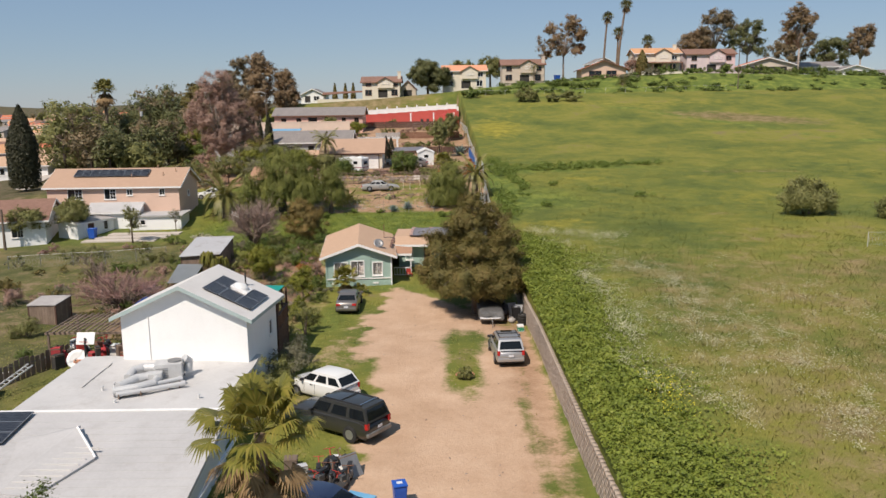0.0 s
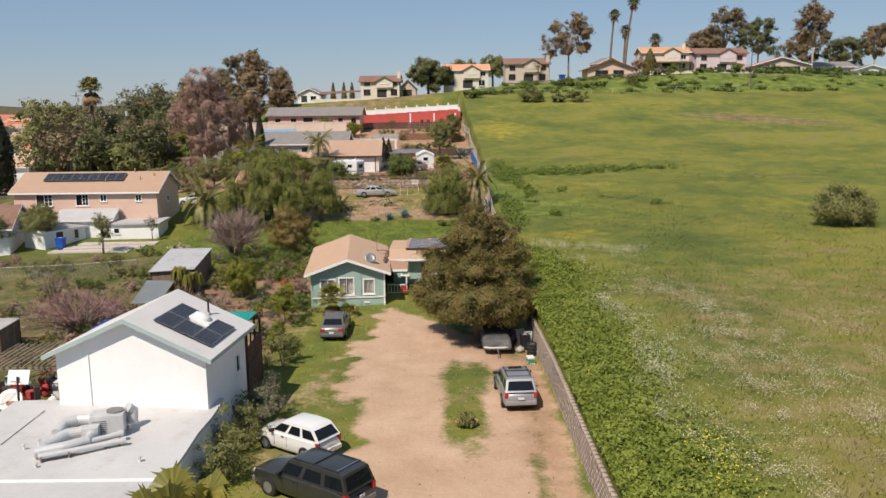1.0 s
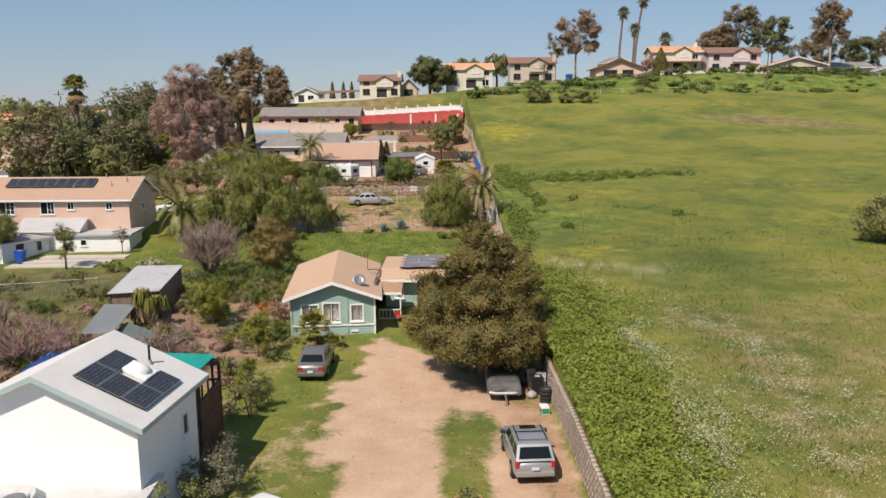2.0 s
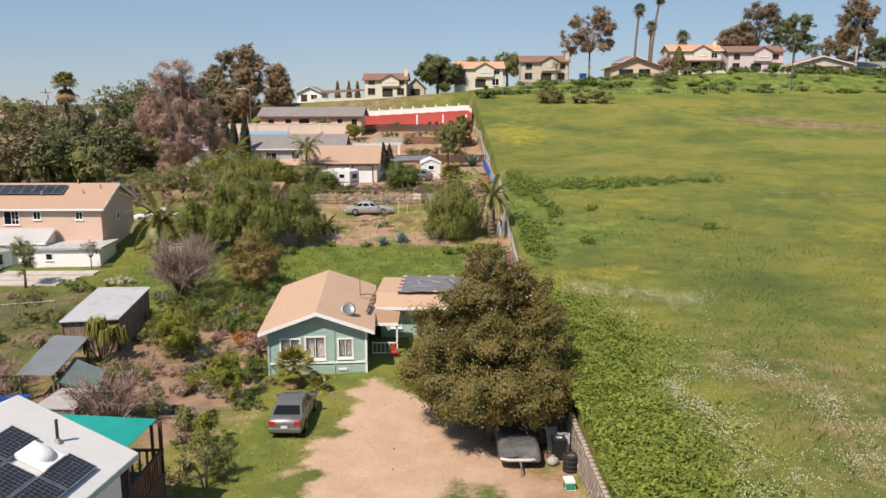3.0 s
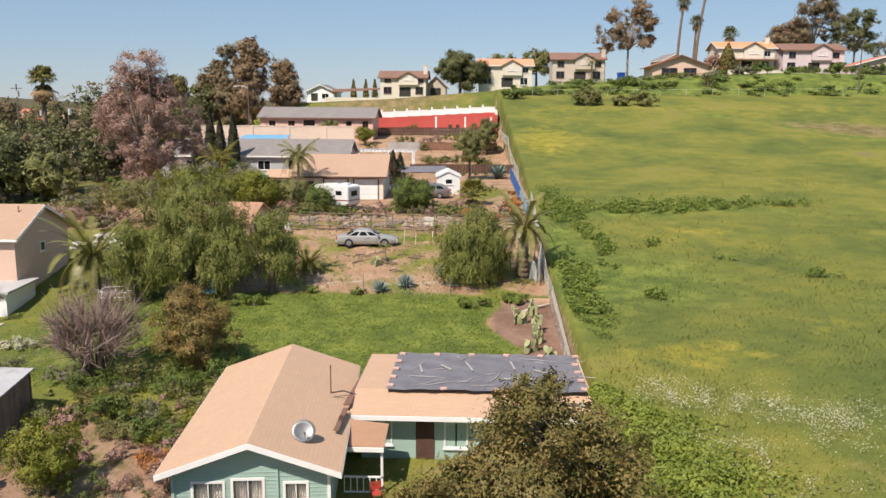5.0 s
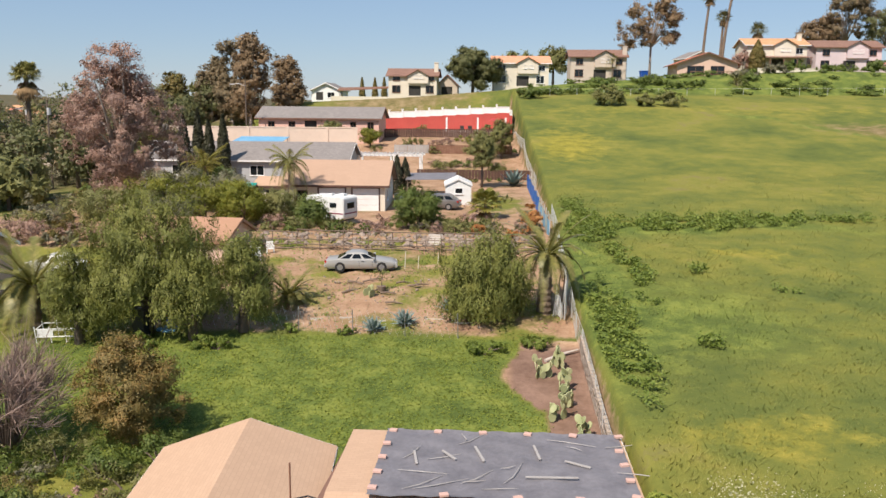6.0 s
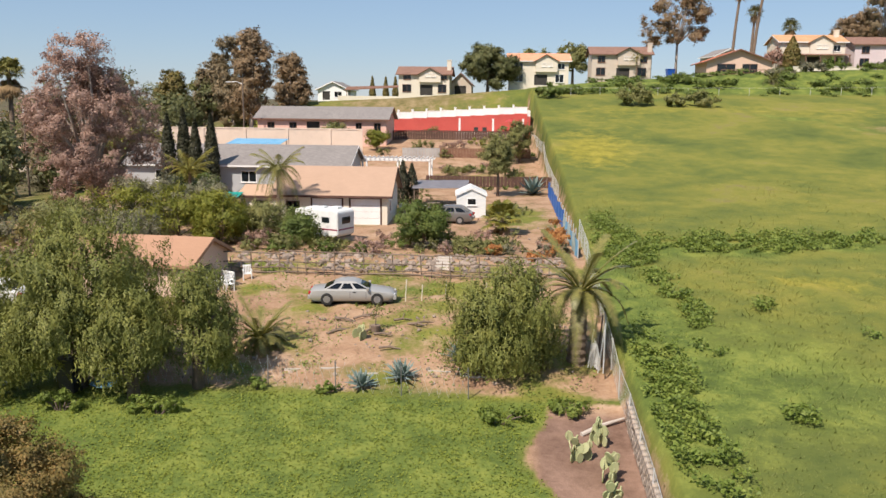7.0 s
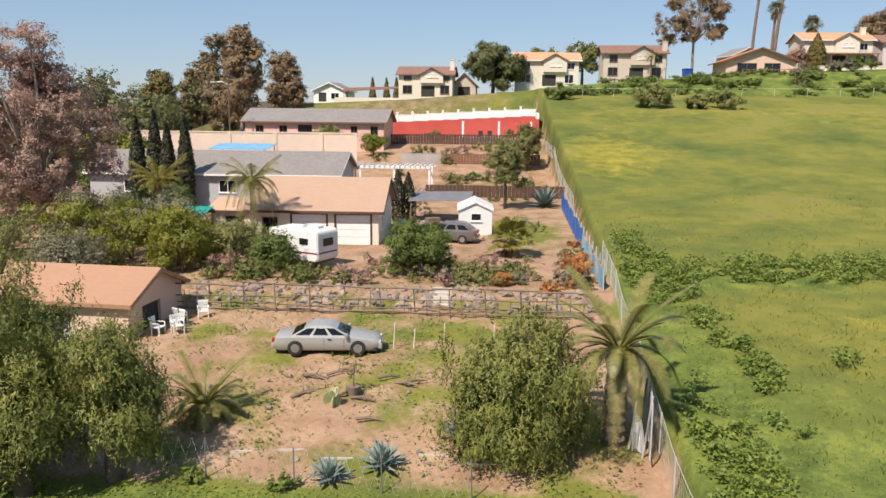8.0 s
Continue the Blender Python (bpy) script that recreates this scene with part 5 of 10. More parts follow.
# ---- sheds of the side garden ----
def lean_to(name, label, corners, mat, post_m, base, walls=True, t=0.06, wave=0.0):
    """A sloping sheet on posts; corners: near left, near right, far right, far left, with heights."""
    c = sum((Vector(p) for p in corners), Vector()) / 4
    ob = thing(name, pose(c.x, c.y, base), label, "shed")
    bm = bmesh.new()
    n = 26 if wave else 8
    q = [Vector(p) - Vector((c.x, c.y, base)) for p in corners]
    grid = []
    for i in range(n + 1):
        u = i / n
        row = [q[0].lerp(q[1], u).lerp(q[3].lerp(q[2], u), v) for v in (0, 0.5, 1)]
        grid.append([bm.verts.new(p + Vector((0, 0, wave * (1 if i % 2 else -1)))) for p in row])
    for a, b in zip(grid, grid[1:]):
        for k in range(2):
            bm.faces.new((a[k], b[k], b[k + 1], a[k + 1]))
    r = bmesh.ops.extrude_face_region(bm, geom=bm.faces[:])
    bmesh.ops.translate(bm, vec=(0, 0, -t), verts=[v for v in r["geom"] if isinstance(v, bmesh.types.BMVert)])
    bmesh.ops.recalc_face_normals(bm, faces=bm.faces[:])
    part("roof_sheet", bm, mat, ob)
    inner = [p.lerp((q[0] + q[1] + q[2] + q[3]) / 4, 0.08) for p in q]
    for p in inner:
        part("post", boxes((p.x - 0.05, p.x + 0.05, p.y - 0.05, p.y + 0.05, -0.5, p.z - 0.05)), post_m, ob)
    if walls:
        for a, b in ((0, 1), (1, 2), (2, 3), (3, 0)):
            d = (inner[b] - inner[a])
            m = max(3, int(d.length / 0.22))
            for k in range(m):
                bm = bmesh.new()
                p0, p1 = inner[a].lerp(inner[b], k / m), inner[a].lerp(inner[b], (k + 0.93) / m)
                top = min(p0.z, p1.z) - 0.08
                nrm = Vector((d.y, -d.x, 0)).normalized() * 0.012
                vs = [p0 - nrm, p1 - nrm, p1 + nrm, p0 + nrm]
                lo = [bm.verts.new((v.x, v.y, -0.4)) for v in vs]
                hi = [bm.verts.new((v.x, v.y, top)) for v in vs]
                bm.faces.new(hi)
                for s in range(4):
                    bm.faces.new((lo[s], lo[(s + 1) % 4], hi[(s + 1) % 4], hi[s]))
                part("board", bm, M["wood"], ob)
    return ob


lean_to("garden_shed", "old timber shed with stained felt roof in the side garden", ((-24.2, 75.0, 2.25), (-20.4, 75.0, 2.45), (-20.6, 81.3, 3.1), (-24.4, 81.6, 3.0)), M["brown_tarp"], M["dark_wood"], 0.4)
lean_to("corrugated_shelter", "grey corrugated sheet shelter in the side garden", ((-22.7, 66.9, 1.55), (-20.6, 66.6, 1.6), (-21.4, 73.0, 1.9), (-23.7, 73.2, 1.9)), M["dull_sheet"], M["wood"], -0.3, False, 0.03, 0.02)
lean_to("green_shade_sheet", "faded green shade sheet on poles", ((-20.6, 66.9, 1.15), (-18.2, 66.4, 0.75), (-18.9, 69.2, 1.0), (-21.0, 70.2, 1.4)), M["shade_cloth"], M["wood"], -0.3, False, 0.02)
lean_to("rabbit_hutch", "small timber hutch with pale sheet roof", ((-19.9, 62.9, 1.2), (-17.8, 62.9, 1.15), (-17.6, 65.0, 1.4), (-19.4, 65.1, 1.45)), M["pale_felt"], M["wood"], -0.3)
lean_to("blue_tarpaulin", "crumpled blue tarpaulin over a garden store", ((-23.9, 61.5, 0.8), (-21.4, 61.2, 0.95), (-21.2, 65.4, 1.0), (-24.2, 65.8, 0.7)), M["blue_tarp"], M["wood"], -0.3, False, 0.02, 0.05)
lean_to("teal_awning", "bright teal shade cloth stretched over the deck", ((-15.4, 51.5, 3.98), (-10.8, 51.1, 3.95), (-10.7, 54.7, 3.9), (-15.4, 55.4, 3.85)), M["teal_tarp"], M["dark_wood"], -0.3, False, 0.02)
lean_to("black_shed", "small dark shed with a pale rusty roof", ((-31.6, 61.4, 1.15), (-29.2, 61.0, 1.25), (-28.9, 63.2, 1.5), (-31.4, 63.5, 1.4)), M["pale_felt"], M["dark_wood"], -0.35)


def slat_pergola():
    ob = thing("slatted_pergola", pose(-22.6, 53.3, -0.3), "open slatted timber pergola over a cluttered patio", "pergola")
    for k in range(15):
        part("slat", boxes((-2.6 + 0.36 * k, -2.5 + 0.36 * k, -2.4, 2.3, 2.15 + 0.012 * k, 2.2 + 0.012 * k)), M["wood"], ob, m=pose(0, 0, 0, 0, 0, 2 * math.sin(k)))
    for y in (-2.2, 0, 2.1):
        part("beam", boxes((-2.7, 2.9, y - 0.05, y + 0.05, 2.0, 2.14)), M["wood"], ob)
    for x in (-2.5, 2.4):
        for y in (-2.2, 2.1):
            part("post", boxes((x - 0.06, x + 0.06, y - 0.06, y + 0.06, -0.3, 2.0)), M["wood"], ob)
    pl = thing("brick_planter", pose(-20.9, 49.3, -0.3), "low red brick planter wall on the patio", "planter")
    rng = random.Random(3)
    me = bpy.data.meshes.new("brick")
    bm = boxes((-0.19, 0.19, -0.1, 0.1, -0.07, 0.07), bevel=0.01)
    bm.to_mesh(me)
    bm.free()
    finish(me, M["terracotta"])
    for r in range(6):
        for k in range(10):
            share("brick", me, pl, pose(-1.9 + 0.4 * k + (0.2 if r % 2 else 0), rng.uniform(-0.01, 0.01), 0.07 + 0.15 * r))
    hoop = thing("basketball_hoop", pose(-21.6, 48.2, gz(-21.6, 48.2)), "basketball hoop with white backboard on a dark pole", "basketball hoop")
    part("pole", tubes((((0, 0, 0), (0, 0.1, 1.4), (0, 0.2, 2.6)), 0.06)), M["black_plastic"], hoop)
    bb = part("backboard", boxes((-0.55, 0.55, -0.02, 0.02, 0, 0.75), bevel=0.015), M["white_plastic"], hoop, m=pose(0, 0.15, 2.2, -25, 0, 0))
    bm = bmesh.new()
    ring = [(0.23 * math.cos(math.tau * k / 14), -0.27 + 0.23 * math.sin(math.tau * k / 14), 0.12) for k in range(15)]
    tube(bm, ring, 0.012, 6)
    part("ring", bm, M["red_paint"], bb)


slat_pergola()


# ---- the orange-roofed shed, the garage and the lots above ----
house("pink_shed", "small pink stucco outbuilding with orange shingle roof", (-21.5, 113.5, 4.1), -5, 7.4, 5.4, 2.1, 1.1, "x", M["pink_wall"], M["orange_shingle"], M["orange_shingle"], 0.35,
      (("front", "dark", 1.0, 0.0, 3.4, 1.4), ("right", "dark", 1.3, 0.0, 1.8, 1.6)), drop=0.8, category="outbuilding")
house("garage", "cream garage with two white doors and tan shingle roof", (-14.2, 136.2, 5.45), 1, 9.4, 7.6, 2.65, 1.9, "x", M["cream_wall"], M["rosy_shingle"], M["dark_wood"], 0.45,
      (("front", "garage", 3.05, 0.05, 2.5, 2.15), ("front", "garage", 6.3, 0.05, 2.5, 2.15), ("front", "slider", 0.9, 0.9, 1.0, 1.0), ("right", "window", 1.6, 1.0, 0.8, 0.9)), drop=0.6, category="garage")
house("lean_building", "low cream annex with tan roof beside the garage", (-20.8, 137.0, 5.3), 1, 3.6, 5.6, 2.3, 0.6, "x", M["cream_wall"], M["tan_shingle"], M["dark_wood"], 0.3, (("front", "slider", 1.2, 0.9, 1.3, 0.9),), drop=0.6, category="annex")
lean_to("teal_canopy", "teal shade canopy on thin poles", ((-25.2, 131.5, 7.5), (-22.2, 131.5, 7.5), (-22.2, 134.0, 7.9), (-25.2, 134.0, 7.9)), M["teal_tarp"], M["steel"], 5.1, False, 0.03)
house("grey_house", "long grey house with grey shingle roof", (-29.0, 157.0, 6.1), 1, 24.6, 9.5, 2.8, 1.8, "x", M["grey_wall"], M["grey_shingle"], M["white_trim"], 0.5,
      (("front", "slider", 3.5, 0.9, 1.6, 1.1), ("front", "slider", 8.0, 0.9, 1.4, 1.1), ("front", "slider", 13.0, 0.9, 1.6, 1.1), ("front", "dark", 17.0, 0.0, 1.0, 2.1), ("front", "slider", 20.5, 0.9, 1.6, 1.1)), drop=0.8)
house("rose_house", "rose stucco house with long grey shingle roof", (-27.6, 194.0, 10.4), 0, 19.8, 9.0, 2.75, 1.6, "x", M["rose_wall"], M["grey_shingle"], M["brown_shingle"], 0.55,
      (("front", "slider", 1.6, 0.9, 1.0, 1.1), ("front", "slider", 5.0, 0.9, 1.0, 1.1), ("front", "dark", 7.6, 0.0, 2.0, 2.2), ("front", "slider", 11.3, 0.9, 1.0, 1.1), ("front", "slider", 15.2, 0.9, 0.8, 1.1), ("front", "slider", 18.0, 0.8, 0.9, 1.2)), drop=2.0)


def peach_wall():
    ob = thing("retaining_wall_peach", pose(-36, 178.5, 7.0), "long plain peach retaining wall below the rose house", "wall", kind="structure")
    part("panel_wall", boxes((-12, 16.5, -0.12, 0.12, -1.5, 4.8), (-12.1, 16.6, -0.18, 0.18, 4.8, 4.95)), M["pale_peach_wall"], ob)
    for x in (-12, -6, 0, 6, 12, 16.4):
        part("pier", boxes((x - 0.2, x + 0.2, -0.22, -0.12, -1.5, 4.8)), M["pale_peach_wall"], ob)
    lean_to("blue_pool_cover", "faded blue pool cover stretched on a frame", ((-36.2, 171.0, 10.1), (-29.0, 171.0, 10.1), (-29.0, 175.5, 10.6), (-36.2, 175.5, 10.6)), M["pale_blue_tarp"], M["steel"], 6.8, False, 0.03)


peach_wall()


def red_terrace():
    ob = thing("red_terrace_wall", pose(0, 0, 0), "red painted terrace wall with stepped white parapet and posts", "wall", kind="structure")
    n = 10
    x0, x1 = -20.6, 3.9
    for k in range(n):
        a, b = x0 + (x1 - x0) * k / n, x0 + (x1 - x0) * (k + 1) / n
        y = 207.5 - 2.5 * k / n
        z = 12.7 + 1.35 * k / n
        part("red_panel", boxes((a, b, y - 0.15, y + 0.15, 8.5, z)), M["red_wall"], ob)
        p = part("parapet", boxes((a + 0.15, b - 0.15, y - 0.1, y + 0.1, z, z + 1.0), (a, b, y - 0.14, y + 0.14, z + 1.0, z + 1.1)), M["white_trim"], ob)
        part("post", boxes((a - 0.16, a + 0.16, y - 0.18, y + 0.18, z - 0.1, z + 1.35), (a - 0.2, a + 0.2, y - 0.22, y + 0.22, z + 1.35, z + 1.47)), M["white_trim"], ob)
    part("side_wall", boxes((3.75, 4.05, 196, 205, 8.5, 13.6)), M["red_wall"], ob)
    part("side_parapet", boxes((3.75, 4.05, 196, 205, 13.6, 14.5)), M["white_trim"], ob)
    fl = thing("terrace_floor", pose(0, 0, 0), "pale terrace floor before the red wall", "terrace", kind="structure")
    part("slab", boxes((-8, 3.7, 198, 205.5, 9.0, 10.75)), M["concrete"], fl)
    for x in (-7.2, -1.8, 3.0):
        c = thing("terrace_column", pose(x, 199.5, 10.75), "white terrace column", "column", "terrace columns")
        part("shaft", boxes((-0.15, 0.15, -0.15, 0.15, 0, 2.4), (-0.22, 0.22, -0.22, 0.22, 0, 0.2)), M["white_trim"], c)
    fence = thing("brown_fence", pose(0, 196.5, 0), "dark brown timber fence on the terrace edge", "fence")
    for k in range(58):
        a = -19.8 + 0.41 * k
        z = gz(a, 196.5)
        part("board", boxes((a, a + 0.37, -0.02, 0.02, z - 0.3, z + 1.45)), M["dark_wood"], fence)
    part("rail", boxes((-19.8, 3.9, 0.02, 0.08, 10.5, 10.62)), M["dark_wood"], fence)
    lower = thing("red_fence", pose(0, 181, 0), "faded red timber fence between gardens", "fence")
    for k in range(44):
        a = -14.2 + 0.41 * k
        z = gz(a, 181)
        part("board", boxes((a, a + 0.38, -0.02, 0.02, z - 0.3, z + 1.3)), M["rust"] if k > 12 else M["pale_felt"], lower)
    part("rail", boxes((-14.2, 3.8, 0.02, 0.08, 8.4, 8.5)), M["dark_wood"], lower)
    block = thing("dark_fence", pose(0, 160, 0), "dark plank fence behind the vegetable garden", "fence")
    for k in range(36):
        a = -8.8 + 0.41 * k
        z = gz(a, 160)
        part("board", boxes((a, a + 0.38, -0.02, 0.02, z - 0.3, z + 1.25)), M["dark_wood"], block)
    pg = thing("white_pergola", pose(-12.4, 163.5, 6.3), "white painted garden pergola", "pergola")
    for x in (-4.2, 0.0, 3.8):
        for y in (-1.5, 1.5):
            part("post", boxes((x - 0.1, x + 0.1, y - 0.1, y + 0.1, -0.3, 2.5)), M["white_trim"], pg)
    for y in (-1.6, 1.6):
        part("beam", boxes((-4.6, 4.2, y - 0.08, y + 0.08, 2.5, 2.72)), M["white_trim"], pg)
    for k in range(16):
        part("rafter", boxes((-4.4 + 0.55 * k, -4.33 + 0.55 * k, -2.1, 2.1, 2.72, 2.86)), M["white_trim"], pg)
    um = thing("red_parasol", pose(1.0, 202, 10.75), "small red parasol on the terrace", "parasol")
    part("pole", tubes((((0, 0, 0), (0, 0, 2.2)), 0.025)), M["wood"], um)
    part("canopy", tubes((((0, 0, 1.85), (0, 0, 2.3)), (1.1, 0.03)), n=8), M["cloth_red"], um)
    for x in (-4.6, -3.2):
        bq = thing("patio_chair", pose(x, 201, 10.75), "dark cushioned patio chair on the terrace", "chair", "patio chairs")
        part("seat", boxes((-0.35, 0.35, -0.35, 0.35, 0.2, 0.45), bevel=0.04), M["near_black"], bq)
        part("backrest", boxes((-0.35, 0.35, 0.25, 0.38, 0.45, 0.95), bevel=0.04), M["near_black"], bq)


red_terrace()


# ---- houses on the hilltop ----
def two_storey(name, label, x, y, yaw, w, wall_m, roof_m, chim, trim="white_trim", h=5.2, d=9.0, patio=True, z=None):
    z = gz(x, y) if z is None else z
    ob = house(name, label, (x, y, z), yaw, w, d, h, 1.5, "x", M[wall_m], M[roof_m], M[trim], 0.55,
               (("front", "slider", w * 0.1, 3.2, 1.4, 1.2), ("front", "slider", w * 0.5, 3.4, 0.6, 0.7), ("front", "slider", w * 0.62, 3.4, 0.9, 0.7), ("front", "slider", w * 0.82, 3.2, 1.3, 1.1),
                ("front", "slider", w * 0.08, 0.7, 1.7, 1.4), ("front", "dark", w * 0.42, 0.0, 2.6, 2.1), ("front", "slider", w * 0.78, 0.6, 1.6, 1.5)), drop=2.0, chimney=chim)
    bm = bmesh.new()
    cx, e, top = w * 0.12, h - 0.15, h + 1.25
    roof_slab(bm, (cx - 2.6, -d / 2 - 1.0, e), (cx, -d / 2 - 1.0, top), (cx, -d / 2 + 3.5, top), (cx - 2.6, -d / 2 + 1.0, e))
    roof_slab(bm, (cx, -d / 2 - 1.0, top), (cx + 2.6, -d / 2 - 1.0, e), (cx + 2.6, -d / 2 + 1.0, e), (cx, -d / 2 + 3.5, top))
    bmesh.ops.recalc_face_normals(bm, faces=bm.faces[:])
    bm.normal_update()
    uv_roof(bm)
    part("gable_roof", bm, M[roof_m], ob)
    bm = bmesh.new()
    prism(bm, [(cx - 2.2, 2.6), (cx + 2.2, 2.6), (cx + 2.2, h - 0.1), (cx, top - 0.2), (cx - 2.2, h - 0.1)], "y", -d / 2 - 0.6, -d / 2 - 0.02)
    bay = part("gable_wall", bm, M[wall_m], ob)
    for u in (-0.9, 0.3):
        add_window(ob, pose(cx + u, -d / 2 - 0.62, 0), 0, 3.7, 0.8, 0.6, "slider", M["white_trim"], M["glass"])
    if patio:
        bm = bmesh.new()
        roof_slab(bm, (-w * 0.42, -d / 2 - 3.4, 2.35), (w * 0.5, -d / 2 - 3.4, 2.35), (w * 0.5, -d / 2, 2.7), (-w * 0.42, -d / 2, 2.7), 0.14)
        bmesh.ops.recalc_face_normals(bm, faces=bm.faces[:])
        bm.normal_update()
        uv_roof(bm)
        pr = part("patio_roof", bm, M["brown_shingle"], ob)
        for k in range(5):
            a = -w * 0.4 + w * 0.88 * k / 4
            part("post", boxes((a - 0.08, a + 0.08, -d / 2 - 3.3, -d / 2 - 3.14, -0.5, 2.25)), M["brown_shingle"], pr)
    return ob


house("ridge_bungalow", "white bungalow with pale grey roof on the ridge", (-36.5, 246, 15.9), 0, 6.5, 10, 2.3, 1.5, "y", M["white_wall"], M["grey_shingle"], M["white_trim"], 0.5, (("front", "slider", 3.6, 0.6, 1.5, 1.1), ("front", "dark", 1.0, 0, 1.6, 1.8)), drop=2)
lean_to("long_patio_cover", "long brown patio cover on posts along the ridge", ((-33.5, 238, 18.0), (-21.0, 238, 18.7), (-21.0, 242, 19.1), (-33.5, 242, 18.7)), M["rust"], M["brown_shingle"], 16.3, False, 0.12)
lw = thing("garden_wall", pose(-28.5, 236.5, 16.2), "low cream garden wall along the ridge", "wall", kind="structure")
part("panel_wall", boxes((-6, 9, -0.1, 0.1, -1.5, 0.55)), M["cream_wall"], lw)
two_storey("hill_house", "two-storey cream house with brown roof and tall chimney", -16.6, 240, 0, 10.4, "cream_wall", "brown_shingle", (5.0, -2, 7.0), "brown_shingle", 4.3, 8.5, False, 17.0)
house("dark_annex", "brown-roofed garage beside the cream house", (-9.3, 243, 17.0), 0, 4.5, 8, 2.4, 2.2, "y", M["beige_wall"], M["brown_shingle"], M["brown_shingle"], 0.4, (("front", "dark", 1.0, 0, 2.4, 2.0),), drop=2)
two_storey("hill_house", "two-storey peach house with salmon tile roof", 6.5, 240, 2, 11.8, "cream_wall", "salmon_tile", None, "white_trim", 4.9, 8.5, False, 19.2)
two_storey("hill_house", "two-storey cream house with brown roof and solar panels", 22.9, 240, 0, 11.6, "beige_wall", "brown_shingle", (5.6, -3.2, 6.9), "brown_shingle", 4.9, 8.5, False, 20.6)
deck_house = house("deck_house", "single-storey salmon house with red roof and deck on posts", (44.0, 234, 21.2), -3, 11.8, 13, 2.6, 2.1, "y", M["pink_wall"], M["red_tile"], M["brown_shingle"], 0.8,
                   (("front", "slider", 2.0, 0.2, 3.2, 1.8), ("front", "slider", 6.6, 0.2, 2.6, 1.8)), drop=2.0)


def deck():
    ob = thing("timber_deck", pose(45.0, 224.8, 21.0, 0, 0, -3), "dark red timber deck on posts over the slope", "deck")
    part("floor", boxes((-5.6, 5.4, -2.2, 2.4, -0.25, 0)), M["dark_wood"], ob)
    part("top_rail", boxes((-5.6, 5.4, -2.2, -2.1, 0.95, 1.05)), M["rust"], ob)
    part("lower_rail", boxes((-5.6, 5.4, -2.2, -2.1, 0.4, 0.46), (-5.6, 5.4, -2.2, -2.1, 0.1, 0.16)), M["rust"], ob)
    for k in range(12):
        a = -5.55 + 0.99 * k
        part("baluster", boxes((a - 0.05, a + 0.05, -2.2, -2.1, 0, 0.95)), M["rust"], ob)
    for a in (-5, -2.5, 0, 2.5, 5):
        part("post", boxes((a - 0.1, a + 0.1, -2.0, -1.8, -3.2, -0.2)), M["dark_wood"], ob)
        part("brace", tubes((((a, -1.9, -0.3), (a + 0.8, 1.5, -2.2)), 0.07)), M["wood"], ob)


deck()
house("small_gable_house", "grey-white gabled house behind the deck", (49.0, 262, 22.0), 8, 7, 9, 4.4, 1.6, "y", M["beige_wall"], M["grey_shingle"], M["white_trim"], 0.4, (("front", "slider", 3, 3.0, 1.2, 1.0),), drop=2)
two_storey("hill_house", "two-storey cream house with ochre tile roof and long patio", 61.0, 244, 0, 12.6, "cream_wall", "ochre_tile", (5.4, -1.5, 7.4), "white_trim", 5.1, 9, True, 23.2)
two_storey("hill_house", "two-storey mauve house with brown roof", 76.0, 244, 0, 13.6, "mauve_wall", "brown_shingle", None, "brown_shingle", 5.0, 9, False, 22.9)
house("hill_house", "single-storey house with red tile roof and white gable", (89.5, 236, 21.9), -8, 13.5, 12, 2.4, 1.9, "y", M["beige_wall"], M["red_tile"], M["white_trim"], 0.7, (("front", "dark", 2, 0.1, 9.5, 1.8),), drop=2)
ridge_grey = house("hill_house", "grey single-storey house with solar panels and deck", (104.5, 242, 21.4), 0, 13, 10, 2.5, 1.4, "x", M["grey_wall"], M["grey_shingle"], M["white_trim"], 0.6, (("front", "slider", 2, 0.5, 2.2, 1.5), ("front", "slider", 8, 0.5, 2.0, 1.5)), drop=2)
house("hill_house", "grey low house with white gable and dark deck", (113.5, 236, 20.4), -6, 8, 9, 2.4, 1.2, "y", M["white_wall"], M["grey_shingle"], M["white_trim"], 0.6, (("front", "slider", 2, 0.4, 3.4, 1.6),), drop=2)
house("hill_house", "grey low house with long shingle roof", (131.0, 236, 18.6), -4, 20, 10, 2.5, 1.6, "x", M["beige_wall"], M["grey_shingle"], M["white_trim"], 0.6, (("front", "slider", 3, 0.5, 2.2, 1.5), ("front", "slider", 9, 0.5, 2.0, 1.5)), drop=2)
for x0, x1, y, z0, z1, mt in ((54.5, 69.5, 230.5, 19.5, 22.9, "cream_wall"), (60.0, 70.5, 226.5, 18.6, 20.6, "white_trim"), (70.5, 84, 229, 20.5, 22.6, "mauve_wall")):
    w_ = thing("terrace_wall", pose(0, y, 0), "pale retaining wall below a hilltop garden", "wall", kind="structure")
    part("panel_wall", boxes((x0, x1, -0.15, 0.15, z0 - 1.5, z1), (x0, x1, -0.2, 0.2, z1, z1 + 0.12)), M[mt], w_)


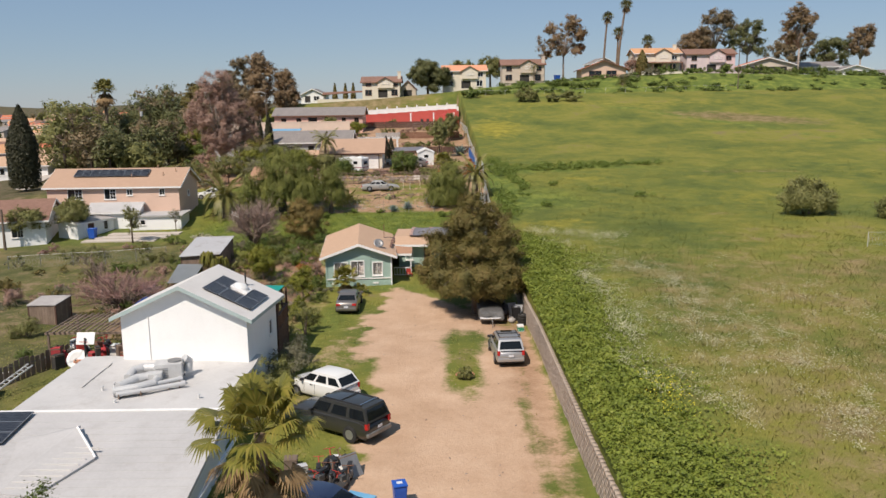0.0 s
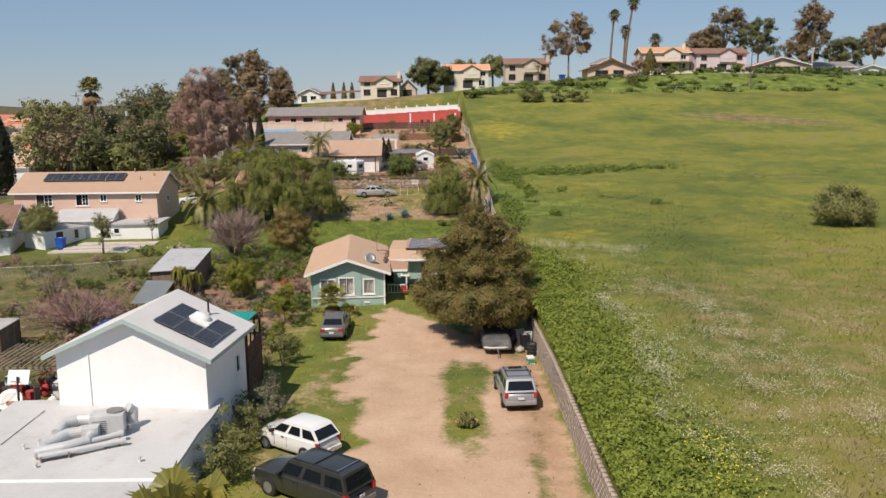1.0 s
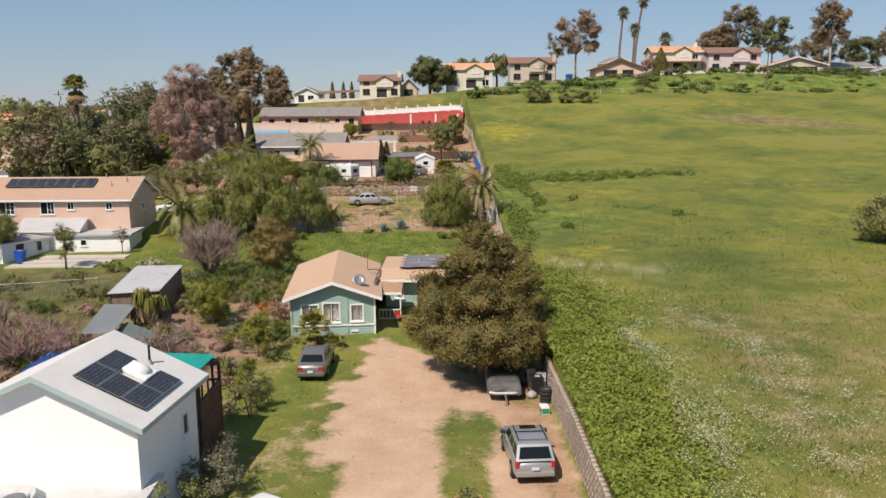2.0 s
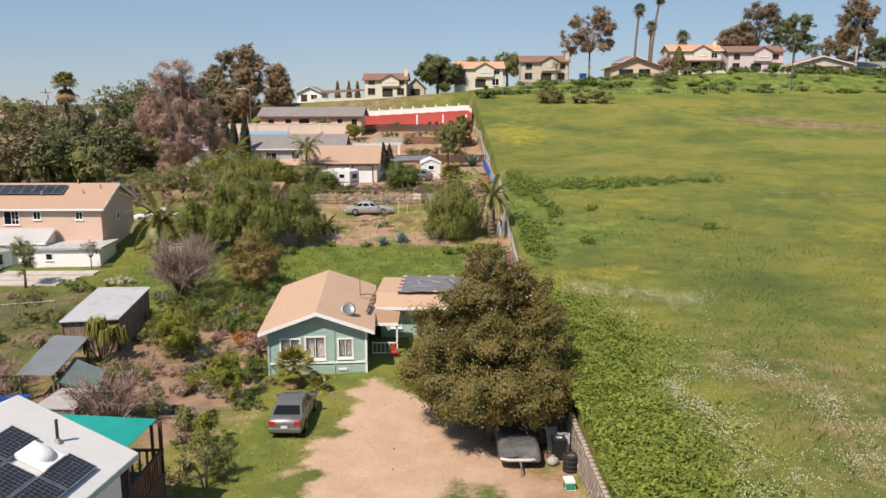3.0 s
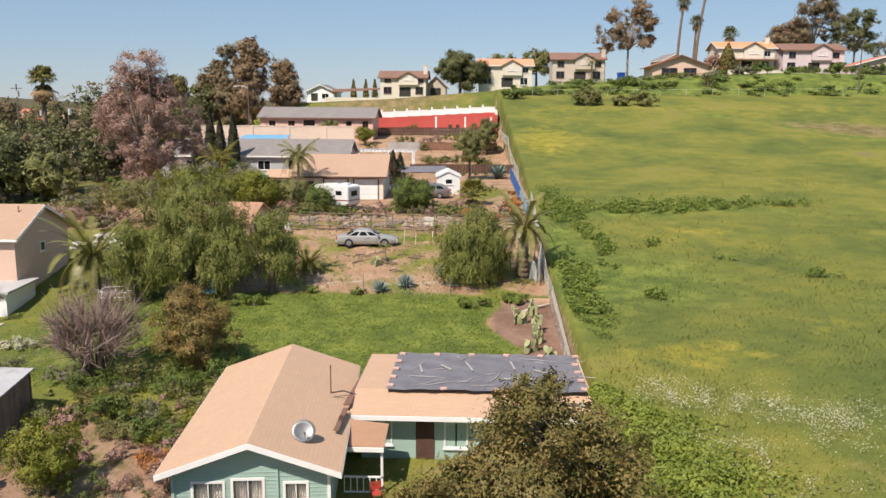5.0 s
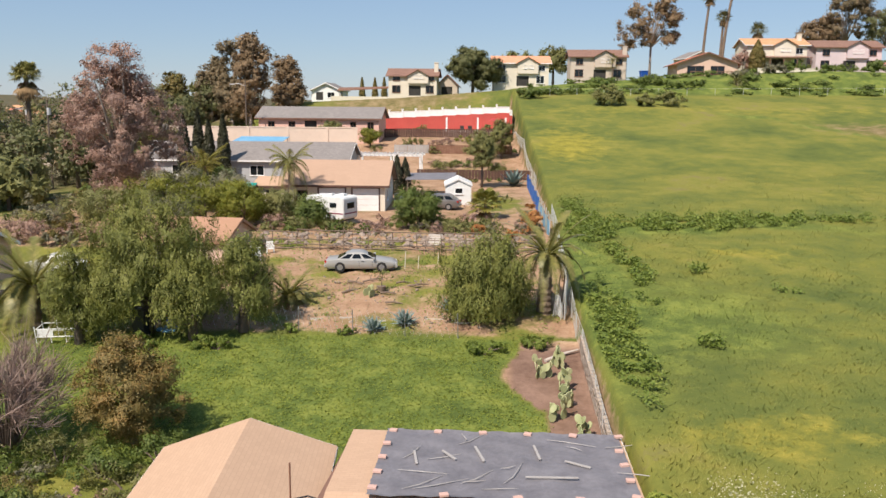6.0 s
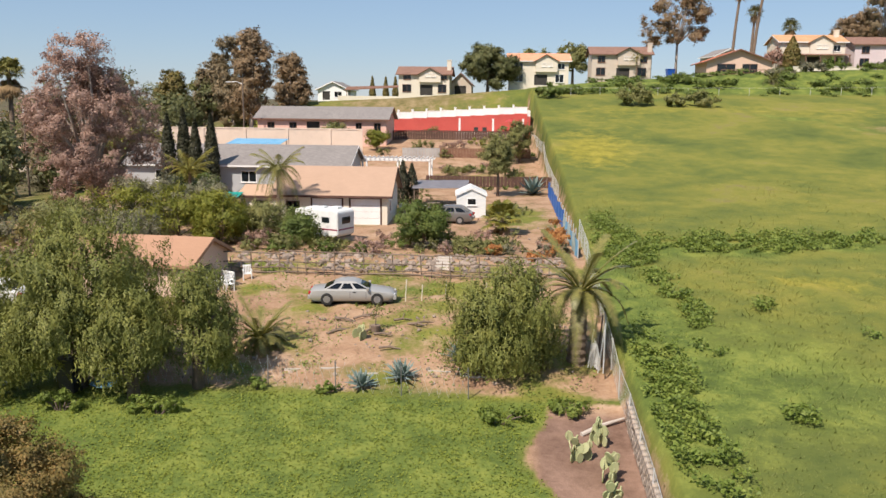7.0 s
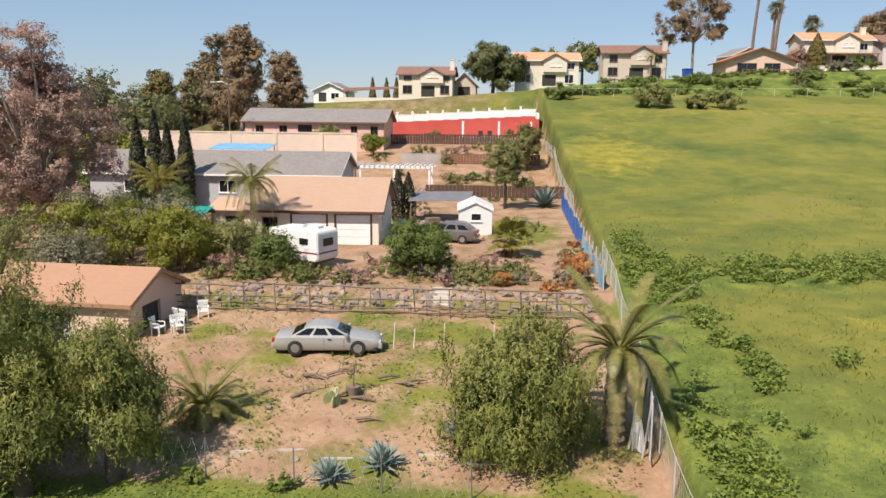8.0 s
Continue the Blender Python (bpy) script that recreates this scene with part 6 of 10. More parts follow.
# ---- plants ----
def leaf_tris(centres, size, rng, droop=0.0, flat=0.0, aspect=1.8, lie=None, loose=0.45, soft=0.5):
    """A small pointed leaf for each centre, lying about square to the directions in lie.

    Its shading normal leans towards that direction, as the many leaves of one spray do.
    """
    n = len(centres)
    a = rng.normal(size=(n, 3))
    a[:, 2] = a[:, 2] * (1 - flat) - droop * 2.0
    nn = lie + loose * rng.normal(size=(n, 3))
    nn /= np.linalg.norm(nn, axis=1)[:, None] + 1e-9
    a -= nn * (a * nn).sum(1)[:, None]
    a /= np.linalg.norm(a, axis=1)[:, None] + 1e-9
    b = np.cross(nn, a)
    b /= np.linalg.norm(b, axis=1)[:, None] + 1e-9
    s = size * rng.uniform(0.6, 1.4, (n, 1))
    v = np.stack([centres - a * s * aspect * 0.4 - b * s / 2, centres - a * s * aspect * 0.4 + b * s / 2, centres + a * s * aspect * 0.6], 1)
    f = np.arange(3 * n).reshape(n, 3)[:, (0, 2, 1)]
    g = np.cross(v[:, 2] - v[:, 0], v[:, 1] - v[:, 0])
    turned = (g * lie).sum(1) < 0
    f[turned] = f[turned][:, ::-1]
    g[turned] *= -1
    g /= np.linalg.norm(g, axis=1)[:, None] + 1e-12
    nv = soft * lie + (1 - soft) * g
    nv /= np.linalg.norm(nv, axis=1)[:, None] + 1e-9
    return v.reshape(-1, 3), f, np.repeat(nv, 3, axis=0)


def hanging(pts, lie, length, beads, rng):
    """Turns each point into a strand of leaves that hangs down from it."""
    n = len(pts)
    L = length * rng.uniform(0.35, 1.0, n)
    sway = rng.normal(size=(n, 2)) * 0.09
    out, d = [], []
    for k in range(beads):
        q = (k + rng.uniform(0, 0.9, n)) / beads
        p = pts.copy()
        p[:, :2] += sway * q[:, None] + rng.normal(size=(n, 2)) * 0.05
        p[:, 2] -= q * L
        out.append(p)
        d.append(lie * np.array((1, 1, 0.75)) + 0.12 * rng.normal(size=(n, 3)))
    d = np.concatenate(d)
    return np.concatenate(out), d / (np.linalg.norm(d, axis=1)[:, None] + 1e-9)


def clump_points(clumps, per, rng, shell=0.55, tuft=0.3, tall=0.85):
    """Points spread through balls (x, y, z, radius) in small tufts, thicker towards their outside."""
    out, lie = [], []
    for x, y, z, r in clumps:
        k = max(6, int(per * r * r * 1.5))
        m = max(3, int(9 * r / (0.4 + r) + 3))
        c = rng.normal(size=(m, 3))
        c /= np.linalg.norm(c, axis=1)[:, None]
        c *= (shell + (1 - shell) * rng.uniform(0, 1, (m, 1))) * r
        pick = rng.integers(0, m, k)
        q = c[pick] * rng.uniform(0.7, 1.05, (k, 1)) + rng.normal(size=(k, 3)) * tuft * r * rng.uniform(0.3, 1.0, (k, 1))
        out.append(np.array((x, y, z)) + q * np.array((1, 1, tall)))
        d = q / r + 0.24 * rng.normal(size=(m, 3))[pick] + 0.12 * rng.normal(size=(k, 3)) + np.array((0, 0, 0.2))
        lie.append(d)
    return np.concatenate(out), np.concatenate(lie)


def tuft_normals(pts, lie, middle):
    """How each leaf's tuft faces: out of its clump and out of the whole crown."""
    o = pts - np.asarray(middle, float)
    o /= np.linalg.norm(o, axis=1)[:, None] + 1e-9
    d = lie + 0.5 * o
    d /= np.linalg.norm(d, axis=1)[:, None] + 1e-9
    return d


def crown_clumps(rng, cx, cy, cz, rx, ry, rz, n, r0, r1, lower=-0.5, lobes=0.3):
    """Clumps over an uneven crown with a few lobes that stand out and hollows between them."""
    out = []
    axes_ = rng.normal(size=(7, 3))
    axes_ /= np.linalg.norm(axes_, axis=1)[:, None]
    for _ in range(n):
        d = rng.normal(size=3)
        d /= np.linalg.norm(d)
        if d[2] < lower:
            d[2] = -d[2]
        near = max(0.0, float((axes_ @ d).max()) - 0.45) / 0.55
        q = (rng.uniform(0.3, 0.95) ** 0.55) * (1 - lobes * 0.8 + lobes * 1.15 * near)
        out.append((cx + d[0] * rx * q, cy + d[1] * ry * q, cz + d[2] * rz * q, rng.uniform(r0, r1)))
    return out


def limbs(bm, rng, h, r, clumps, n=7, trunk_h=0.45, lean=(0, 0), apart=None):
    """A tapered trunk with limbs that reach into some of the clumps; apart collects each limb as a mesh of its own."""
    fork = Vector((lean[0], lean[1], h * trunk_h))
    tube(bm, ((0, 0, -0.4), (lean[0] * 0.2, lean[1] * 0.2, h * trunk_h * 0.5), tuple(fork)), (r * 1.25, r, r * 0.85), 9)
    picks = [clumps[i] for i in rng.choice(len(clumps), min(n, len(clumps)), replace=False)]
    for x, y, z, _ in picks:
        end = Vector((x, y, z))
        mid = fork.lerp(end, 0.5) + Vector((rng.uniform(-0.3, 0.3), rng.uniform(-0.3, 0.3), 0.12 * h * 0.5))
        limb = bm if apart is None else bmesh.new()
        tube(limb, (tuple(fork - Vector((0, 0, 0.2))), tuple(mid), tuple(end)), (r * 0.6, r * 0.35, r * 0.1), 6)
        if apart is not None:
            apart.append(limb)
    return bm


def tree(name, label, x, y, h, crown, leaf_m, seed, size=0.2, per=70, n=28, clump=(0.7, 1.3), trunk=0.2, bark="bark", base=0.35, squash=1.0, droop=0.0, lower=-0.5, lean=(0, 0), trunk_h=0.45, limbs_n=8, category="tree", group="", cone=0.0, off=(0, 0), aspect=1.8, z0=None, tall=0.85, lobes=0.3, shell=0.55, strand=0.0, fine_=None, soft=0.5, dome=0.0):
    """A tree of height h; crown is its radius, base the share of its height below the crown; dome flattens its underside."""
    rng = np.random.default_rng(seed)
    ob = thing(name, pose(x, y, gz(x, y) if z0 is None else z0, 0, 0, 0), label, category, group)
    rz = h * (1 - base) / 2 * (1 + dome)
    cz = h - rz
    rx, ry = (crown if isinstance(crown, tuple) else (crown, crown * squash))
    clumps = crown_clumps(rng, off[0], off[1], cz, rx - clump[0] * 0.7, ry - clump[0] * 0.7, rz - clump[0] * 0.6, n, *clump, lower, lobes)
    if dome:
        clumps = [(a, b, c if c > cz else cz - (cz - c) * (1 - dome) / (1 + dome), r) for a, b, c, r in clumps]
    if cone:
        clumps = [(off[0] + (a - off[0]) * (1 - cone * max(0, (c - cz + rz) / (2 * rz))), off[1] + (b - off[1]) * (1 - cone * max(0, (c - cz + rz) / (2 * rz))), c, r * (1 - 0.6 * cone * max(0, (c - cz + rz) / (2 * rz)))) for a, b, c, r in clumps]
    apart = [] if name in ("eucalyptus", "shade_tree", "pepper_tree", "rusty_tree") else None
    tk = part("trunk", limbs(bmesh.new(), rng, h, trunk, clumps, limbs_n, trunk_h, lean, apart), M[bark], ob, smooth=True)
    for limb in apart or ():
        part("limb", limb, M[bark], tk, smooth=True)
    fine_ = fine_ or (0.42 if y < 75 else 0.45 if y < 130 else 0.5)
    beads = 7 if strand else 1
    pts, lie = clump_points(clumps, per / fine_ ** 1.9 / beads, rng, shell, tall=tall)
    d = tuft_normals(pts, lie, (off[0], off[1], cz - 0.3 * rz))
    if strand:
        pts, d = hanging(pts, d, strand, beads, rng)
        keep = pts[:, 2] > 0.25
        pts, d = pts[keep], d[keep]
    v, f, nv = leaf_tris(pts, size * fine_, rng, droop, aspect=aspect, lie=d, soft=soft)
    np_part("crown", v, f, M[leaf_m], ob, normals=nv)
    return ob


def shrub(name, label, x, y, r, h, leaf_m, seed, size=0.14, per=90, n=12, category="shrub", group="", stems=True, droop=0.0, z0=None):
    rng = np.random.default_rng(seed)
    ob = thing(name, pose(x, y, gz(x, y) if z0 is None else z0), label, category, group)
    rx, ry = r if isinstance(r, tuple) else (r, r)
    lo = min(rx, ry, h)
    clumps = []
    for _ in range(n):
        a, q = rng.uniform(0, math.tau), rng.uniform(0, 1) ** 0.5
        rr = lo * rng.uniform(0.28, 0.48)
        clumps.append((math.cos(a) * q * (rx - rr * 0.6), math.sin(a) * q * (ry - rr * 0.6), rr * 0.7 + (h - 1.5 * rr) * rng.uniform(0, 1) * (1 - 0.6 * q * q), rr))
    if stems:
        bm = bmesh.new()
        for k in range(6):
            c = clumps[k % len(clumps)]
            tube(bm, ((c[0] * 0.1, c[1] * 0.1, -0.2), (c[0] * 0.5, c[1] * 0.5, c[2] * 0.6), c[:3]), (0.05, 0.035, 0.012), 5)
        part("stem", bm, M["bark"], ob)
    fine_ = 0.46 if y < 130 else 0.55
    pts, lie = clump_points(clumps, per / max(lo, 0.4) / fine_ ** 1.8, rng, 0.35)
    d = tuft_normals(pts, lie, (0, 0, 0.2 * h))
    v, f, nv = leaf_tris(pts, size * fine_, rng, droop, lie=d)
    np_part("foliage", v, f, M[leaf_m], ob, normals=nv)
    return ob


def bare_tree(name, label, x, y, h, r, twig_m, seed, n=46, per=26, category="tree", size=0.03, trunk=0.1):
    """A leafless tree or thicket: limbs, then many thin twigs."""
    rng = np.random.default_rng(seed)
    ob = thing(name, pose(x, y, gz(x, y)), label, category)
    bm = bmesh.new()
    tips = []
    for _ in range(n):
        a, q = rng.uniform(0, math.tau), rng.uniform(0.1, 1) ** 0.6
        end = Vector((math.cos(a) * q * r, math.sin(a) * q * r, h * rng.uniform(0.45, 1.0) * (1.08 - 0.4 * q * q)))
        mid = end * 0.5 + Vector((rng.uniform(-0.2, 0.2), rng.uniform(-0.2, 0.2), 0.1 * h))
        tube(bm, ((0.1 * math.cos(a), 0.1 * math.sin(a), -0.3), tuple(mid), tuple(end)), (trunk * rng.uniform(0.3, 0.7), trunk * 0.2, 0.006), 5)
        tips += [(mid, end)]
    part("branchwork", bm, M["bark"], ob)
    base, dirs = [], []
    for mid, end in tips:
        for _ in range(per):
            q = rng.uniform(0.1, 1.05)
            base.append(mid.lerp(end, q))
            dirs.append((end - mid).normalized() * 0.6 + Vector(rng.normal(size=3)) * 0.55 + Vector((0, 0, 0.25)))
    base, dirs = np.array(base), np.array(dirs)
    side = np.cross(dirs, rng.normal(size=dirs.shape))
    side /= np.linalg.norm(side, axis=1)[:, None] + 1e-9
    L = rng.uniform(0.25, 0.8, (len(base), 1)) * max(0.5, min(1.3, h / 4))
    tip = base + dirs * L
    v = np.stack([base - side * size / 2, base + side * size / 2, tip + side * size / 5, tip - side * size / 5], 1).reshape(-1, 3)
    np_part("twig_mass", v, np.arange(len(v)).reshape(-1, 4), M[twig_m], ob)
    return ob


def frond(rng, length, az, rise, droop, leaflets, width, stiff=1.0, start=0.12):
    """A feather leaf from the origin: rachis points, and leaflet quads."""
    out = Vector((math.cos(az), math.sin(az), 0))
    side = Vector((-math.sin(az), math.cos(az), 0))
    pts = []
    for k in range(13):
        q = k / 12
        pts.append(out * (length * q * (1 - 0.22 * droop * q * q)) + Vector((0, 0, length * (rise * q - droop * q * q))))
    verts = []
    for k in range(leaflets):
        q = start + (1 - start) * k / leaflets
        i = min(int(q * 12), 11)
        p = pts[i].lerp(pts[i + 1], q * 12 - i)
        along = (pts[i + 1] - pts[i]).normalized()
        ll = length * width * (math.sin(math.pi * (0.12 + 0.83 * q)) ** 0.6) * rng.uniform(0.85, 1.1)
        for s in (1, -1):
            d = (side * s + along * 0.75 + Vector((0, 0, 0.3 - 0.75 * (1 - stiff) - 0.25 * q))).normalized()
            w = along * (0.03 + 0.013 * length)
            tip = p + d * ll + Vector((0, 0, -0.25 * ll * (1.3 - stiff)))
            verts += [p - w * 0.5, p + w * 0.5, tip + w * 0.12, tip - w * 0.12]
    return pts, verts


def feather_palm(name, label, x, y, trunk_h, length, seed, n=46, leaf="palm_dark", leaflets=34, width=0.2, r=0.3, dead=0, lean=(0, 0), droop=(0.35, 1.1), group="", z0=None, bark="palm_bark", up=1.25, stiff=1.0):
    rng = np.random.default_rng(seed)
    ob = thing(name, pose(x, y, gz(x, y) if z0 is None else z0), label, "palm tree", group)
    bm = bmesh.new()
    m = max(8, int(trunk_h / 0.16))
    pts, rad = [], []
    for k in range(m + 1):
        q = k / m
        pts.append((lean[0] * q * q, lean[1] * q * q, -0.4 + (trunk_h + 0.4) * q))
        rad.append(r * (1.15 - 0.3 * q + 0.25 * (q > 0.85)) * (1.08 if k % 2 else 0.94))
    tube(bm, pts, rad, 11)
    part("trunk", bm, M[bark], ob)
    head = Vector((lean[0], lean[1], trunk_h))
    stems, leaves, dry = bmesh.new(), [], []
    for k in range(n + dead):
        az = k * 2.39996 + rng.uniform(-0.2, 0.2)
        q = k / max(1, n - 1)
        if k < n:
            rise = up * (1 - q) + 0.05 * q
            dr = droop[0] + (droop[1] - droop[0]) * q
            p, v = frond(rng, length * rng.uniform(0.85, 1.1), az, rise, dr, leaflets, width, stiff)
            leaves += [head + a for a in v]
        else:
            p, v = frond(rng, length * rng.uniform(0.6, 0.9), az, -0.35, 1.1, leaflets // 2, width, 0.4)
            dry += [head + a - Vector((0, 0, 0.25)) for a in v]
        tube(stems, [tuple(head + a) for a in p[::3]], (0.045, 0.035, 0.022, 0.012, 0.006)[: len(p[::3])], 5, cap=False)
    part("rachis_frame", stems, M["palm_leaf"], ob)
    for nm, vs, mt, cnt in (("frond", leaves, leaf, n), ("dead_frond", dry, "palm_dead", dead)):
        if vs and y < 110:
            for chunk in np.split(np.array(vs), cnt):
                np_part(nm, chunk, np.arange(len(chunk)).reshape(-1, 4), M[mt], ob)
        elif vs:
            np_part(nm + "_crown", np.array(vs), np.arange(len(vs)).reshape(-1, 4), M[mt], ob)
    return ob


def fan_palm(name, label, x, y, trunk_h, leaf_r, seed, n=34, dead=18, r=0.22, leaf="palm_leaf", blades=20, petiole=0.9, lean=(0, 0), group="", z0=None, slim=0.075, skirt=0.0):
    rng = np.random.default_rng(seed)
    ob = thing(name, pose(x, y, gz(x, y) if z0 is None else z0), label, "palm tree", group)
    bm = bmesh.new()
    m = max(6, int(trunk_h / 0.3))
    tube(bm, [(lean[0] * (k / m) ** 2, lean[1] * (k / m) ** 2, -0.4 + (trunk_h + 0.4) * k / m) for k in range(m + 1)], [r * (1.2 - 0.35 * k / m) * (1.05 if k % 2 else 0.96) for k in range(m + 1)], 10)
    part("trunk", bm, M["palm_bark"], ob)
    head = Vector((lean[0], lean[1], trunk_h))
    stems, green_v, dry = bmesh.new(), [], []
    for k in range(n + dead):
        az = k * 2.39996 + rng.uniform(-0.25, 0.25)
        q = k / max(1, n - 1)
        el = 1.35 - (1.45 if skirt else 1.75) * q + rng.uniform(-0.18, 0.18) * (skirt > 0) if k < n else rng.uniform(-1.35, -0.3 if skirt else -0.7)
        drop_ = Vector((0, 0, 0.35 + skirt * rng.uniform(0, 1))) if k >= n else Vector()
        out = Vector((math.cos(az) * math.cos(el), math.sin(az) * math.cos(el), math.sin(el)))
        pl = petiole * rng.uniform(0.6 if skirt else 0.75, 1.15) * (0.75 if k >= n and not skirt else 1)
        hub = head + out * pl + Vector((0, 0, -0.08 * pl)) - drop_
        tube(stems, (tuple(head - drop_), tuple(hub)), (0.03, 0.015), 4, cap=False)
        side = Vector((-math.sin(az), math.cos(az), 0))
        nrm = side.cross(out).normalized()
        R = leaf_r * rng.uniform(0.8, 1.1)
        for j in range(blades):
            a = -2.0 + 4.0 * j / (blades - 1)
            d = (out * math.cos(a) + side * math.sin(a)).normalized()
            fold = nrm * (0.10 * abs(math.sin(a)))
            ll = R * (0.72 + 0.28 * math.cos(a * 0.7))
            w = (out * -math.sin(a) + side * math.cos(a)) * ll * slim
            mid = hub + (d + fold) * ll * 0.62
            tip = hub + (d + fold) * ll + Vector((0, 0, -ll * rng.uniform(0.14, 0.4 + 0.25 * (skirt > 0))))
            target = green_v if k < n else dry
            target += [hub, mid - w, tip, mid + w]
    part("petiole_crown", stems, M["palm_leaf"], ob)
    for nm, vs, mt, cnt in (("fan_leaf", green_v, leaf, n), ("dead_leaf", dry, "palm_dead", dead)):
        if vs and y < 110:
            for chunk in np.split(np.array(vs), cnt):
                np_part(nm, chunk, np.arange(len(chunk)).reshape(-1, 4), M[mt], ob)
        elif vs:
            np_part(nm + "_crown", np.array(vs), np.arange(len(vs)).reshape(-1, 4), M[mt], ob)
    return ob


def cypress(name, label, x, y, h, r, seed, per=60, group="", leaf="leaf_olive", size=0.16, z0=None):
    rng = np.random.default_rng(seed)
    ob = thing(name, pose(x, y, gz(x, y) if z0 is None else z0), label, "cypress", group)
    part("trunk", tubes((((0, 0, -0.3), (0, 0, h * 0.5)), (0.14, 0.06))), M["bark"], ob)
    k = int(per * h * r * 12)
    size *= 0.75
    q = rng.uniform(0.02, 1, k) ** 0.8
    prof = r * np.minimum(1, (1 - q) * 2.2) ** 0.75 * np.minimum(1, q * 9 + 0.4)
    a = rng.uniform(0, math.tau, k)
    rr = prof * rng.uniform(0.6, 1.1, k)
    pts = np.stack([rr * np.cos(a), rr * np.sin(a), q * h], -1)
    d = tuft_normals(pts, np.stack([np.cos(a), np.sin(a), 0.3 + 0 * a], -1) + 0.5 * rng.normal(size=(k, 3)), (0, 0, 0.4 * h))
    v, f, nv = leaf_tris(pts, size, rng, -0.8, lie=d)
    np_part("foliage", v, f, M[leaf], ob, normals=nv)
    return ob


def agave(name, label, x, y, r, seed, n=30, group="", z0=None):
    rng = np.random.default_rng(seed)
    ob = thing(name, pose(x, y, gz(x, y) if z0 is None else z0), label, "agave", group)
    for k in range(n):
        az, q = k * 2.39996, k / (n - 1)
        el = 1.35 - 1.1 * q
        L = r * rng.uniform(0.85, 1.1)
        out = Vector((math.cos(az) * math.cos(el), math.sin(az) * math.cos(el), math.sin(el)))
        side = Vector((-math.sin(az), math.cos(az), 0))
        nr = side.cross(out)
        bm = bmesh.new()
        rows = []
        for s, w, t in ((0, 0.07, 0.03), (0.35, 0.1, 0.028), (0.75, 0.06, 0.02), (1.0, 0.004, 0.004)):
            c = out * L * s + Vector((0, 0, 0.1 - 0.12 * L * s * s))
            rows.append([bm.verts.new(c + side * w * r + nr * t), bm.verts.new(c - nr * t), bm.verts.new(c - side * w * r + nr * t)])
        for a, b in zip(rows, rows[1:]):
            for j in range(3):
                bm.faces.new((a[j], a[(j + 1) % 3], b[(j + 1) % 3], b[j]))
        part("leaf", bm, M["agave"], ob)
    return ob


def prickly_pear(name, label, x, y, h, seed, n=22, group="", r=0.7):
    rng = np.random.default_rng(seed)
    ob = thing(name, pose(x, y, gz(x, y)), label, "cactus", group)
    pads = [(Vector((rng.uniform(-r, r) * 0.5, rng.uniform(-r, r) * 0.5, 0.0)), Vector((0, 0, 1))) for _ in range(4)]
    made = 0
    i = 0
    while made < n and i < len(pads):
        p, d = pads[i]
        i += 1
        s = rng.uniform(0.16, 0.24) * (1.15 if made < 5 else 1)
        bm = bmesh.new()
        up = d.normalized()
        side = up.cross(Vector((rng.normal(), rng.normal(), 0.1))).normalized()
        th = up.cross(side)
        front = [bm.verts.new(p + up * s * (1 + math.sin(a)) + side * s * 0.72 * math.cos(a) + th * 0.02) for a in [math.tau * k / 10 for k in range(10)]]
        back = [bm.verts.new(v.co - th * 0.045) for v in front]
        bm.faces.new(front)
        bm.faces.new(back[::-1])
        for k in range(10):
            bm.faces.new((front[(k + 1) % 10], front[k], back[k], back[(k + 1) % 10]))
        bmesh.ops.recalc_face_normals(bm, faces=bm.faces[:])
        part("pad", bm, M["cactus"], ob)
        made += 1
        if p.z < h:
            for _ in range(2):
                nd = (up + side * rng.uniform(-0.9, 0.9) + Vector((rng.uniform(-0.3, 0.3), rng.uniform(-0.3, 0.3), 0.2))).normalized()
                pads.append((p + up * s * 1.85 + side * s * rng.uniform(-0.4, 0.4), nd))
    return ob


def lumps_one(v):
    return 0.5 + 0.5 * math.sin(v) * math.sin(1.7 * v + 0.6)


# -- trees of the drive and the gardens --
tree("shade_tree", "broad dark olive and brown tree over the drive", 2.5, 62.9, 10.2, (6.0, 6.0), "leaf_dark", 11, 0.2, 125, 220, (0.7, 1.4), 0.32, base=0.13, cone=0.48, dome=0.5, lower=-0.9, trunk_h=0.3, limbs_n=18, category="tree", off=(0.05, 0.1), fine_=0.3, lobes=0.3)
for x, y, h, r, n_, sd, base_, lab in (
    (-18.9, 98.9, 8.9, (4.0, 3.6), 110, 12, 0.1, "spreading pepper tree with drooping green foliage"),
    (-15.8, 97.7, 6.2, (2.6, 2.0), 46, 1302, 0.16, "drooping pepper tree between two taller ones"),
    (-22.3, 97.6, 6.0, (2.1, 1.8), 36, 1300, 0.12, "drooping pepper tree at the lawn's edge"),
    (-13.3, 98.9, 5.8, (2.1, 2.0), 38, 1301, 0.24, "low drooping pepper tree over the bank"),
    (0.2, 101.2, 5.5, (2.9, 2.4), 80, 13, 0.04, "rounded pepper tree beside the fence"),
):
    tree("pepper_tree", lab, x, y, h, r, "leaf_pepper", sd, 0.1, 200, int(n_ * 0.68), (0.75, 1.35), 0.1 + 0.026 * h, base=base_, droop=0.8, lower=-0.8, trunk_h=0.3, limbs_n=14, aspect=2.6, tall=1.0, lobes=0.5, shell=0.7, strand=0.75, fine_=0.58, dome=0.3)
tree("citrus_tree", "small rounded citrus tree in the side garden", -16.3, 74.0, 3.3, 1.7, "leaf_lemon", 14, 0.13, 210, 34, (0.4, 0.75), 0.1, base=0.05, lower=-0.95, trunk_h=0.25)
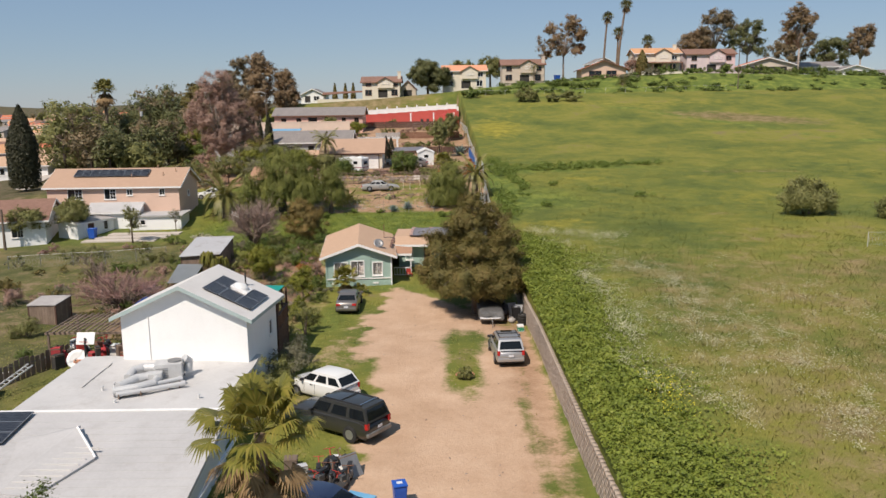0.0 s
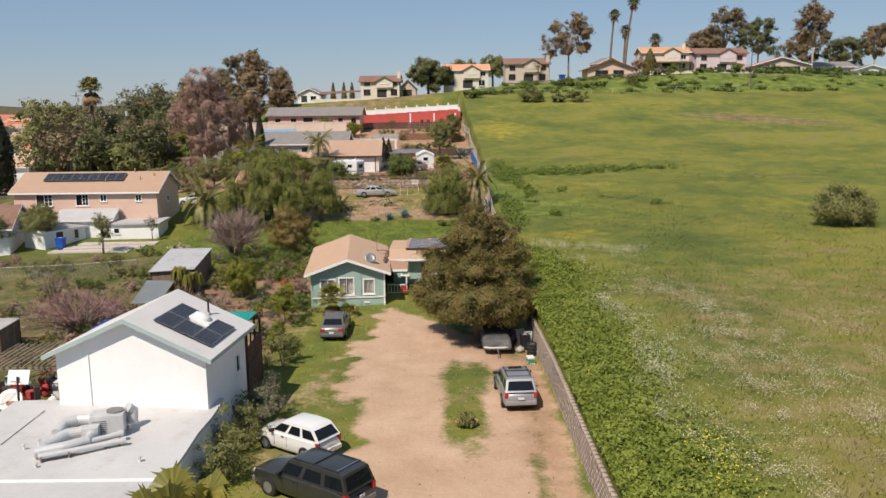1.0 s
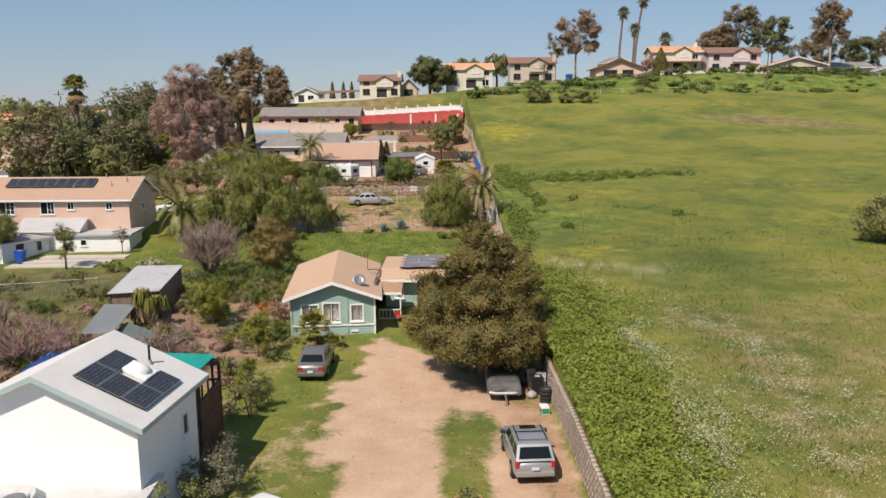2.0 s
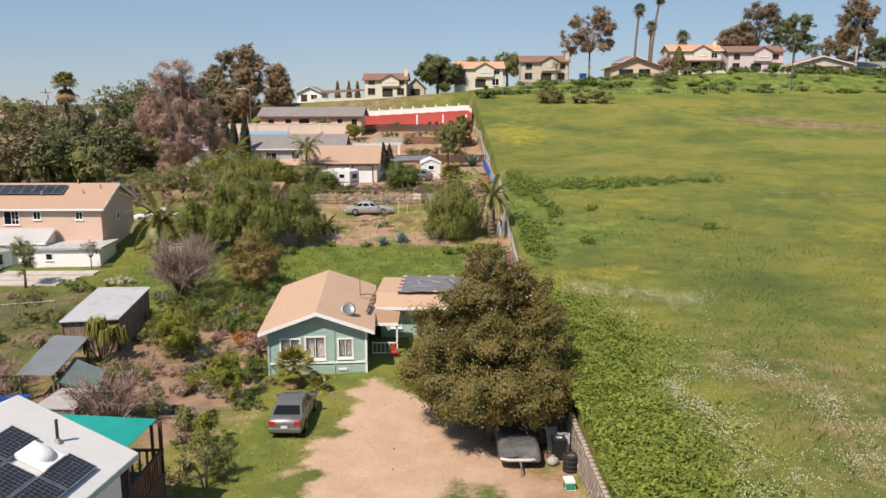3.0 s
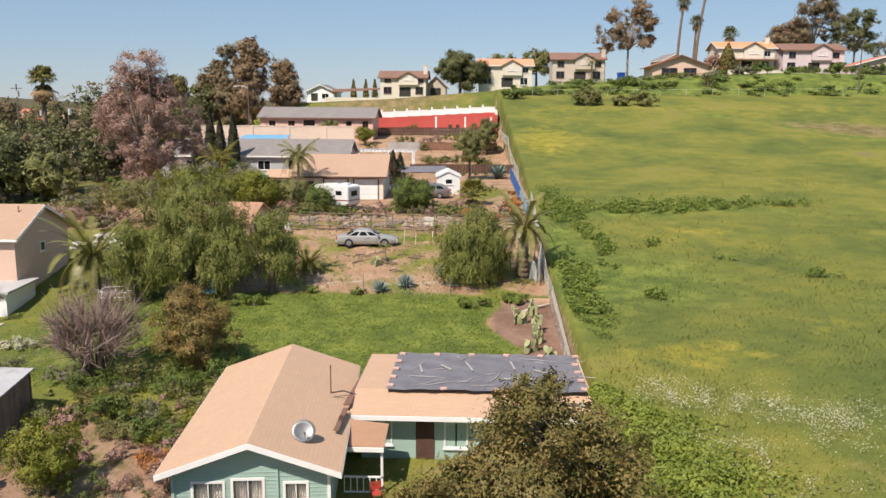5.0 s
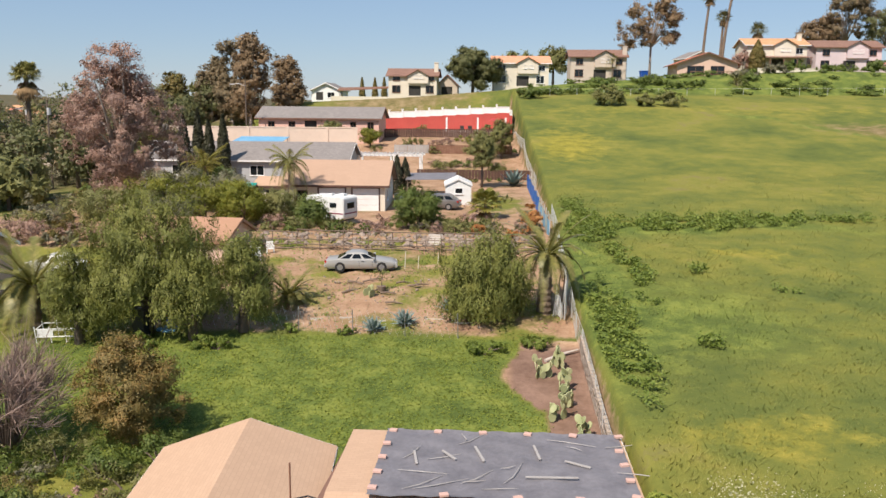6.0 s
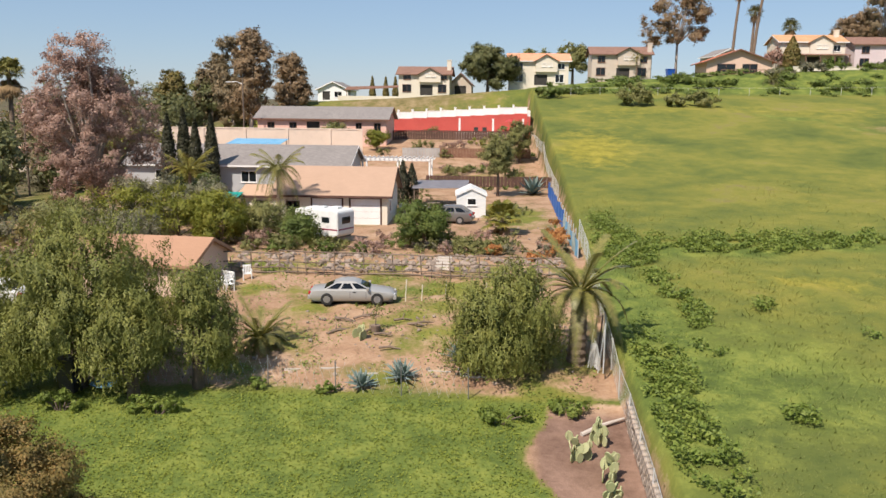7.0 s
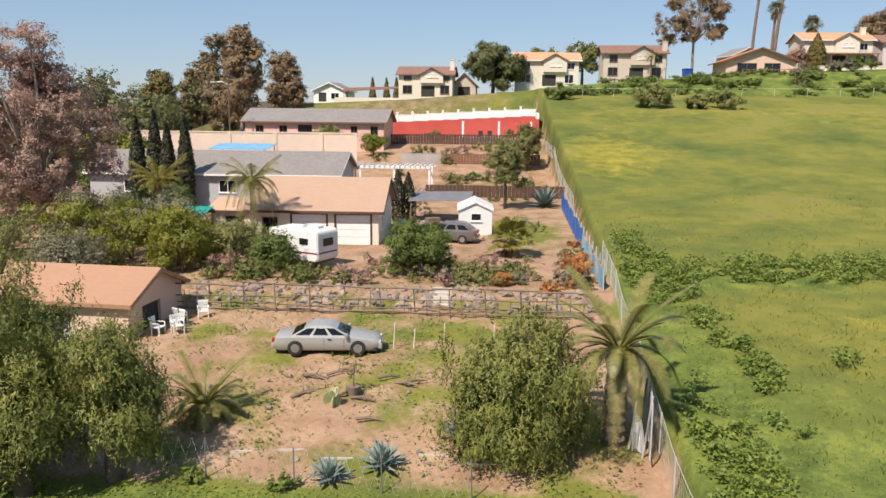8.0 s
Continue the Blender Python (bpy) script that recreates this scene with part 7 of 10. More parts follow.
tree("young_tree", "slim green young tree beside the grass strip", -11.6, 67.2, 3.0, 1.05, "leaf_lemon", 15, 0.12, 210, 24, (0.3, 0.55), 0.07, base=0.05, lower=-0.95, trunk_h=0.3)
tree("rusty_bush", "rust-tinged leafy tree behind the green house", -14.4, 86.4, 4.7, (2.8, 2.2), "leaf_autumn", 16, 0.12, 230, 70, (0.45, 0.85), 0.12, base=0.0, lower=-0.9, trunk_h=0.25)
bare_tree("bare_tree", "bare twiggy tree in the side garden", -19.6, 85.6, 4.7, 2.6, "twig", 17, 90, 60)
bare_tree("bare_tree", "bare twiggy fruit tree beside the hutch", -16.6, 64.3, 2.9, 2.3, "twig", 18, 60, 40)
bare_tree("bramble_thicket", "broad leafless bramble thicket on the grass slope", -26.0, 66.0, 2.7, 4.4, "twig_red", 19, 130, 40, "thicket")
bare_tree("bare_tree", "small bare tree on the grass", -31.2, 73.0, 2.8, 1.3, "twig", 20, 26, 20)
feather_palm("date_palm", "broad date palm beside the white sheds", -26.4, 100.4, 2.6, 3.9, 21, 40, "palm_mid", 44, 0.14, 0.34, 8, up=1.3, droop=(0.4, 1.2))
feather_palm("date_palm", "date palm with rough trunk and drooping fronds beside the fence", 4.0, 102.6, 3.5, 3.1, 22, 30, "palm_mid", 46, 0.14, 0.42, 0, (0.1, 0.0), (0.5, 1.15), up=1.4)
feather_palm("young_date_palm", "young date palm on the dirt bank", -11.7, 103.3, 0.4, 1.9, 23, 40, "palm_mid", 30, 0.17, 0.2, 3, droop=(0.55, 1.05), up=1.5)
fan_palm("fan_palm", "tall fan palm with hanging dead leaves beside the drive", -6.1, 25.9, 6.2, 0.95, 24, 30, 64, 0.22, petiole=1.45, blades=26, slim=0.055, skirt=2.2)
fan_palm("fan_palm", "small fan palm before the green house", -8.4, 69.6, 1.3, 0.62, 25, 26, 8, 0.14, petiole=0.75)
fan_palm("fan_palm", "low fan palm clump beside the grey saloon", -7.0, 69.0, 0.3, 0.45, 26, 12, 0, 0.1, petiole=0.5)
fan_palm("fan_palm", "low fan palm in the gravel garden", 0.2, 129.6, 1.3, 0.9, 27, 26, 6, 0.16, "palm_leaf", petiole=1.1)
for k, (x, y, r, h, lm, lab) in enumerate((
    (-9.7, 45.6, (1.5, 1.7), 3.2, "leaf_olive", "grey-green shrub against the white wall"),
    (-9.3, 48.6, (1.5, 1.8), 3.3, "leaf_grey", "grey-green shrub against the white wall"),
    (-9.6, 42.2, (1.3, 1.6), 2.7, "leaf_olive", "olive shrub beside the low building"),
    (-9.9, 57.6, (1.4, 1.8), 2.9, "leaf_olive", "leafy shrub beside the red-brown deck"),
    (-10.8, 61.6, (1.2, 1.3), 2.2, "leaf_lemon", "yellow-green shrub beside the teal awning"),
    (-12.6, 64.0, (0.9, 1.1), 1.4, "leaf_olive", "low olive shrub in the side garden"),
    (-11.3, 70.6, (0.8, 1.8), 1.5, "leaf_green", "overgrown green hedge beside the grass strip"),
    (-11.6, 74.6, (1.0, 1.2), 1.6, "leaf_rust", "reddish shrub beside the green house"),
    (-13.6, 78.6, (1.8, 1.2), 1.4, "leaf_green", "green ivy-covered mound behind the citrus tree"),
    (-16.5, 80.5, (2.2, 1.3), 1.8, "leaf_green", "green ivy-covered mound behind the citrus tree"),
    (-13.0, 82.8, (2.0, 1.2), 1.6, "leaf_olive", "dark green shrub behind the green house"),
    (-14.0, 72.2, (1.4, 0.9), 0.9, "leaf_olive", "low green plants on the garden soil"),
    (-12.8, 76.4, (1.2, 0.9), 1.0, "flower_orange", "low rust-coloured plants on the garden soil"),
    (-14.4, 68.6, (0.8, 0.8), 1.0, "leaf_rust", "small reddish shrub on the soil"),
    (-18.3, 70.6, (1.5, 1.2), 1.5, "leaf_olive", "olive shrub beside the corrugated shelter"),
    (-19.0, 77.0, (0.9, 1.4), 1.9, "leaf_olive", "olive shrub beside the old shed"),
    (-29.0, 88.4, (1.4, 0.8), 1.3, "leaf_green", "bright green shrub on the grass"),
    (-26.6, 90.0, (1.5, 0.8), 0.8, "blossom", "white flowering shrub on the grass"),
    (-25.0, 84.6, (0.8, 0.8), 2.0, "leaf_olive", "olive shrub behind the old shed"),
    (-28.0, 80.6, (1.8, 1.2), 1.3, "leaf_olive", "tangled shrub on the grass slope"),
    (-30.4, 77.0, (2.4, 1.2), 1.2, "leaf_green", "tall weeds along the wire fence"),
    (-36.0, 82.5, (3.0, 1.2), 1.5, "leaf_olive", "hedge of weeds along the wire fence"),
    (-38.5, 72.0, (1.2, 1.1), 1.5, "leaf_dark", "dark shrub on the grass"),
    (-36.0, 67.0, (1.5, 1.2), 1.9, "leaf_rust", "rust-coloured shrub on the grass"),
    (-30.0, 58.2, (1.5, 1.4), 1.8, "leaf_olive", "olive shrub beside the black shed"),
    (-34.5, 57.0, (1.2, 1.2), 1.3, "leaf_dark", "dark shrub on the grass"),
    (-26.3, 50.0, (0.9, 0.9), 1.6, "leaf_green", "green shrub beside the block wall"),
    (1.2, 47.6, (0.55, 0.55), 1.0, "leaf_olive", "small green bush on the grass island"),
    (0.4, 96.6, (1.3, 0.7), 0.9, "weed", "broad-leaved weeds under the pepper tree"),
    (3.2, 97.6, (1.2, 0.8), 0.8, "weed", "broad-leaved weeds under the pepper tree"),
    (-10.6, 99.0, (0.5, 0.4), 0.7, "weed", "leafy weed beside the fence post"),
    (-7.4, 98.8, (0.7, 0.4), 0.7, "weed", "leafy weed beside the fence post"),
    (-4.6, 84.6, (1.0, 0.5), 0.5, "leaf_grey", "low silvery plants behind the green house"),
    (-18.6, 96.6, (1.2, 0.7), 1.1, "weed", "broad-leaved weeds at the lawn's edge"),
    (-14.2, 96.3, (1.6, 0.7), 1.0, "weed", "broad-leaved weeds at the lawn's edge"),
    (38.2, 87.0, (3.4, 3.0), 4.6, "leaf_olive", "round dense bush alone in the meadow"),
    (47.0, 84.0, (3.0, 2.4), 3.4, "leaf_olive", "dense bush at the meadow's edge"),
)):
    big = max(r) > 2.3 and h > 3
    shrub("meadow_bush" if big else "shrub", lab, x, y, r, h, lm, 100 + k, 0.2 if big else 0.12, 220 if big else 230, 40 if big else 16, "bush" if big else "shrub")
def strap_plant(x, y, h, r, seed):
    """Several stems, each with a head of long leaves that hang over."""
    rng = np.random.default_rng(seed)
    ob = thing("dracaena", pose(x, y, gz(x, y)), "yellow-green dracaena with hanging strap leaves before the old shed", "shrub")
    for k in range(11):
        a = k * 2.4
        q = rng.uniform(0.2, 1) * r
        top = Vector((math.cos(a) * q, math.sin(a) * q * 0.7, h * rng.uniform(0.45, 1.0)))
        part("stem", tubes((((0.1 * math.cos(a), 0.1 * math.sin(a), -0.2), tuple(top * 0.6), tuple(top)), (0.06, 0.05, 0.04)), n=6), M["palm_bark"], ob)
        vs = []
        for j in range(34):
            b, el = rng.uniform(0, math.tau), rng.uniform(0.0, 1.2)
            out = Vector((math.cos(b), math.sin(b), 0))
            sd = Vector((-math.sin(b), math.cos(b), 0)) * 0.06
            L = rng.uniform(0.7, 1.1)
            p0, p1, p2 = top, top + out * 0.35 * L + Vector((0, 0, 0.35 * math.sin(el) * L)), top + out * 0.6 * L + Vector((0, 0, (0.2 * math.sin(el) - 0.75) * L))
            vs += [p0 - sd * 0.6, p0 + sd * 0.6, p1 + sd, p1 - sd, p1 - sd, p1 + sd, p2 + sd * 0.2, p2 - sd * 0.2]
        np_part("leaf_head", np.array(vs), np.arange(len(vs)).reshape(-1, 4), M["palm_leaf"], ob)


strap_plant(-20.9, 73.5, 2.6, 1.7, 300)
for x, y, s in ((-41.5, 93.0, 31), (-45.5, 90.5, 32)):
    tree("olive_tree", "rounded grey-green tree before the white house", x, y, 4.4, 2.3, "leaf_olive", s, 0.16, 130, 36, (0.5, 0.9), 0.16, base=0.2)
tree("young_tree", "slim young tree before the white sheds", -33.8, 89.6, 4.4, 1.3, "leaf_olive", 33, 0.15, 110, 18, (0.35, 0.7), 0.09, base=0.1, lower=-0.9)
tree("young_tree", "thin young tree with sparse leaves before the shed", -30.6, 94.6, 2.9, 0.9, "leaf_grey", 34, 0.13, 60, 14, (0.25, 0.5), 0.05, base=0.3)
cypress("cypress", "tall dark columnar cypress", -63.5, 127, 13.0, 2.1, 35, 60, size=0.25, leaf="leaf_cypress")

# -- trees behind the lots --
tree("rusty_tree", "tall open tree with rust-brown foliage", -34.6, 132.0, 16.8, (5.6, 5.0), "leaf_rust", 41, 0.2, 75, 190, (0.6, 1.3), 0.34, "pale_bark", 0.06, lobes=0.5, lower=-0.8, trunk_h=0.2, limbs_n=34)
tree("grey_bush_tree", "pale grey-green brush tree", -27.6, 128.4, 5.4, (6.0, 3.0), "leaf_grey", 42, 0.22, 70, 50, (0.7, 1.2), 0.14, base=0.02, lower=-0.9)
tree("green_tree", "leafy green tree on the slope", -21.6, 125.5, 4.2, (3.8, 2.2), "leaf_lemon", 43, 0.2, 90, 34, (0.5, 1.0), 0.14, base=0.02, lower=-0.9)
tree("green_tree", "leafy green tree beside the garage", -28.5, 139.0, 4.6, (3.6, 2.4), "leaf_green", 44, 0.22, 80, 34, (0.6, 1.1), 0.14, base=0.02, lower=-0.9)
tree("citrus_tree", "dense bright green citrus tree by the drive wall", -5.4, 123.0, 3.6, 2.3, "leaf_green", 45, 0.16, 180, 40, (0.5, 0.9), 0.12, base=0.02, lower=-0.95)
tree("dark_tree", "dark leafy tree in the upper garden", -0.4, 152, 7.4, (2.2, 2.0), "leaf_olive", 46, 0.22, 90, 34, (0.6, 1.0), 0.14, base=0.1, lower=-0.9)
tree("dark_tree", "dark leafy tree in the upper garden", 2.2, 178, 5.6, (2.4, 2.0), "leaf_olive", 47, 0.24, 80, 34, (0.6, 1.0), 0.14, base=0.05, lower=-0.9)
tree("round_tree", "round green tree before the rose house", -24.6, 183.5, 5.0, (3.6, 2.6), "leaf_olive", 48, 0.28, 70, 44, (0.7, 1.2), 0.18, base=0.02, lower=-0.9)
tree("round_tree", "small leafy tree before the rose house", -32.5, 181, 4.2, (2.2, 2.0), "leaf_olive", 49, 0.26, 60, 24, (0.6, 1.0), 0.14, base=0.05, lower=-0.9)
tree("round_tree", "small yellow-green tree beside the rose house", -18.6, 186, 3.4, (2.2, 1.6), "leaf_lemon", 50, 0.26, 60, 24, (0.6, 0.9), 0.12, base=0.05, lower=-0.9)
tree("banana_clump", "clump of broad glossy dark leaves", -50.0, 138, 5.6, (5.0, 3.0), "leaf_olive", 51, 0.75, 14, 44, (0.9, 1.5), 0.2, base=0.02, lower=-0.9, droop=-0.3, aspect=2.6)
tree("yellow_hedge_tree", "pale yellow-green tree crown on the slope", -46.0, 168, 7.0, (8.0, 4.0), "leaf_lemon", 52, 0.35, 40, 60, (1.0, 1.8), 0.2, base=0.02, lower=-0.9)
feather_palm("queen_palm", "queen palm with golden hanging fronds", -18.1, 130.4, 4.9, 2.5, 53, 30, "palm_mid", 26, 0.2, 0.16, 6, droop=(0.5, 1.3), stiff=0.4)
feather_palm("queen_palm", "bushy queen palm before the grey house", -31.8, 146.5, 3.6, 3.2, 54, 30, "palm_leaf", 26, 0.2, 0.16, 0, droop=(0.4, 1.1), stiff=0.4)
for k, (x, y) in enumerate(((-35.6, 150.6), (-34.0, 151.0), (-32.6, 150.6), (-31.0, 151.0))):
    cypress("cypress", "slim dark columnar cypress", x, y, 9.2 + 0.7 * math.sin(k * 2.1), 0.75, 55 + k, 60, "slim cypresses", "leaf_cypress", 0.22)
for k, (x, y) in enumerate(((-9.5, 143.5), (-8.7, 144.3))):
    cypress("cypress", "slim dark cypress behind the garage", x, y, 4.4 - 0.3 * (k % 2), 0.6, 65 + k, 60, "slim cypresses", "leaf_cypress", 0.16)
agave("agave", "blue-green agave on the dirt bank", -4.2, 100.3, 1.05, 71, 34, "agaves")
agave("agave", "blue-green agave at the foot of the bank", -5.9, 99.4, 0.95, 72, 30, "agaves")
agave("agave", "blue-green agave beside the pepper tree", -1.6, 102.4, 1.1, 73, 30, "agaves")
agave("agave", "large pale agave beside the boundary fence", 3.4, 153.5, 2.3, 74, 34, "agaves")
for k in range(7):
    prickly_pear("prickly_pear", "straggling prickly pear along the boundary wall", 4.5 - 0.1 * k + 0.5 * math.sin(k * 2.2), 86.5 + 1.45 * k, 0.75 + 0.25 * math.sin(k * 1.7), 80 + k, 16, "prickly pears by the wall")
prickly_pear("prickly_pear", "grey-green prickly pear behind the green house", -11.2, 78.4, 1.1, 95, 26, "", 1.1)
prickly_pear("prickly_pear", "dry prickly pear on the dirt bank", -6.8, 104.2, 0.7, 96, 9)
shrub("bougainvillea", "rust-orange hedge along the boundary fence", 4.2, 122.5, (1.0, 4.6), 2.6, "flower_orange", 97, 0.16, 190, 26, "hedge")
shrub("terrace_bush", "clipped round dark bush on the terrace", -0.2, 200.5, (1.2, 1.0), 1.6, "leaf_olive", 98, 0.22, 150, 12, "bush", z0=10.7)
shrub("terrace_bush", "clipped round dark bush on the terrace", 2.0, 200.0, (1.4, 1.0), 1.5, "leaf_olive", 99, 0.22, 150, 12, "bush", z0=10.7)
for k, (x, y, r, h, lm) in enumerate(((-12, 120.5, (1.6, 0.8), 1.3, "leaf_olive"), (-9.0, 120.0, (1.5, 0.9), 1.5, "leaf_rust"), (-15.5, 121, (1.8, 0.9), 1.4, "leaf_olive"), (-2.0, 121.5, (1.6, 1.1), 1.6, "leaf_olive"), (0.8, 122.5, (1.6, 1.2), 1.7, "leaf_olive"), (-0.4, 120.4, (0.9, 0.8), 0.9, "flower_orange"), (2.4, 118.8, (1.2, 0.6), 0.9, "flower_orange"), (-17.6, 123, (1.4, 1.0), 1.6, "leaf_rust"), (-22.6, 119.8, (2.6, 1.2), 1.9, "leaf_green"), (-27, 121, (2.6, 1.4), 2.2, "leaf_olive"), (-3.6, 190, (2.0, 1.0), 1.5, "leaf_lemon"), (-7.5, 187, (2.6, 1.2), 1.7, "leaf_rust"), (-12, 186.5, (2.4, 1.2), 1.9, "leaf_olive"), (-11.5, 199.5, (1.6, 1.2), 2.4, "leaf_olive"), (-2.0, 172, (3.2, 1.6), 1.4, "leaf_green"), (-6.5, 170.5, (2.6, 1.4), 1.6, "leaf_olive"), (1.6, 165, (1.5, 1.5), 2.2, "leaf_olive"), (-3.4, 147.8, (1.5, 1.0), 1.6, "leaf_olive"))):
    shrub("garden_shrub", "garden shrub in the upper yards", x, y, r, h, lm, 400 + k, 0.17, 150, 14, "shrub")

for k, (x, y, r, h, lm) in enumerate(((-18.6, 83.4, (1.7, 1.2), 1.7, "leaf_green"), (-16.6, 84.4, (1.8, 1.2), 2.0, "leaf_olive"), (-14.6, 83.6, (1.7, 1.3), 1.7, "leaf_green"), (-12.6, 84.8, (1.6, 1.2), 1.9, "leaf_green"), (-11.6, 81.0, (1.2, 1.4), 1.7, "leaf_olive"), (-17.6, 81.6, (1.5, 1.1), 1.6, "leaf_dark"), (-13.0, 80.2, (1.5, 1.0), 1.4, "leaf_lemon"), (-20.6, 84.6, (1.4, 1.0), 1.5, "leaf_grey"), (-15.2, 78.8, (1.4, 1.0), 1.3, "leaf_olive"))):
    shrub("ivy_mound", "dark ivy-covered shrub behind the side garden", x, y, r, h, lm, 1800 + k, 0.12, 170, 14, "shrub", "ivy-covered shrubs")
bed = np.random.default_rng(63)
for k in range(120):
    x, y = bed.uniform(-25.5, -10.2), bed.uniform(57, 84)
    if (-17.6 < x < -12.2 and 55 < y < 66.5 and k % 3) or (-25 < x < -20 and 73.5 < y < 82.5) or y < 60 and x < -18:
        continue
    shrub("garden_plant", "self-sown shrub in the overgrown side garden", x, y, (bed.uniform(0.5, 1.4), bed.uniform(0.5, 1.2)), bed.uniform(0.5, 1.8), ("leaf_olive", "leaf_green", "leaf_rust", "leaf_grey", "leaf_lemon", "twig_red")[k % 6], 1000 + k, 0.12, 120, 9, "shrub", "side garden plants", stems=False)
for k in range(80):
    x, y = bed.uniform(-18, 4.5), 119.2 + abs(bed.normal()) * 3.4 if k % 2 else bed.uniform(119, 190)
    if -19.5 < x < -9 and 123.5 < y < 141 or -6 < x < 0 and 133 < y < 141 or -8.5 < x and 196 < y:
        continue
    shrub("yard_plant", "low shrub in the dry upper yards", x, y, (bed.uniform(0.6, 1.6), bed.uniform(0.5, 1.0)), bed.uniform(0.6, 1.7), ("leaf_olive", "leaf_grey", "leaf_rust", "leaf_green", "leaf_olive")[k % 5], 1100 + k, 0.15, 110, 9, "shrub", "upper yard plants", stems=False)
for k in range(56):
    x, y = bed.uniform(-44, -23), bed.uniform(55, 87)
    if -32.5 < x < -28 and 60 < y < 64.5 or x > -25 and 58 < y < 83:
        continue
    shrub("slope_plant", "straggling shrub on the rough grass slope", x, y, (bed.uniform(0.5, 1.5), bed.uniform(0.5, 1.1)), bed.uniform(0.5, 1.5), ("leaf_olive", "leaf_grey", "leaf_rust", "leaf_dark", "twig_red")[k % 5], 1700 + k, 0.13, 100, 9, "shrub", "slope plants", stems=False)
for k in range(30):
    x, y = bed.uniform(-46, -21), bed.uniform(117, 152)
    if x > -36 and y > 150 or -26 < x and 108 < y < 118:
        continue
    shrub("slope_brush", "dense brush on the slope below the houses", x, y, (bed.uniform(1.4, 3.2), bed.uniform(1.0, 2.2)), bed.uniform(1.4, 3.4), ("leaf_olive", "leaf_green", "leaf_grey", "leaf_dark", "leaf_rust")[k % 5], 1200 + k, 0.22, 90, 12, "brush", "slope brush", stems=False)

for k, (x, y, h, rx, lm) in enumerate(((-24.0, 124.0, 5.0, 3.2, "leaf_lemon"), (-20.4, 123.0, 4.2, 2.6, "leaf_lemon"), (-17.4, 124.5, 3.4, 2.2, "leaf_olive"), (-28.5, 125.0, 5.4, 3.4, "leaf_lemon"), (-23.0, 129.0, 4.6, 3.0, "leaf_grey"), (-31.0, 121.0, 5.0, 3.2, "leaf_olive"), (-25.6, 119.6, 3.6, 2.4, "leaf_grey"), (-14.4, 122.6, 2.4, 1.6, "leaf_green"))):
    tree("brush_tree", "tangled leafy brush on the slope beside the garage", x, y, h, (rx, rx * 0.75), lm, 1500 + k, 0.18, 60, 40, (0.5, 1.0), 0.1, base=0.02, lower=-0.9, lobes=0.5, trunk_h=0.2, limbs_n=6, category="brush", group="slope brush")

tree("garden_tree", "small dark green tree beside the front white building", -11.7, 21.6, 6.3, 1.75, "leaf_green", 1600, 0.13, 190, 34, (0.4, 0.8), 0.1, base=0.25, lower=-0.9)
# -- the tree belt to the left and the far trees --
belt = np.random.default_rng(77)
for k in range(100):
    x, y = -50 - belt.uniform(0, 85) * (0.3 + 0.7 * belt.uniform()), 135 + belt.uniform(0, 125)
    if math.degrees(math.atan2(-x, y)) > 24.4:
        continue
    h = belt.uniform(6.0, 10.0) if x > -62 else belt.uniform(8.0, 16.0)
    tree("belt_tree", "dark green tree in the wooded belt", x, y, h, h * belt.uniform(0.32, 0.5), ("leaf_belt", "leaf_belt", "leaf_euc", "leaf_olive", "leaf_belt")[k % 5], 500 + k, 0.62, 4.8, 30, (0.8, 1.7), 0.22, base=0.08, lower=-0.8, limbs_n=6)
for k in range(10):
    x, y = -40 - belt.uniform(0, 26), 142 + belt.uniform(0, 28)
    tree("belt_tree", "leafy tree between the houses", x, y, belt.uniform(3.5, 6), belt.uniform(2, 3.2), ("leaf_olive", "leaf_green", "leaf_grey")[k % 3], 560 + k, 0.32, 36, 26, (0.7, 1.3), 0.16, base=0.05, lower=-0.9, limbs_n=5)
for x, y, h, r, lm, s in ((-46, 214, 22, 4.6, "leaf_euc_rust", 601), (-52, 222, 21, 4.6, "leaf_euc", 602), (-58, 230, 19, 4.2, "leaf_euc", 603), (-41.5, 226, 20, 3.4, "leaf_euc_rust", 604), (-66, 228, 15, 3.6, "leaf_dark", 605)):
    tree("eucalyptus", "tall eucalyptus with rusty hanging foliage", x, y, h, r, lm, s, 0.5, 20, 90, (0.8, 1.7), 0.4, "pale_bark", 0.12, droop=0.4, lower=-0.9, trunk_h=0.3, limbs_n=14, z0=7.0)
for x, y, h, r, s, tr in ((35.0, 243, 19, 7.0, 611, 0.1), (84.0, 262, 22, 6.4, 612, 0.25), (92.0, 256, 18, 5.4, 613, 0.2), (97.0, 231, 19.0, 4.2, 614, 0.3), (108, 262, 14, 7.0, 615, 0.08), (120, 262, 14, 5.6, 616, 0.1), (130, 264, 17, 5.0, 617, 0.25), (152, 262, 12, 6.5, 618, 0.15), (160, 256, 14, 6.0, 619, 0.2), (79, 264, 15, 5.0, 620, 0.3)):
    tree("eucalyptus", "tall open eucalyptus on the hilltop", x, y, h, (r * 1.12, r * 0.9), ("leaf_euc", "leaf_belt", "leaf_euc_rust")[s % 3], s, 0.42, 30, 66, (0.6, 1.7), 0.26, "pale_bark", tr, droop=0.4, lower=-0.6, trunk_h=0.38, limbs_n=18)
tree("hill_tree", "round dark tree beside the salmon-roofed house", -3.6, 234, 10.0, (6.2, 4.4), "leaf_belt", 621, 0.45, 50, 56, (1.1, 1.9), 0.3, base=0.02, lower=-0.9)
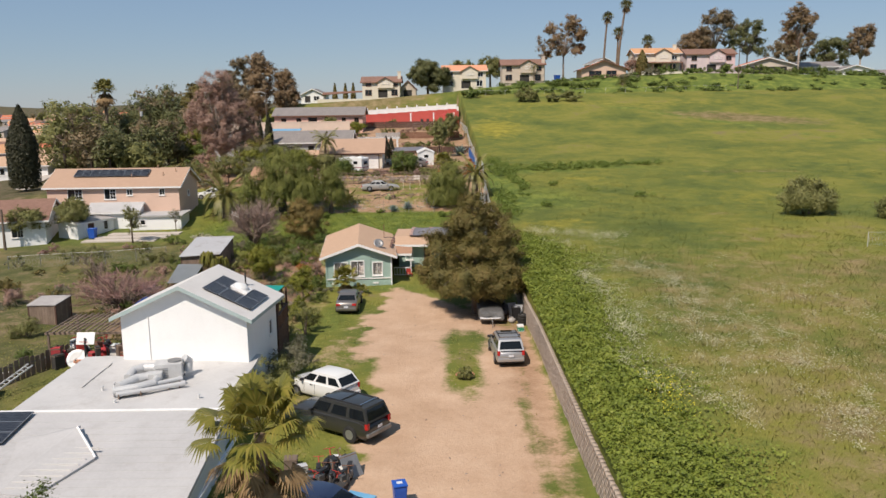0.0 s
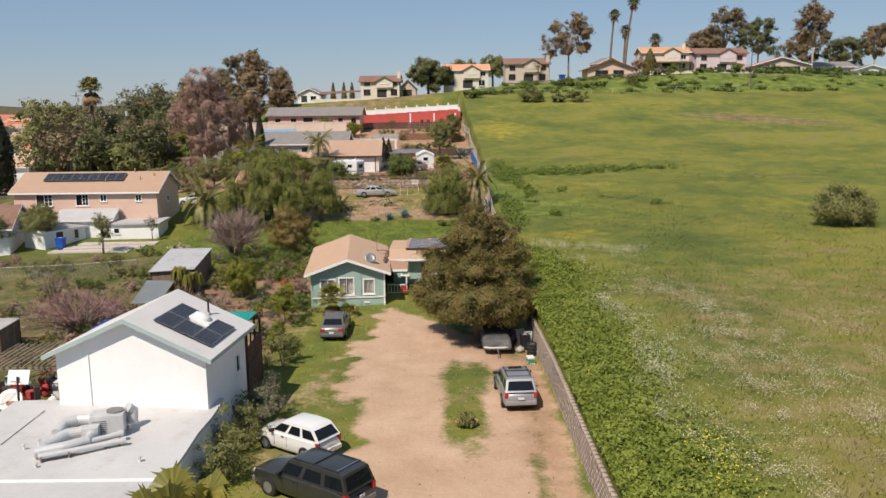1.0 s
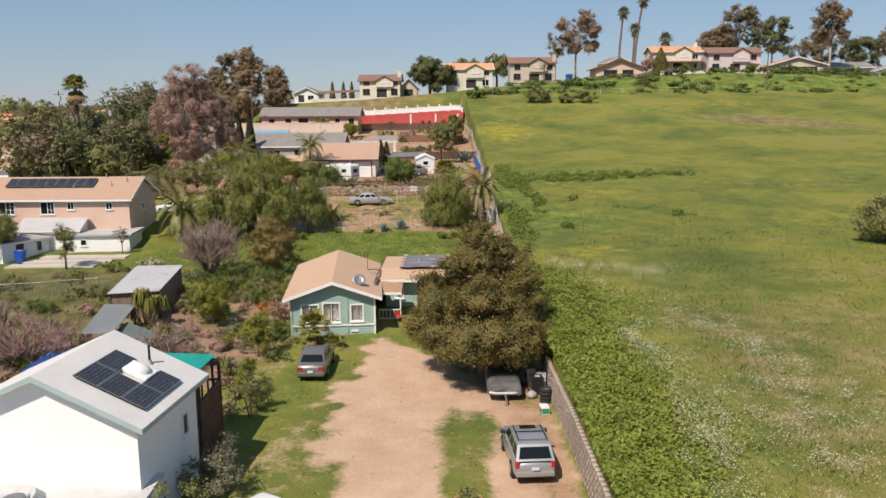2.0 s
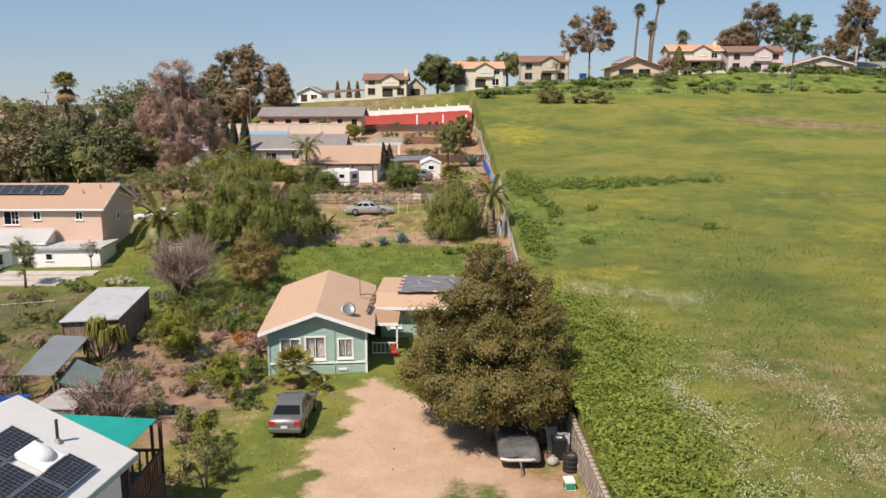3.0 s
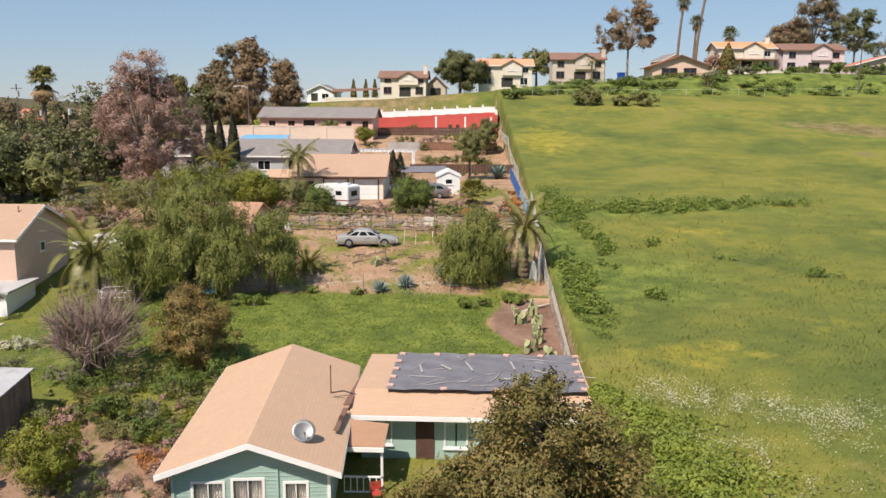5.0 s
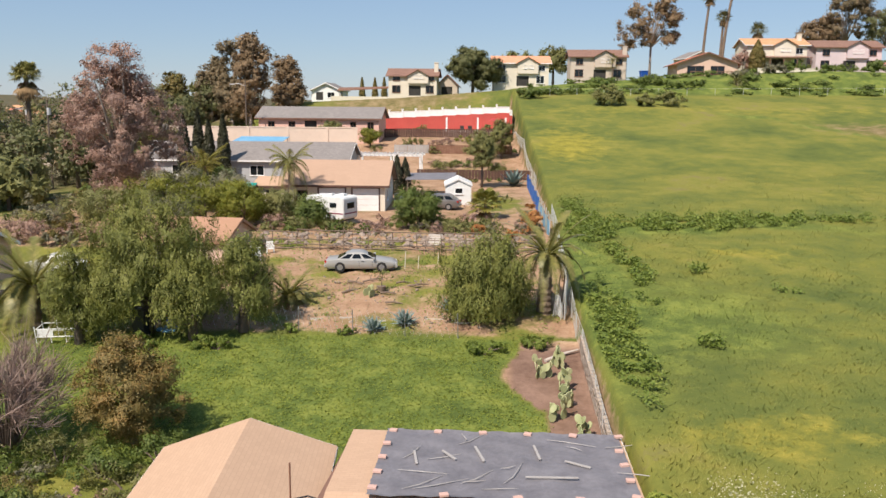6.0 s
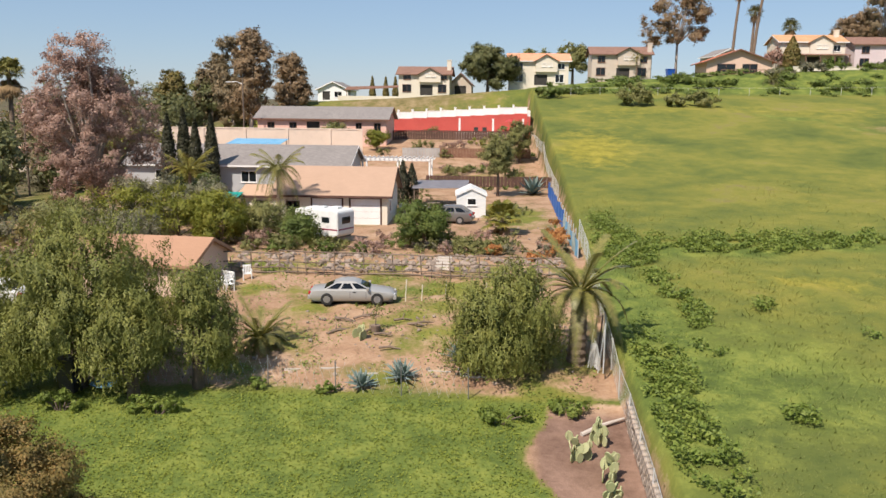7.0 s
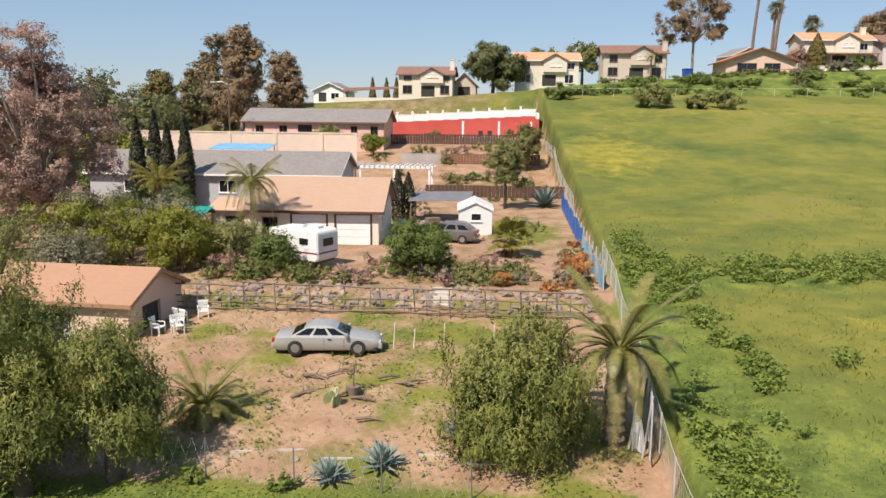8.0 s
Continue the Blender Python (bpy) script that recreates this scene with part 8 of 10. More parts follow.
tree("hill_tree", "dark tree behind the hilltop houses", 15, 258, 9.5, (5.0, 4.0), "leaf_olive", 622, 0.5, 24, 40, (1.0, 1.6), 0.3, base=0.1)
tree("hill_tree", "dark tree behind the hilltop houses", 7, 268, 10.0, (5.0, 4.0), "leaf_olive", 623, 0.5, 24, 40, (1.0, 1.6), 0.3, base=0.1)
tree("hill_tree", "small tree beside the deck house", 53.6, 238, 5.0, (2.6, 2.0), "leaf_rust", 624, 0.3, 50, 24, (0.6, 1.0), 0.14, base=0.05)
cypress("cypress", "dark conifer beside the ochre-roofed house", 55.3, 234, 7.0, 1.5, 625, 40, "", "leaf_dark", 0.3)
for x, y, s in ((-37.5, 300, 1), (-34.0, 302, 2), (-31.0, 300, 3)):
    cypress("cypress", "far slim cypress on the ridge", x, y, 10.5, 0.9, 630 + s, 20, "slim cypresses", "leaf_dark", 0.35, z0=12.0)
fan_palm("fan_palm", "very tall slim fan palm on the hilltop", 47.2, 247, 17.5, 1.3, 641, 26, 8, 0.28, "palm_dark", 12, 0.9, (1.0, 0), "tall palms")
fan_palm("fan_palm", "very tall slim fan palm on the hilltop", 51.2, 246, 20.5, 1.4, 642, 26, 10, 0.3, "palm_dark", 12, 0.9, (2.0, 0), "tall palms")
fan_palm("fan_palm", "tall slim fan palm on the hilltop", 51.0, 247, 13.0, 1.3, 643, 22, 6, 0.26, "palm_dark", 12, 0.9, (0.4, 0), "tall palms")
fan_palm("fan_palm", "fan palm behind the ochre-roofed house", 63.5, 262, 11.0, 1.5, 644, 26, 10, 0.3, "palm_dark", 12, 1.1)
fan_palm("fan_palm", "tall shaggy fan palm above the wooded belt", -72.5, 183, 15.2, 1.5, 645, 40, 24, 0.35, "palm_mid", 16, 1.5, skirt=1.2)
feather_palm("queen_palm", "small palm before the hilltop house", 25.6, 233.5, 4.4, 2.0, 646, 18, "palm_leaf", 14, 0.2, 0.14, 0, droop=(0.4, 1.0))
feather_palm("young_date_palm", "squat date palm on the hillside", 45.5, 212.5, 0.8, 2.4, 647, 30, "palm_dark", 20, 0.16, 0.3, 8, droop=(0.3, 0.8))
for k, (x, y, r, h, lm) in enumerate(((20.7, 193.5, (4.4, 2.4), 4.8, "leaf_olive"), (25.2, 192.6, (1.8, 1.4), 2.4, "leaf_olive"), (29.0, 193, (3.2, 1.8), 2.9, "leaf_olive"), (7.5, 200, (3.0, 1.8), 3.0, "leaf_green"), (12, 206, (3.0, 1.5), 1.6, "leaf_green"), (36, 212, (4.5, 2), 1.5, "leaf_green"), (54, 219, (2.6, 1.4), 2.4, "leaf_grey"), (58, 220, (3.2, 1.6), 2.6, "leaf_green"), (75, 224, (4.5, 2.2), 2.8, "leaf_green"), (83, 225, (5, 2), 3.0, "leaf_green"), (92, 224, (6, 2), 2.6, "leaf_green"), (101, 228, (5, 2), 3.0, "leaf_green"), (112, 226, (6, 2), 2.0, "leaf_green"), (48, 217, (3, 1.5), 1.6, "leaf_grey"), (30, 214, (3.5, 1.5), 1.6, "leaf_green"), (66, 222, (3.5, 1.5), 1.8, "leaf_green"), (125, 224, (7, 2), 2.0, "leaf_olive"))):
    shrub("hillside_shrub", "shrub on the slope below the hilltop houses", x, y, r, h, lm, 700 + k, 0.3, 130, 20, "shrub", stems=False)


# -- scrub along the crest --
sc = np.random.default_rng(91)
cl_ = []
for _ in range(420):
    x, y = sc.uniform(9, 150), sc.uniform(205, 225)
    if sc.uniform() < 0.1 + 0.65 * lumps_one(x * 0.13 + y * 0.3):
        r = sc.uniform(0.7, 2.0)
        cl_.append((x, y, gz(x, y) + 0.25 * r, r))
cp, cn = clump_points(cl_, 60, sc, 0.3, tall=0.3)
cd = cn + np.array((0, 0, 0.8))
cd /= np.linalg.norm(cd, axis=1)[:, None]
cv_, cf_, cnv_ = leaf_tris(cp, 0.2, sc, lie=cd)
tagged(new("crest_scrub", np_mesh("crest_scrub", cv_, cf_, M["leaf_green"], normals=cnv_)), "dark green scrub on the slope below the hilltop houses", "scrub", kind="stuff")

# -- ground plants that nobody could count --
def scatter(name, label, pts, size, material, seed, droop=0.0, flat=0.0, aspect=1.8, rough_=0.35):
    rng = np.random.default_rng(seed)
    d = rng.normal(size=(len(pts), 3)) * rough_ + np.array((0, 0, 1.0))
    d /= np.linalg.norm(d, axis=1)[:, None]
    v, f, nv = leaf_tris(pts, size, rng, droop, flat, aspect, d, 0.3)
    ob = new(name, np_mesh(name, v, f, M[material], normals=nv))
    return tagged(ob, label, "plants", kind="stuff")


def spread(rng, n, x0, x1, y0, y1, keep):
    x, y = rng.uniform(x0, x1, n), rng.uniform(y0, y1, n)
    k = rng.uniform(0, 1, n) < keep(x, y)
    return x[k], y[k]


def lumps(x, y, s):
    return 0.5 + 0.5 * np.sin(x * 1.9 * s + 2 * np.sin(y * 1.1 * s)) * np.sin(y * 1.6 * s + 1.7 * np.sin(x * 0.8 * s))


g = np.random.default_rng(5)
# ivy that spills over the wall
def ivy_w(y):
    return np.interp(y, (24, 36, 44, 52, 60, 66, 70, 73, 78), (3.6, 3.4, 3.0, 3.7, 3.2, 3.8, 3.9, 3.2, 0.8)) + 0.55 * np.sin(y * 1.1) * np.sin(y * 0.43 + 1) + 0.3 * np.sin(y * 2.7)
x, y = g.uniform(0, 1, 90000), 23 + 55 * g.uniform(0, 1, 90000) ** 0.9
x = np.where(g.uniform(0, 1, len(x)) < 0.16, 1 + 0.35 * np.abs(g.normal(size=len(x))), x)
xx = wall_x(y) - 0.28 + x * ivy_w(y)
top = 0.25 + 0.25 * lumps(xx * 1.7, y * 1.7, 1.0) ** 2 * (x < 1.05) + 0.4 * np.sin(np.clip(x, 0, 1) * math.pi) ** 0.6 * (0.6 + 0.6 * lumps(xx, y, 1.0))
zz = height(np.maximum(xx, wall_x(y) + 0.6), y) + top * g.uniform(0.45, 1.0, len(x)) ** 0.5
scatter("ivy", "thick bright green ivy spilling over the block wall", np.stack([xx, y, zz], -1), 0.11, "ivy", 1, flat=0.45, aspect=1.2, rough_=0.5)
# lawn
x, y = spread(g, 100000, -46, 5.2, 84, 99.5, lambda x, y: (0.35 + 0.65 * lumps(x, y, 0.9)) * cover(x, y)[:, 1] * (1 - cover(x, y)[:, 0]))
scatter("lawn", "lush green broad-leaved lawn", np.stack([x, y, height(x, y) + g.uniform(0.0, 0.08, len(x))], -1), 0.07, "lawn_leaf", 2, flat=0.75, aspect=1.3)
# rough grass and weeds on the lots
x, y = spread(g, 140000, -36, 5.8, 26, 84, lambda x, y: np.clip(1.05 - 1.3 * cover(x, y)[:, 0] - 0.75 * (1 - lumps(x, y, 1.3)), 0, 1) * 0.7)
scatter("rough_grass", "rough grass and weeds beside the drive", np.stack([x, y, height(x, y) + g.uniform(0, 0.12, len(x))], -1), 0.04, "grass_blade", 3, droop=-0.5, aspect=3.4, rough_=0.8)
x, y = spread(g, 120000, -24, 5.0, 99, 122, lambda x, y: lumps(x, y, 0.7) ** 2 * 0.4 * (1 - 0.6 * cover(x, y)[:, 0]))
scatter("bank_weeds", "low weeds on the dirt bank", np.stack([x, y, height(x, y) + g.uniform(0, 0.2, len(x))], -1), 0.085, "weed", 4, flat=0.6, aspect=1.5)
# meadow: tufts of upright blades
def blades(name, label, x, y, tall, wide, material, seed, per=3, lean=0.45):
    rng = np.random.default_rng(seed)
    x, y = np.repeat(x, per) + rng.normal(size=len(x) * per) * 0.05, np.repeat(y, per) + rng.normal(size=len(y) * per) * 0.05
    n = len(x)
    hgt = np.repeat(tall, per) * rng.uniform(0.5, 1.15, n)
    a = rng.uniform(0, math.tau, n)
    foot = np.stack([x, y, height(x, y) - 0.02], -1)
    side = np.stack([np.cos(a), np.sin(a), 0 * a], -1) * (wide * rng.uniform(0.6, 1.3, n))[:, None]
    tip = foot + np.stack([rng.normal(size=n) * lean * hgt + 0.12 * hgt, rng.normal(size=n) * lean * hgt, hgt], -1)
    v = np.stack([foot - side, foot + side, tip], 1)
    f = np.arange(3 * n).reshape(n, 3)
    g = np.cross(v[:, 1] - v[:, 0], v[:, 2] - v[:, 0])
    turned = g[:, 2] < 0.3 * np.abs(g[:, 1]) * np.sign(g[:, 1])
    f[turned] = f[turned][:, ::-1]
    nv = np.stack([0.2 * np.cos(a), -0.25 + 0.2 * np.sin(a), 0 * a + 1], -1)
    nv /= np.linalg.norm(nv, axis=1)[:, None]
    ob = new(name, np_mesh(name, v.reshape(-1, 3), f, M[material], cover_=np.repeat(cover(x, y), 3, axis=0), normals=np.repeat(nv, 3, axis=0)))
    return tagged(ob, label, "plants", kind="stuff")


x, y = spread(g, 400000, 6, 62, 24, 150, lambda x, y: np.clip((x - wall_x(y)) / 2, 0, 1) * np.clip(1.35 - y / 130 - x / 90, 0.1, 1) * (0.35 + 0.65 * lumps(x, y, 0.45)))
blades("meadow_grass", "tall green spring meadow grass", x, y, 0.12 + 0.2 * lumps(x, y, 0.22) ** 2, 0.02, "meadow_blade", 5, per=2, lean=0.6)
x, y = spread(g, 60000, 6, 62, 24, 140, lambda x, y: np.clip((x - wall_x(y)) / 2, 0, 1) * cover(x, y)[:, 3])
blades("dry_grass", "dry yellow-brown meadow grass", x, y, 0.18 + 0.2 * lumps(x, y, 0.3), 0.016, "meadow_blade", 6, lean=0.6)
# broad-leaved weeds in bands of low mounds
def weed_bands(x, y):
    k = 1.2 * soft_blob(x, y, 7.4, 96, 1.5, 10) + 1.2 * soft_blob(x, y, 17, 123.2, 9, 2.6, 0.1) + 0.9 * soft_blob(x, y, 28, 125.5, 7, 1.6) + 1.0 * soft_blob(x, y, 8.4, 124, 2.0, 9) + 0.6 * soft_blob(x, y, 19, 104.5, 1.2, 1.0) + 0.6 * soft_blob(x, y, 24, 100, 2.4, 0.8) + 0.6 * soft_blob(x, y, 13, 68, 2.2, 2)
    for cx_, cy_, r_ in ((9.0, 118.3, 1.4), (10.0, 113.7, 1.2), (10.1, 110.5, 1.0), (10.6, 107.8, 1.1), (10.4, 105.4, 0.9), (10.2, 102.0, 0.9), (14.5, 108.5, 0.8), (12.0, 95.0, 0.9)):
        k = k + soft_blob(x, y, cx_, cy_, r_, r_ * 1.3)
    q = np.clip(k, 0, 1) * np.clip(lumps(x, y, 1.1) * 1.5 - 0.15, 0, 1)
    return np.clip(q * 3 - 0.6, 0, 1)
x, y = spread(g, 560000, 6.2, 40, 78, 142, weed_bands)
scatter("broadleaf_weeds", "bands of dark broad-leaved weeds in the meadow", np.stack([x, y, height(x, y) + g.uniform(0.2, 1.0, len(x)) * (0.12 + 0.55 * np.clip(lumps(x, y, 1.1) * 1.5 - 0.3, 0, 1))], -1), 0.12, "weed", 7, flat=0.5, aspect=1.3, rough_=0.6)
# white blossom in uneven drifts, and yellow
drifts = ((9.2, 77.9, 0.9, 1.2, 26), (12.3, 76.9, 1.3, 1.1, 30), (15.3, 75.3, 1.1, 1.1, 30), (10.1, 72.4, 1.6, 1.4, 18), (15.2, 63.3, 1.6, 1.6, 20), (16.3, 59.5, 1.0, 1.6, 20), (16.1, 56, 1.2, 1.4, 16), (10.7, 60.5, 0.9, 2.2, 24), (11.1, 57.3, 0.9, 1.6, 18), (11.3, 55.1, 1.0, 1.4, 16), (12.5, 68, 2.6, 2.4, 16), (9.7, 41.5, 1.0, 2.2, 22), (14.8, 42, 1.8, 2.2, 26), (13.6, 49, 2.0, 2.2, 22), (20, 37, 3, 3.4, 34), (18, 50, 3, 3, 26), (12.5, 37, 1.6, 3, 26), (24, 46, 3, 4, 24), (21, 60, 4, 4, 14), (10.6, 46.5, 0.8, 2.0, 34), (11.2, 50.5, 1.0, 1.6, 26), (16.5, 45.5, 1.8, 1.8, 30), (15.5, 53, 1.6, 1.6, 26), (19, 41.5, 1.6, 1.6, 26), (22.5, 54, 2.4, 2.0, 24), (17.5, 33.5, 1.8, 1.6, 26))
cl = []
for cx_, cy_, sx_, sy_, n_ in drifts:
    for _ in range(n_):
        q = (cx_ + g.normal() * sx_ * 0.75, cy_ + g.normal() * sy_ * 0.75)
        m_ = int(g.uniform(6, 110) * (0.7 if n_ < 20 else 1.0))
        cl.append(np.stack([q[0] + g.normal(size=m_) * g.uniform(0.12, 0.5), q[1] + g.normal(size=m_) * g.uniform(0.12, 0.6)], -1))
cl = np.concatenate(cl)
cl = cl[cl[:, 0] > wall_x(cl[:, 1]) + 1.0]
scatter("white_blossom", "drifts of small white wild flowers in the meadow", np.stack([cl[:, 0], cl[:, 1], height(cl[:, 0], cl[:, 1]) + g.uniform(0.2, 0.6, len(cl))], -1), 0.042, "blossom", 8, aspect=1.1)
x, y = spread(g, 2500, 8, 14, 34, 44, lambda x, y: soft_blob(x, y, 10.2, 37.5, 1.3, 2.6))
scatter("yellow_blossom", "yellow wild flowers among the ivy", np.stack([x, y, height(x, y) + g.uniform(0.2, 0.6, len(x))], -1), 0.07, "mustard", 9, aspect=1.1)


# ---- vehicles ----
def car(name, label, at, yaw, L, W, H, paint_m, hood, belt, cabin, r_wheel=0.33, axles=(0.18, 0.79), clear=0.2, kind="saloon", rails=False, trim_m=None, category="car", group="", rear_light="wide", panes=3, sunroof=False, dark_front=None):
    """A car along +y (nose at +y). hood: heights of nose, hood end and tail; cabin: places along the length, from the tail, of
    rear glass foot, rear roof edge, front roof edge, windscreen foot."""
    x, y, z = at
    ob = thing(name, pose(x, y, z, 0, 0, yaw), label, category, group)
    hn, hh, ht = hood
    w = W / 2
    c0, c1, c2, c3 = [L * q - L / 2 for q in cabin]

    def deck(v):
        """The height of the body's shoulder line along its length."""
        q = v / L + 0.5
        return float(np.interp(q, (0, 0.02, 0.06, cabin[0], cabin[3], 0.95, 0.985, 1.0), (ht * 0.72, ht * 0.93, ht, belt, belt - 0.02, hn, hn * 0.9, hn * 0.72)))

    body = bmesh.new()
    st = sorted({-L / 2, -L / 2 + 0.06, -L / 2 + 0.2, c0, c1, 0, c2, c3, L / 2 - 0.35, L / 2 - 0.12, L / 2 - 0.03, L / 2, *[L * a - L / 2 + s for a in axles for s in (-r_wheel * 1.15, 0, r_wheel * 1.15)]})
    rings = []
    for v in st:
        q = v / L + 0.5
        wid = w * float(np.interp(q, (0, 0.03, 0.12, 0.5, 0.85, 0.96, 1.0), (0.86, 0.93, 0.98, 1.0, 0.98, 0.9, 0.8)))
        top = deck(v)
        lo = clear + (0.1 if q < 0.03 or q > 0.97 else 0)
        rings.append([body.verts.new(p) for p in ((-wid * 0.9, v, lo), (-wid, v, lo + 0.14), (-wid, v, (lo + top) * 0.56), (-wid * 0.97, v, top - 0.06), (-wid * 0.86, v, top), (0, v, top + 0.035), (wid * 0.86, v, top), (wid * 0.97, v, top - 0.06), (wid, v, (lo + top) * 0.56), (wid, v, lo + 0.14), (wid * 0.9, v, lo))])
    for a, b in zip(rings, rings[1:]):
        for k in range(11):
            body.faces.new((a[k], a[(k + 1) % 11], b[(k + 1) % 11], b[k]))
    body.faces.new(rings[0])
    body.faces.new(rings[-1][::-1])
    bmesh.ops.recalc_face_normals(body, faces=body.faces[:])
    bd = part("body", body, paint_m, ob, smooth=True)
    bd.data.set_sharp_from_angle(angle=radians(42))
    cab = bmesh.new()
    wb, wt = w * 0.9, w * (0.72 if kind == "saloon" else 0.78)
    rows = [(c0, belt - 0.03, wb), (c1, H - 0.05, wt), (c1 + 0.18, H, wt * 0.97), ((c1 + c2) / 2, H + 0.015, wt), (c2 - 0.15, H, wt * 0.97), (c2, H - 0.05, wt), (c3, belt - 0.03, wb)]
    tops = []
    for v, zz, ww in rows:
        tops.append([cab.verts.new((-ww, v, zz)), cab.verts.new((-ww * 0.8, v, zz + (0.03 if zz > belt + 0.1 else 0))), cab.verts.new((ww * 0.8, v, zz + (0.03 if zz > belt + 0.1 else 0))), cab.verts.new((ww, v, zz))])
    for a, b in zip(tops, tops[1:]):
        for k in range(3):
            cab.faces.new((a[k], a[k + 1], b[k + 1], b[k]))
    for s in (0, 3):
        foot = [cab.verts.new(((-wb if s == 0 else wb), v, belt - 0.05)) for v, _, _ in rows]
        up = [t[s] for t in tops]
        for k in range(len(rows) - 1):
            cab.faces.new((foot[k], foot[k + 1], up[k + 1], up[k]) if s == 0 else (foot[k + 1], foot[k], up[k], up[k + 1]))
    bmesh.ops.remove_doubles(cab, verts=cab.verts[:], dist=0.002)
    bmesh.ops.recalc_face_normals(cab, faces=cab.faces[:])
    cb = part("cabin", cab, paint_m, ob, smooth=True)
    cb.data.set_sharp_from_angle(angle=radians(38))

    def pane(nm, pts, mat=None, push=0.012):
        bm = bmesh.new()
        p = [Vector(a) for a in pts]
        n = (p[1] - p[0]).cross(p[2] - p[0]).normalized()
        mid = sum(p, Vector()) / len(p)
        if n.dot(mid - Vector((0, mid.y * 0.6, belt))) < 0:
            n = -n
        hi = [bm.verts.new(a + n * push) for a in p]
        lo = [bm.verts.new(a - n * 0.02) for a in p]
        bm.faces.new(hi)
        for k in range(len(p)):
            j = (k + 1) % len(p)
            bm.faces.new((hi[k], lo[k], lo[j], hi[j]))
        bmesh.ops.recalc_face_normals(bm, faces=bm.faces[:])
        return part(nm, bm, mat or M["car_glass"], ob)

    def lerp(a, b, q):
        return a + (b - a) * q

    pane("rear_window", [(-wb * 0.84, lerp(c0, c1, 0.12), lerp(belt, H - 0.05, 0.12)), (wb * 0.84, lerp(c0, c1, 0.12), lerp(belt, H - 0.05, 0.12)), (wt * 0.84, lerp(c0, c1, 0.88), lerp(belt, H - 0.05, 0.88)), (-wt * 0.84, lerp(c0, c1, 0.88), lerp(belt, H - 0.05, 0.88))])
    pane("windscreen", [(wb * 0.88, lerp(c3, c2, 0.1), lerp(belt, H - 0.05, 0.1)), (-wb * 0.88, lerp(c3, c2, 0.1), lerp(belt, H - 0.05, 0.1)), (-wt * 0.88, lerp(c3, c2, 0.9), lerp(belt, H - 0.05, 0.9)), (wt * 0.88, lerp(c3, c2, 0.9), lerp(belt, H - 0.05, 0.9))])
    for s in (-1, 1):
        for k in range(panes):
            def edge(q, up):
                lo_y, hi_y = lerp(c0, c3, q), lerp(c1, c2, q)
                return lerp(lo_y, hi_y, up)
            a, b = (k + 0.12) / panes, (k + 0.92) / panes
            if kind == "saloon" and k in (0, panes - 1):
                a, b = (a + 0.03, b) if k == 0 else (a, b - 0.03)
            pts = [(s * lerp(wb, wt, u) * 1.002, edge(q, u), lerp(belt, H - 0.05, u)) for q, u in ((a, 0.12), (b, 0.12), (b, 0.84), (a, 0.84))]
            pane("side_window", pts)
    for a in axles:
        for s in (-1, 1):
            v = L * a - L / 2
            # Black disc flush with the body, drawn in place of a shaded wheel well.
            arch = part("wheel_arch", tubes((((s * (w - 0.22), v, r_wheel), (s * (w + 0.004), v, r_wheel)), r_wheel * 1.1), n=20), M["black_plastic"], ob)
            wh = part("wheel", tubes((((s * (w - 0.2), v, r_wheel), (s * (w + 0.012), v, r_wheel)), (r_wheel, r_wheel)), (((s * (w + 0.012), v, r_wheel), (s * (w + 0.025), v, r_wheel)), (r_wheel, r_wheel * 0.9)), n=20), M["rubber"], ob, "black tyre")
            bm = tubes((((s * (w + 0.02), v, r_wheel), (s * (w + 0.034), v, r_wheel)), r_wheel * 0.62), n=16)
            rim = part("rim", bm, M["rim"], wh, "alloy wheel rim")
    part("underbody", boxes((-w * 0.86, w * 0.86, -L / 2 + 0.15, L / 2 - 0.15, clear - 0.04, clear + 0.06)), M["black_plastic"], ob)
    part("rear_bumper", boxes((-w * 0.9, w * 0.9, -L / 2 - 0.07, -L / 2 + 0.1, clear + 0.1, clear + 0.32), bevel=0.05), trim_m or paint_m, ob)
    part("front_bumper", boxes((-w * 0.86, w * 0.86, L / 2 - 0.12, L / 2 + 0.06, clear + 0.06, clear + 0.3), bevel=0.05), trim_m or paint_m, ob)
    zl = ht * 0.78 if kind == "saloon" else belt * 0.84
    for s in (-1, 1):
        dims = (s * w * 0.52, s * w * 0.88, -L / 2 - 0.02, -L / 2 + 0.16, zl - 0.09, zl + 0.07) if rear_light == "wide" else (s * w * 0.74, s * w * 0.92, -L / 2 - 0.02, -L / 2 + 0.16, zl - 0.16, zl + 0.14)
        part("tail_light", boxes((min(dims[:2]), max(dims[:2]), *dims[2:]), bevel=0.015), M["red_lens"], ob, "red tail light")
        part("headlight", boxes((min(s * w * 0.45, s * w * 0.8), max(s * w * 0.45, s * w * 0.8), L / 2 - 0.14, L / 2 + 0.0, hn * 0.7, hn * 0.86), bevel=0.015), M["clear_lens"], ob, "clear headlight")
        part("mirror", boxes((min(s * w * 0.92, s * (w + 0.16)), max(s * w * 0.92, s * (w + 0.16)), c3 - 0.25, c3 - 0.1, belt - 0.02, belt + 0.14), bevel=0.03), M["black_plastic"] if kind != "saloon" else paint_m, ob)
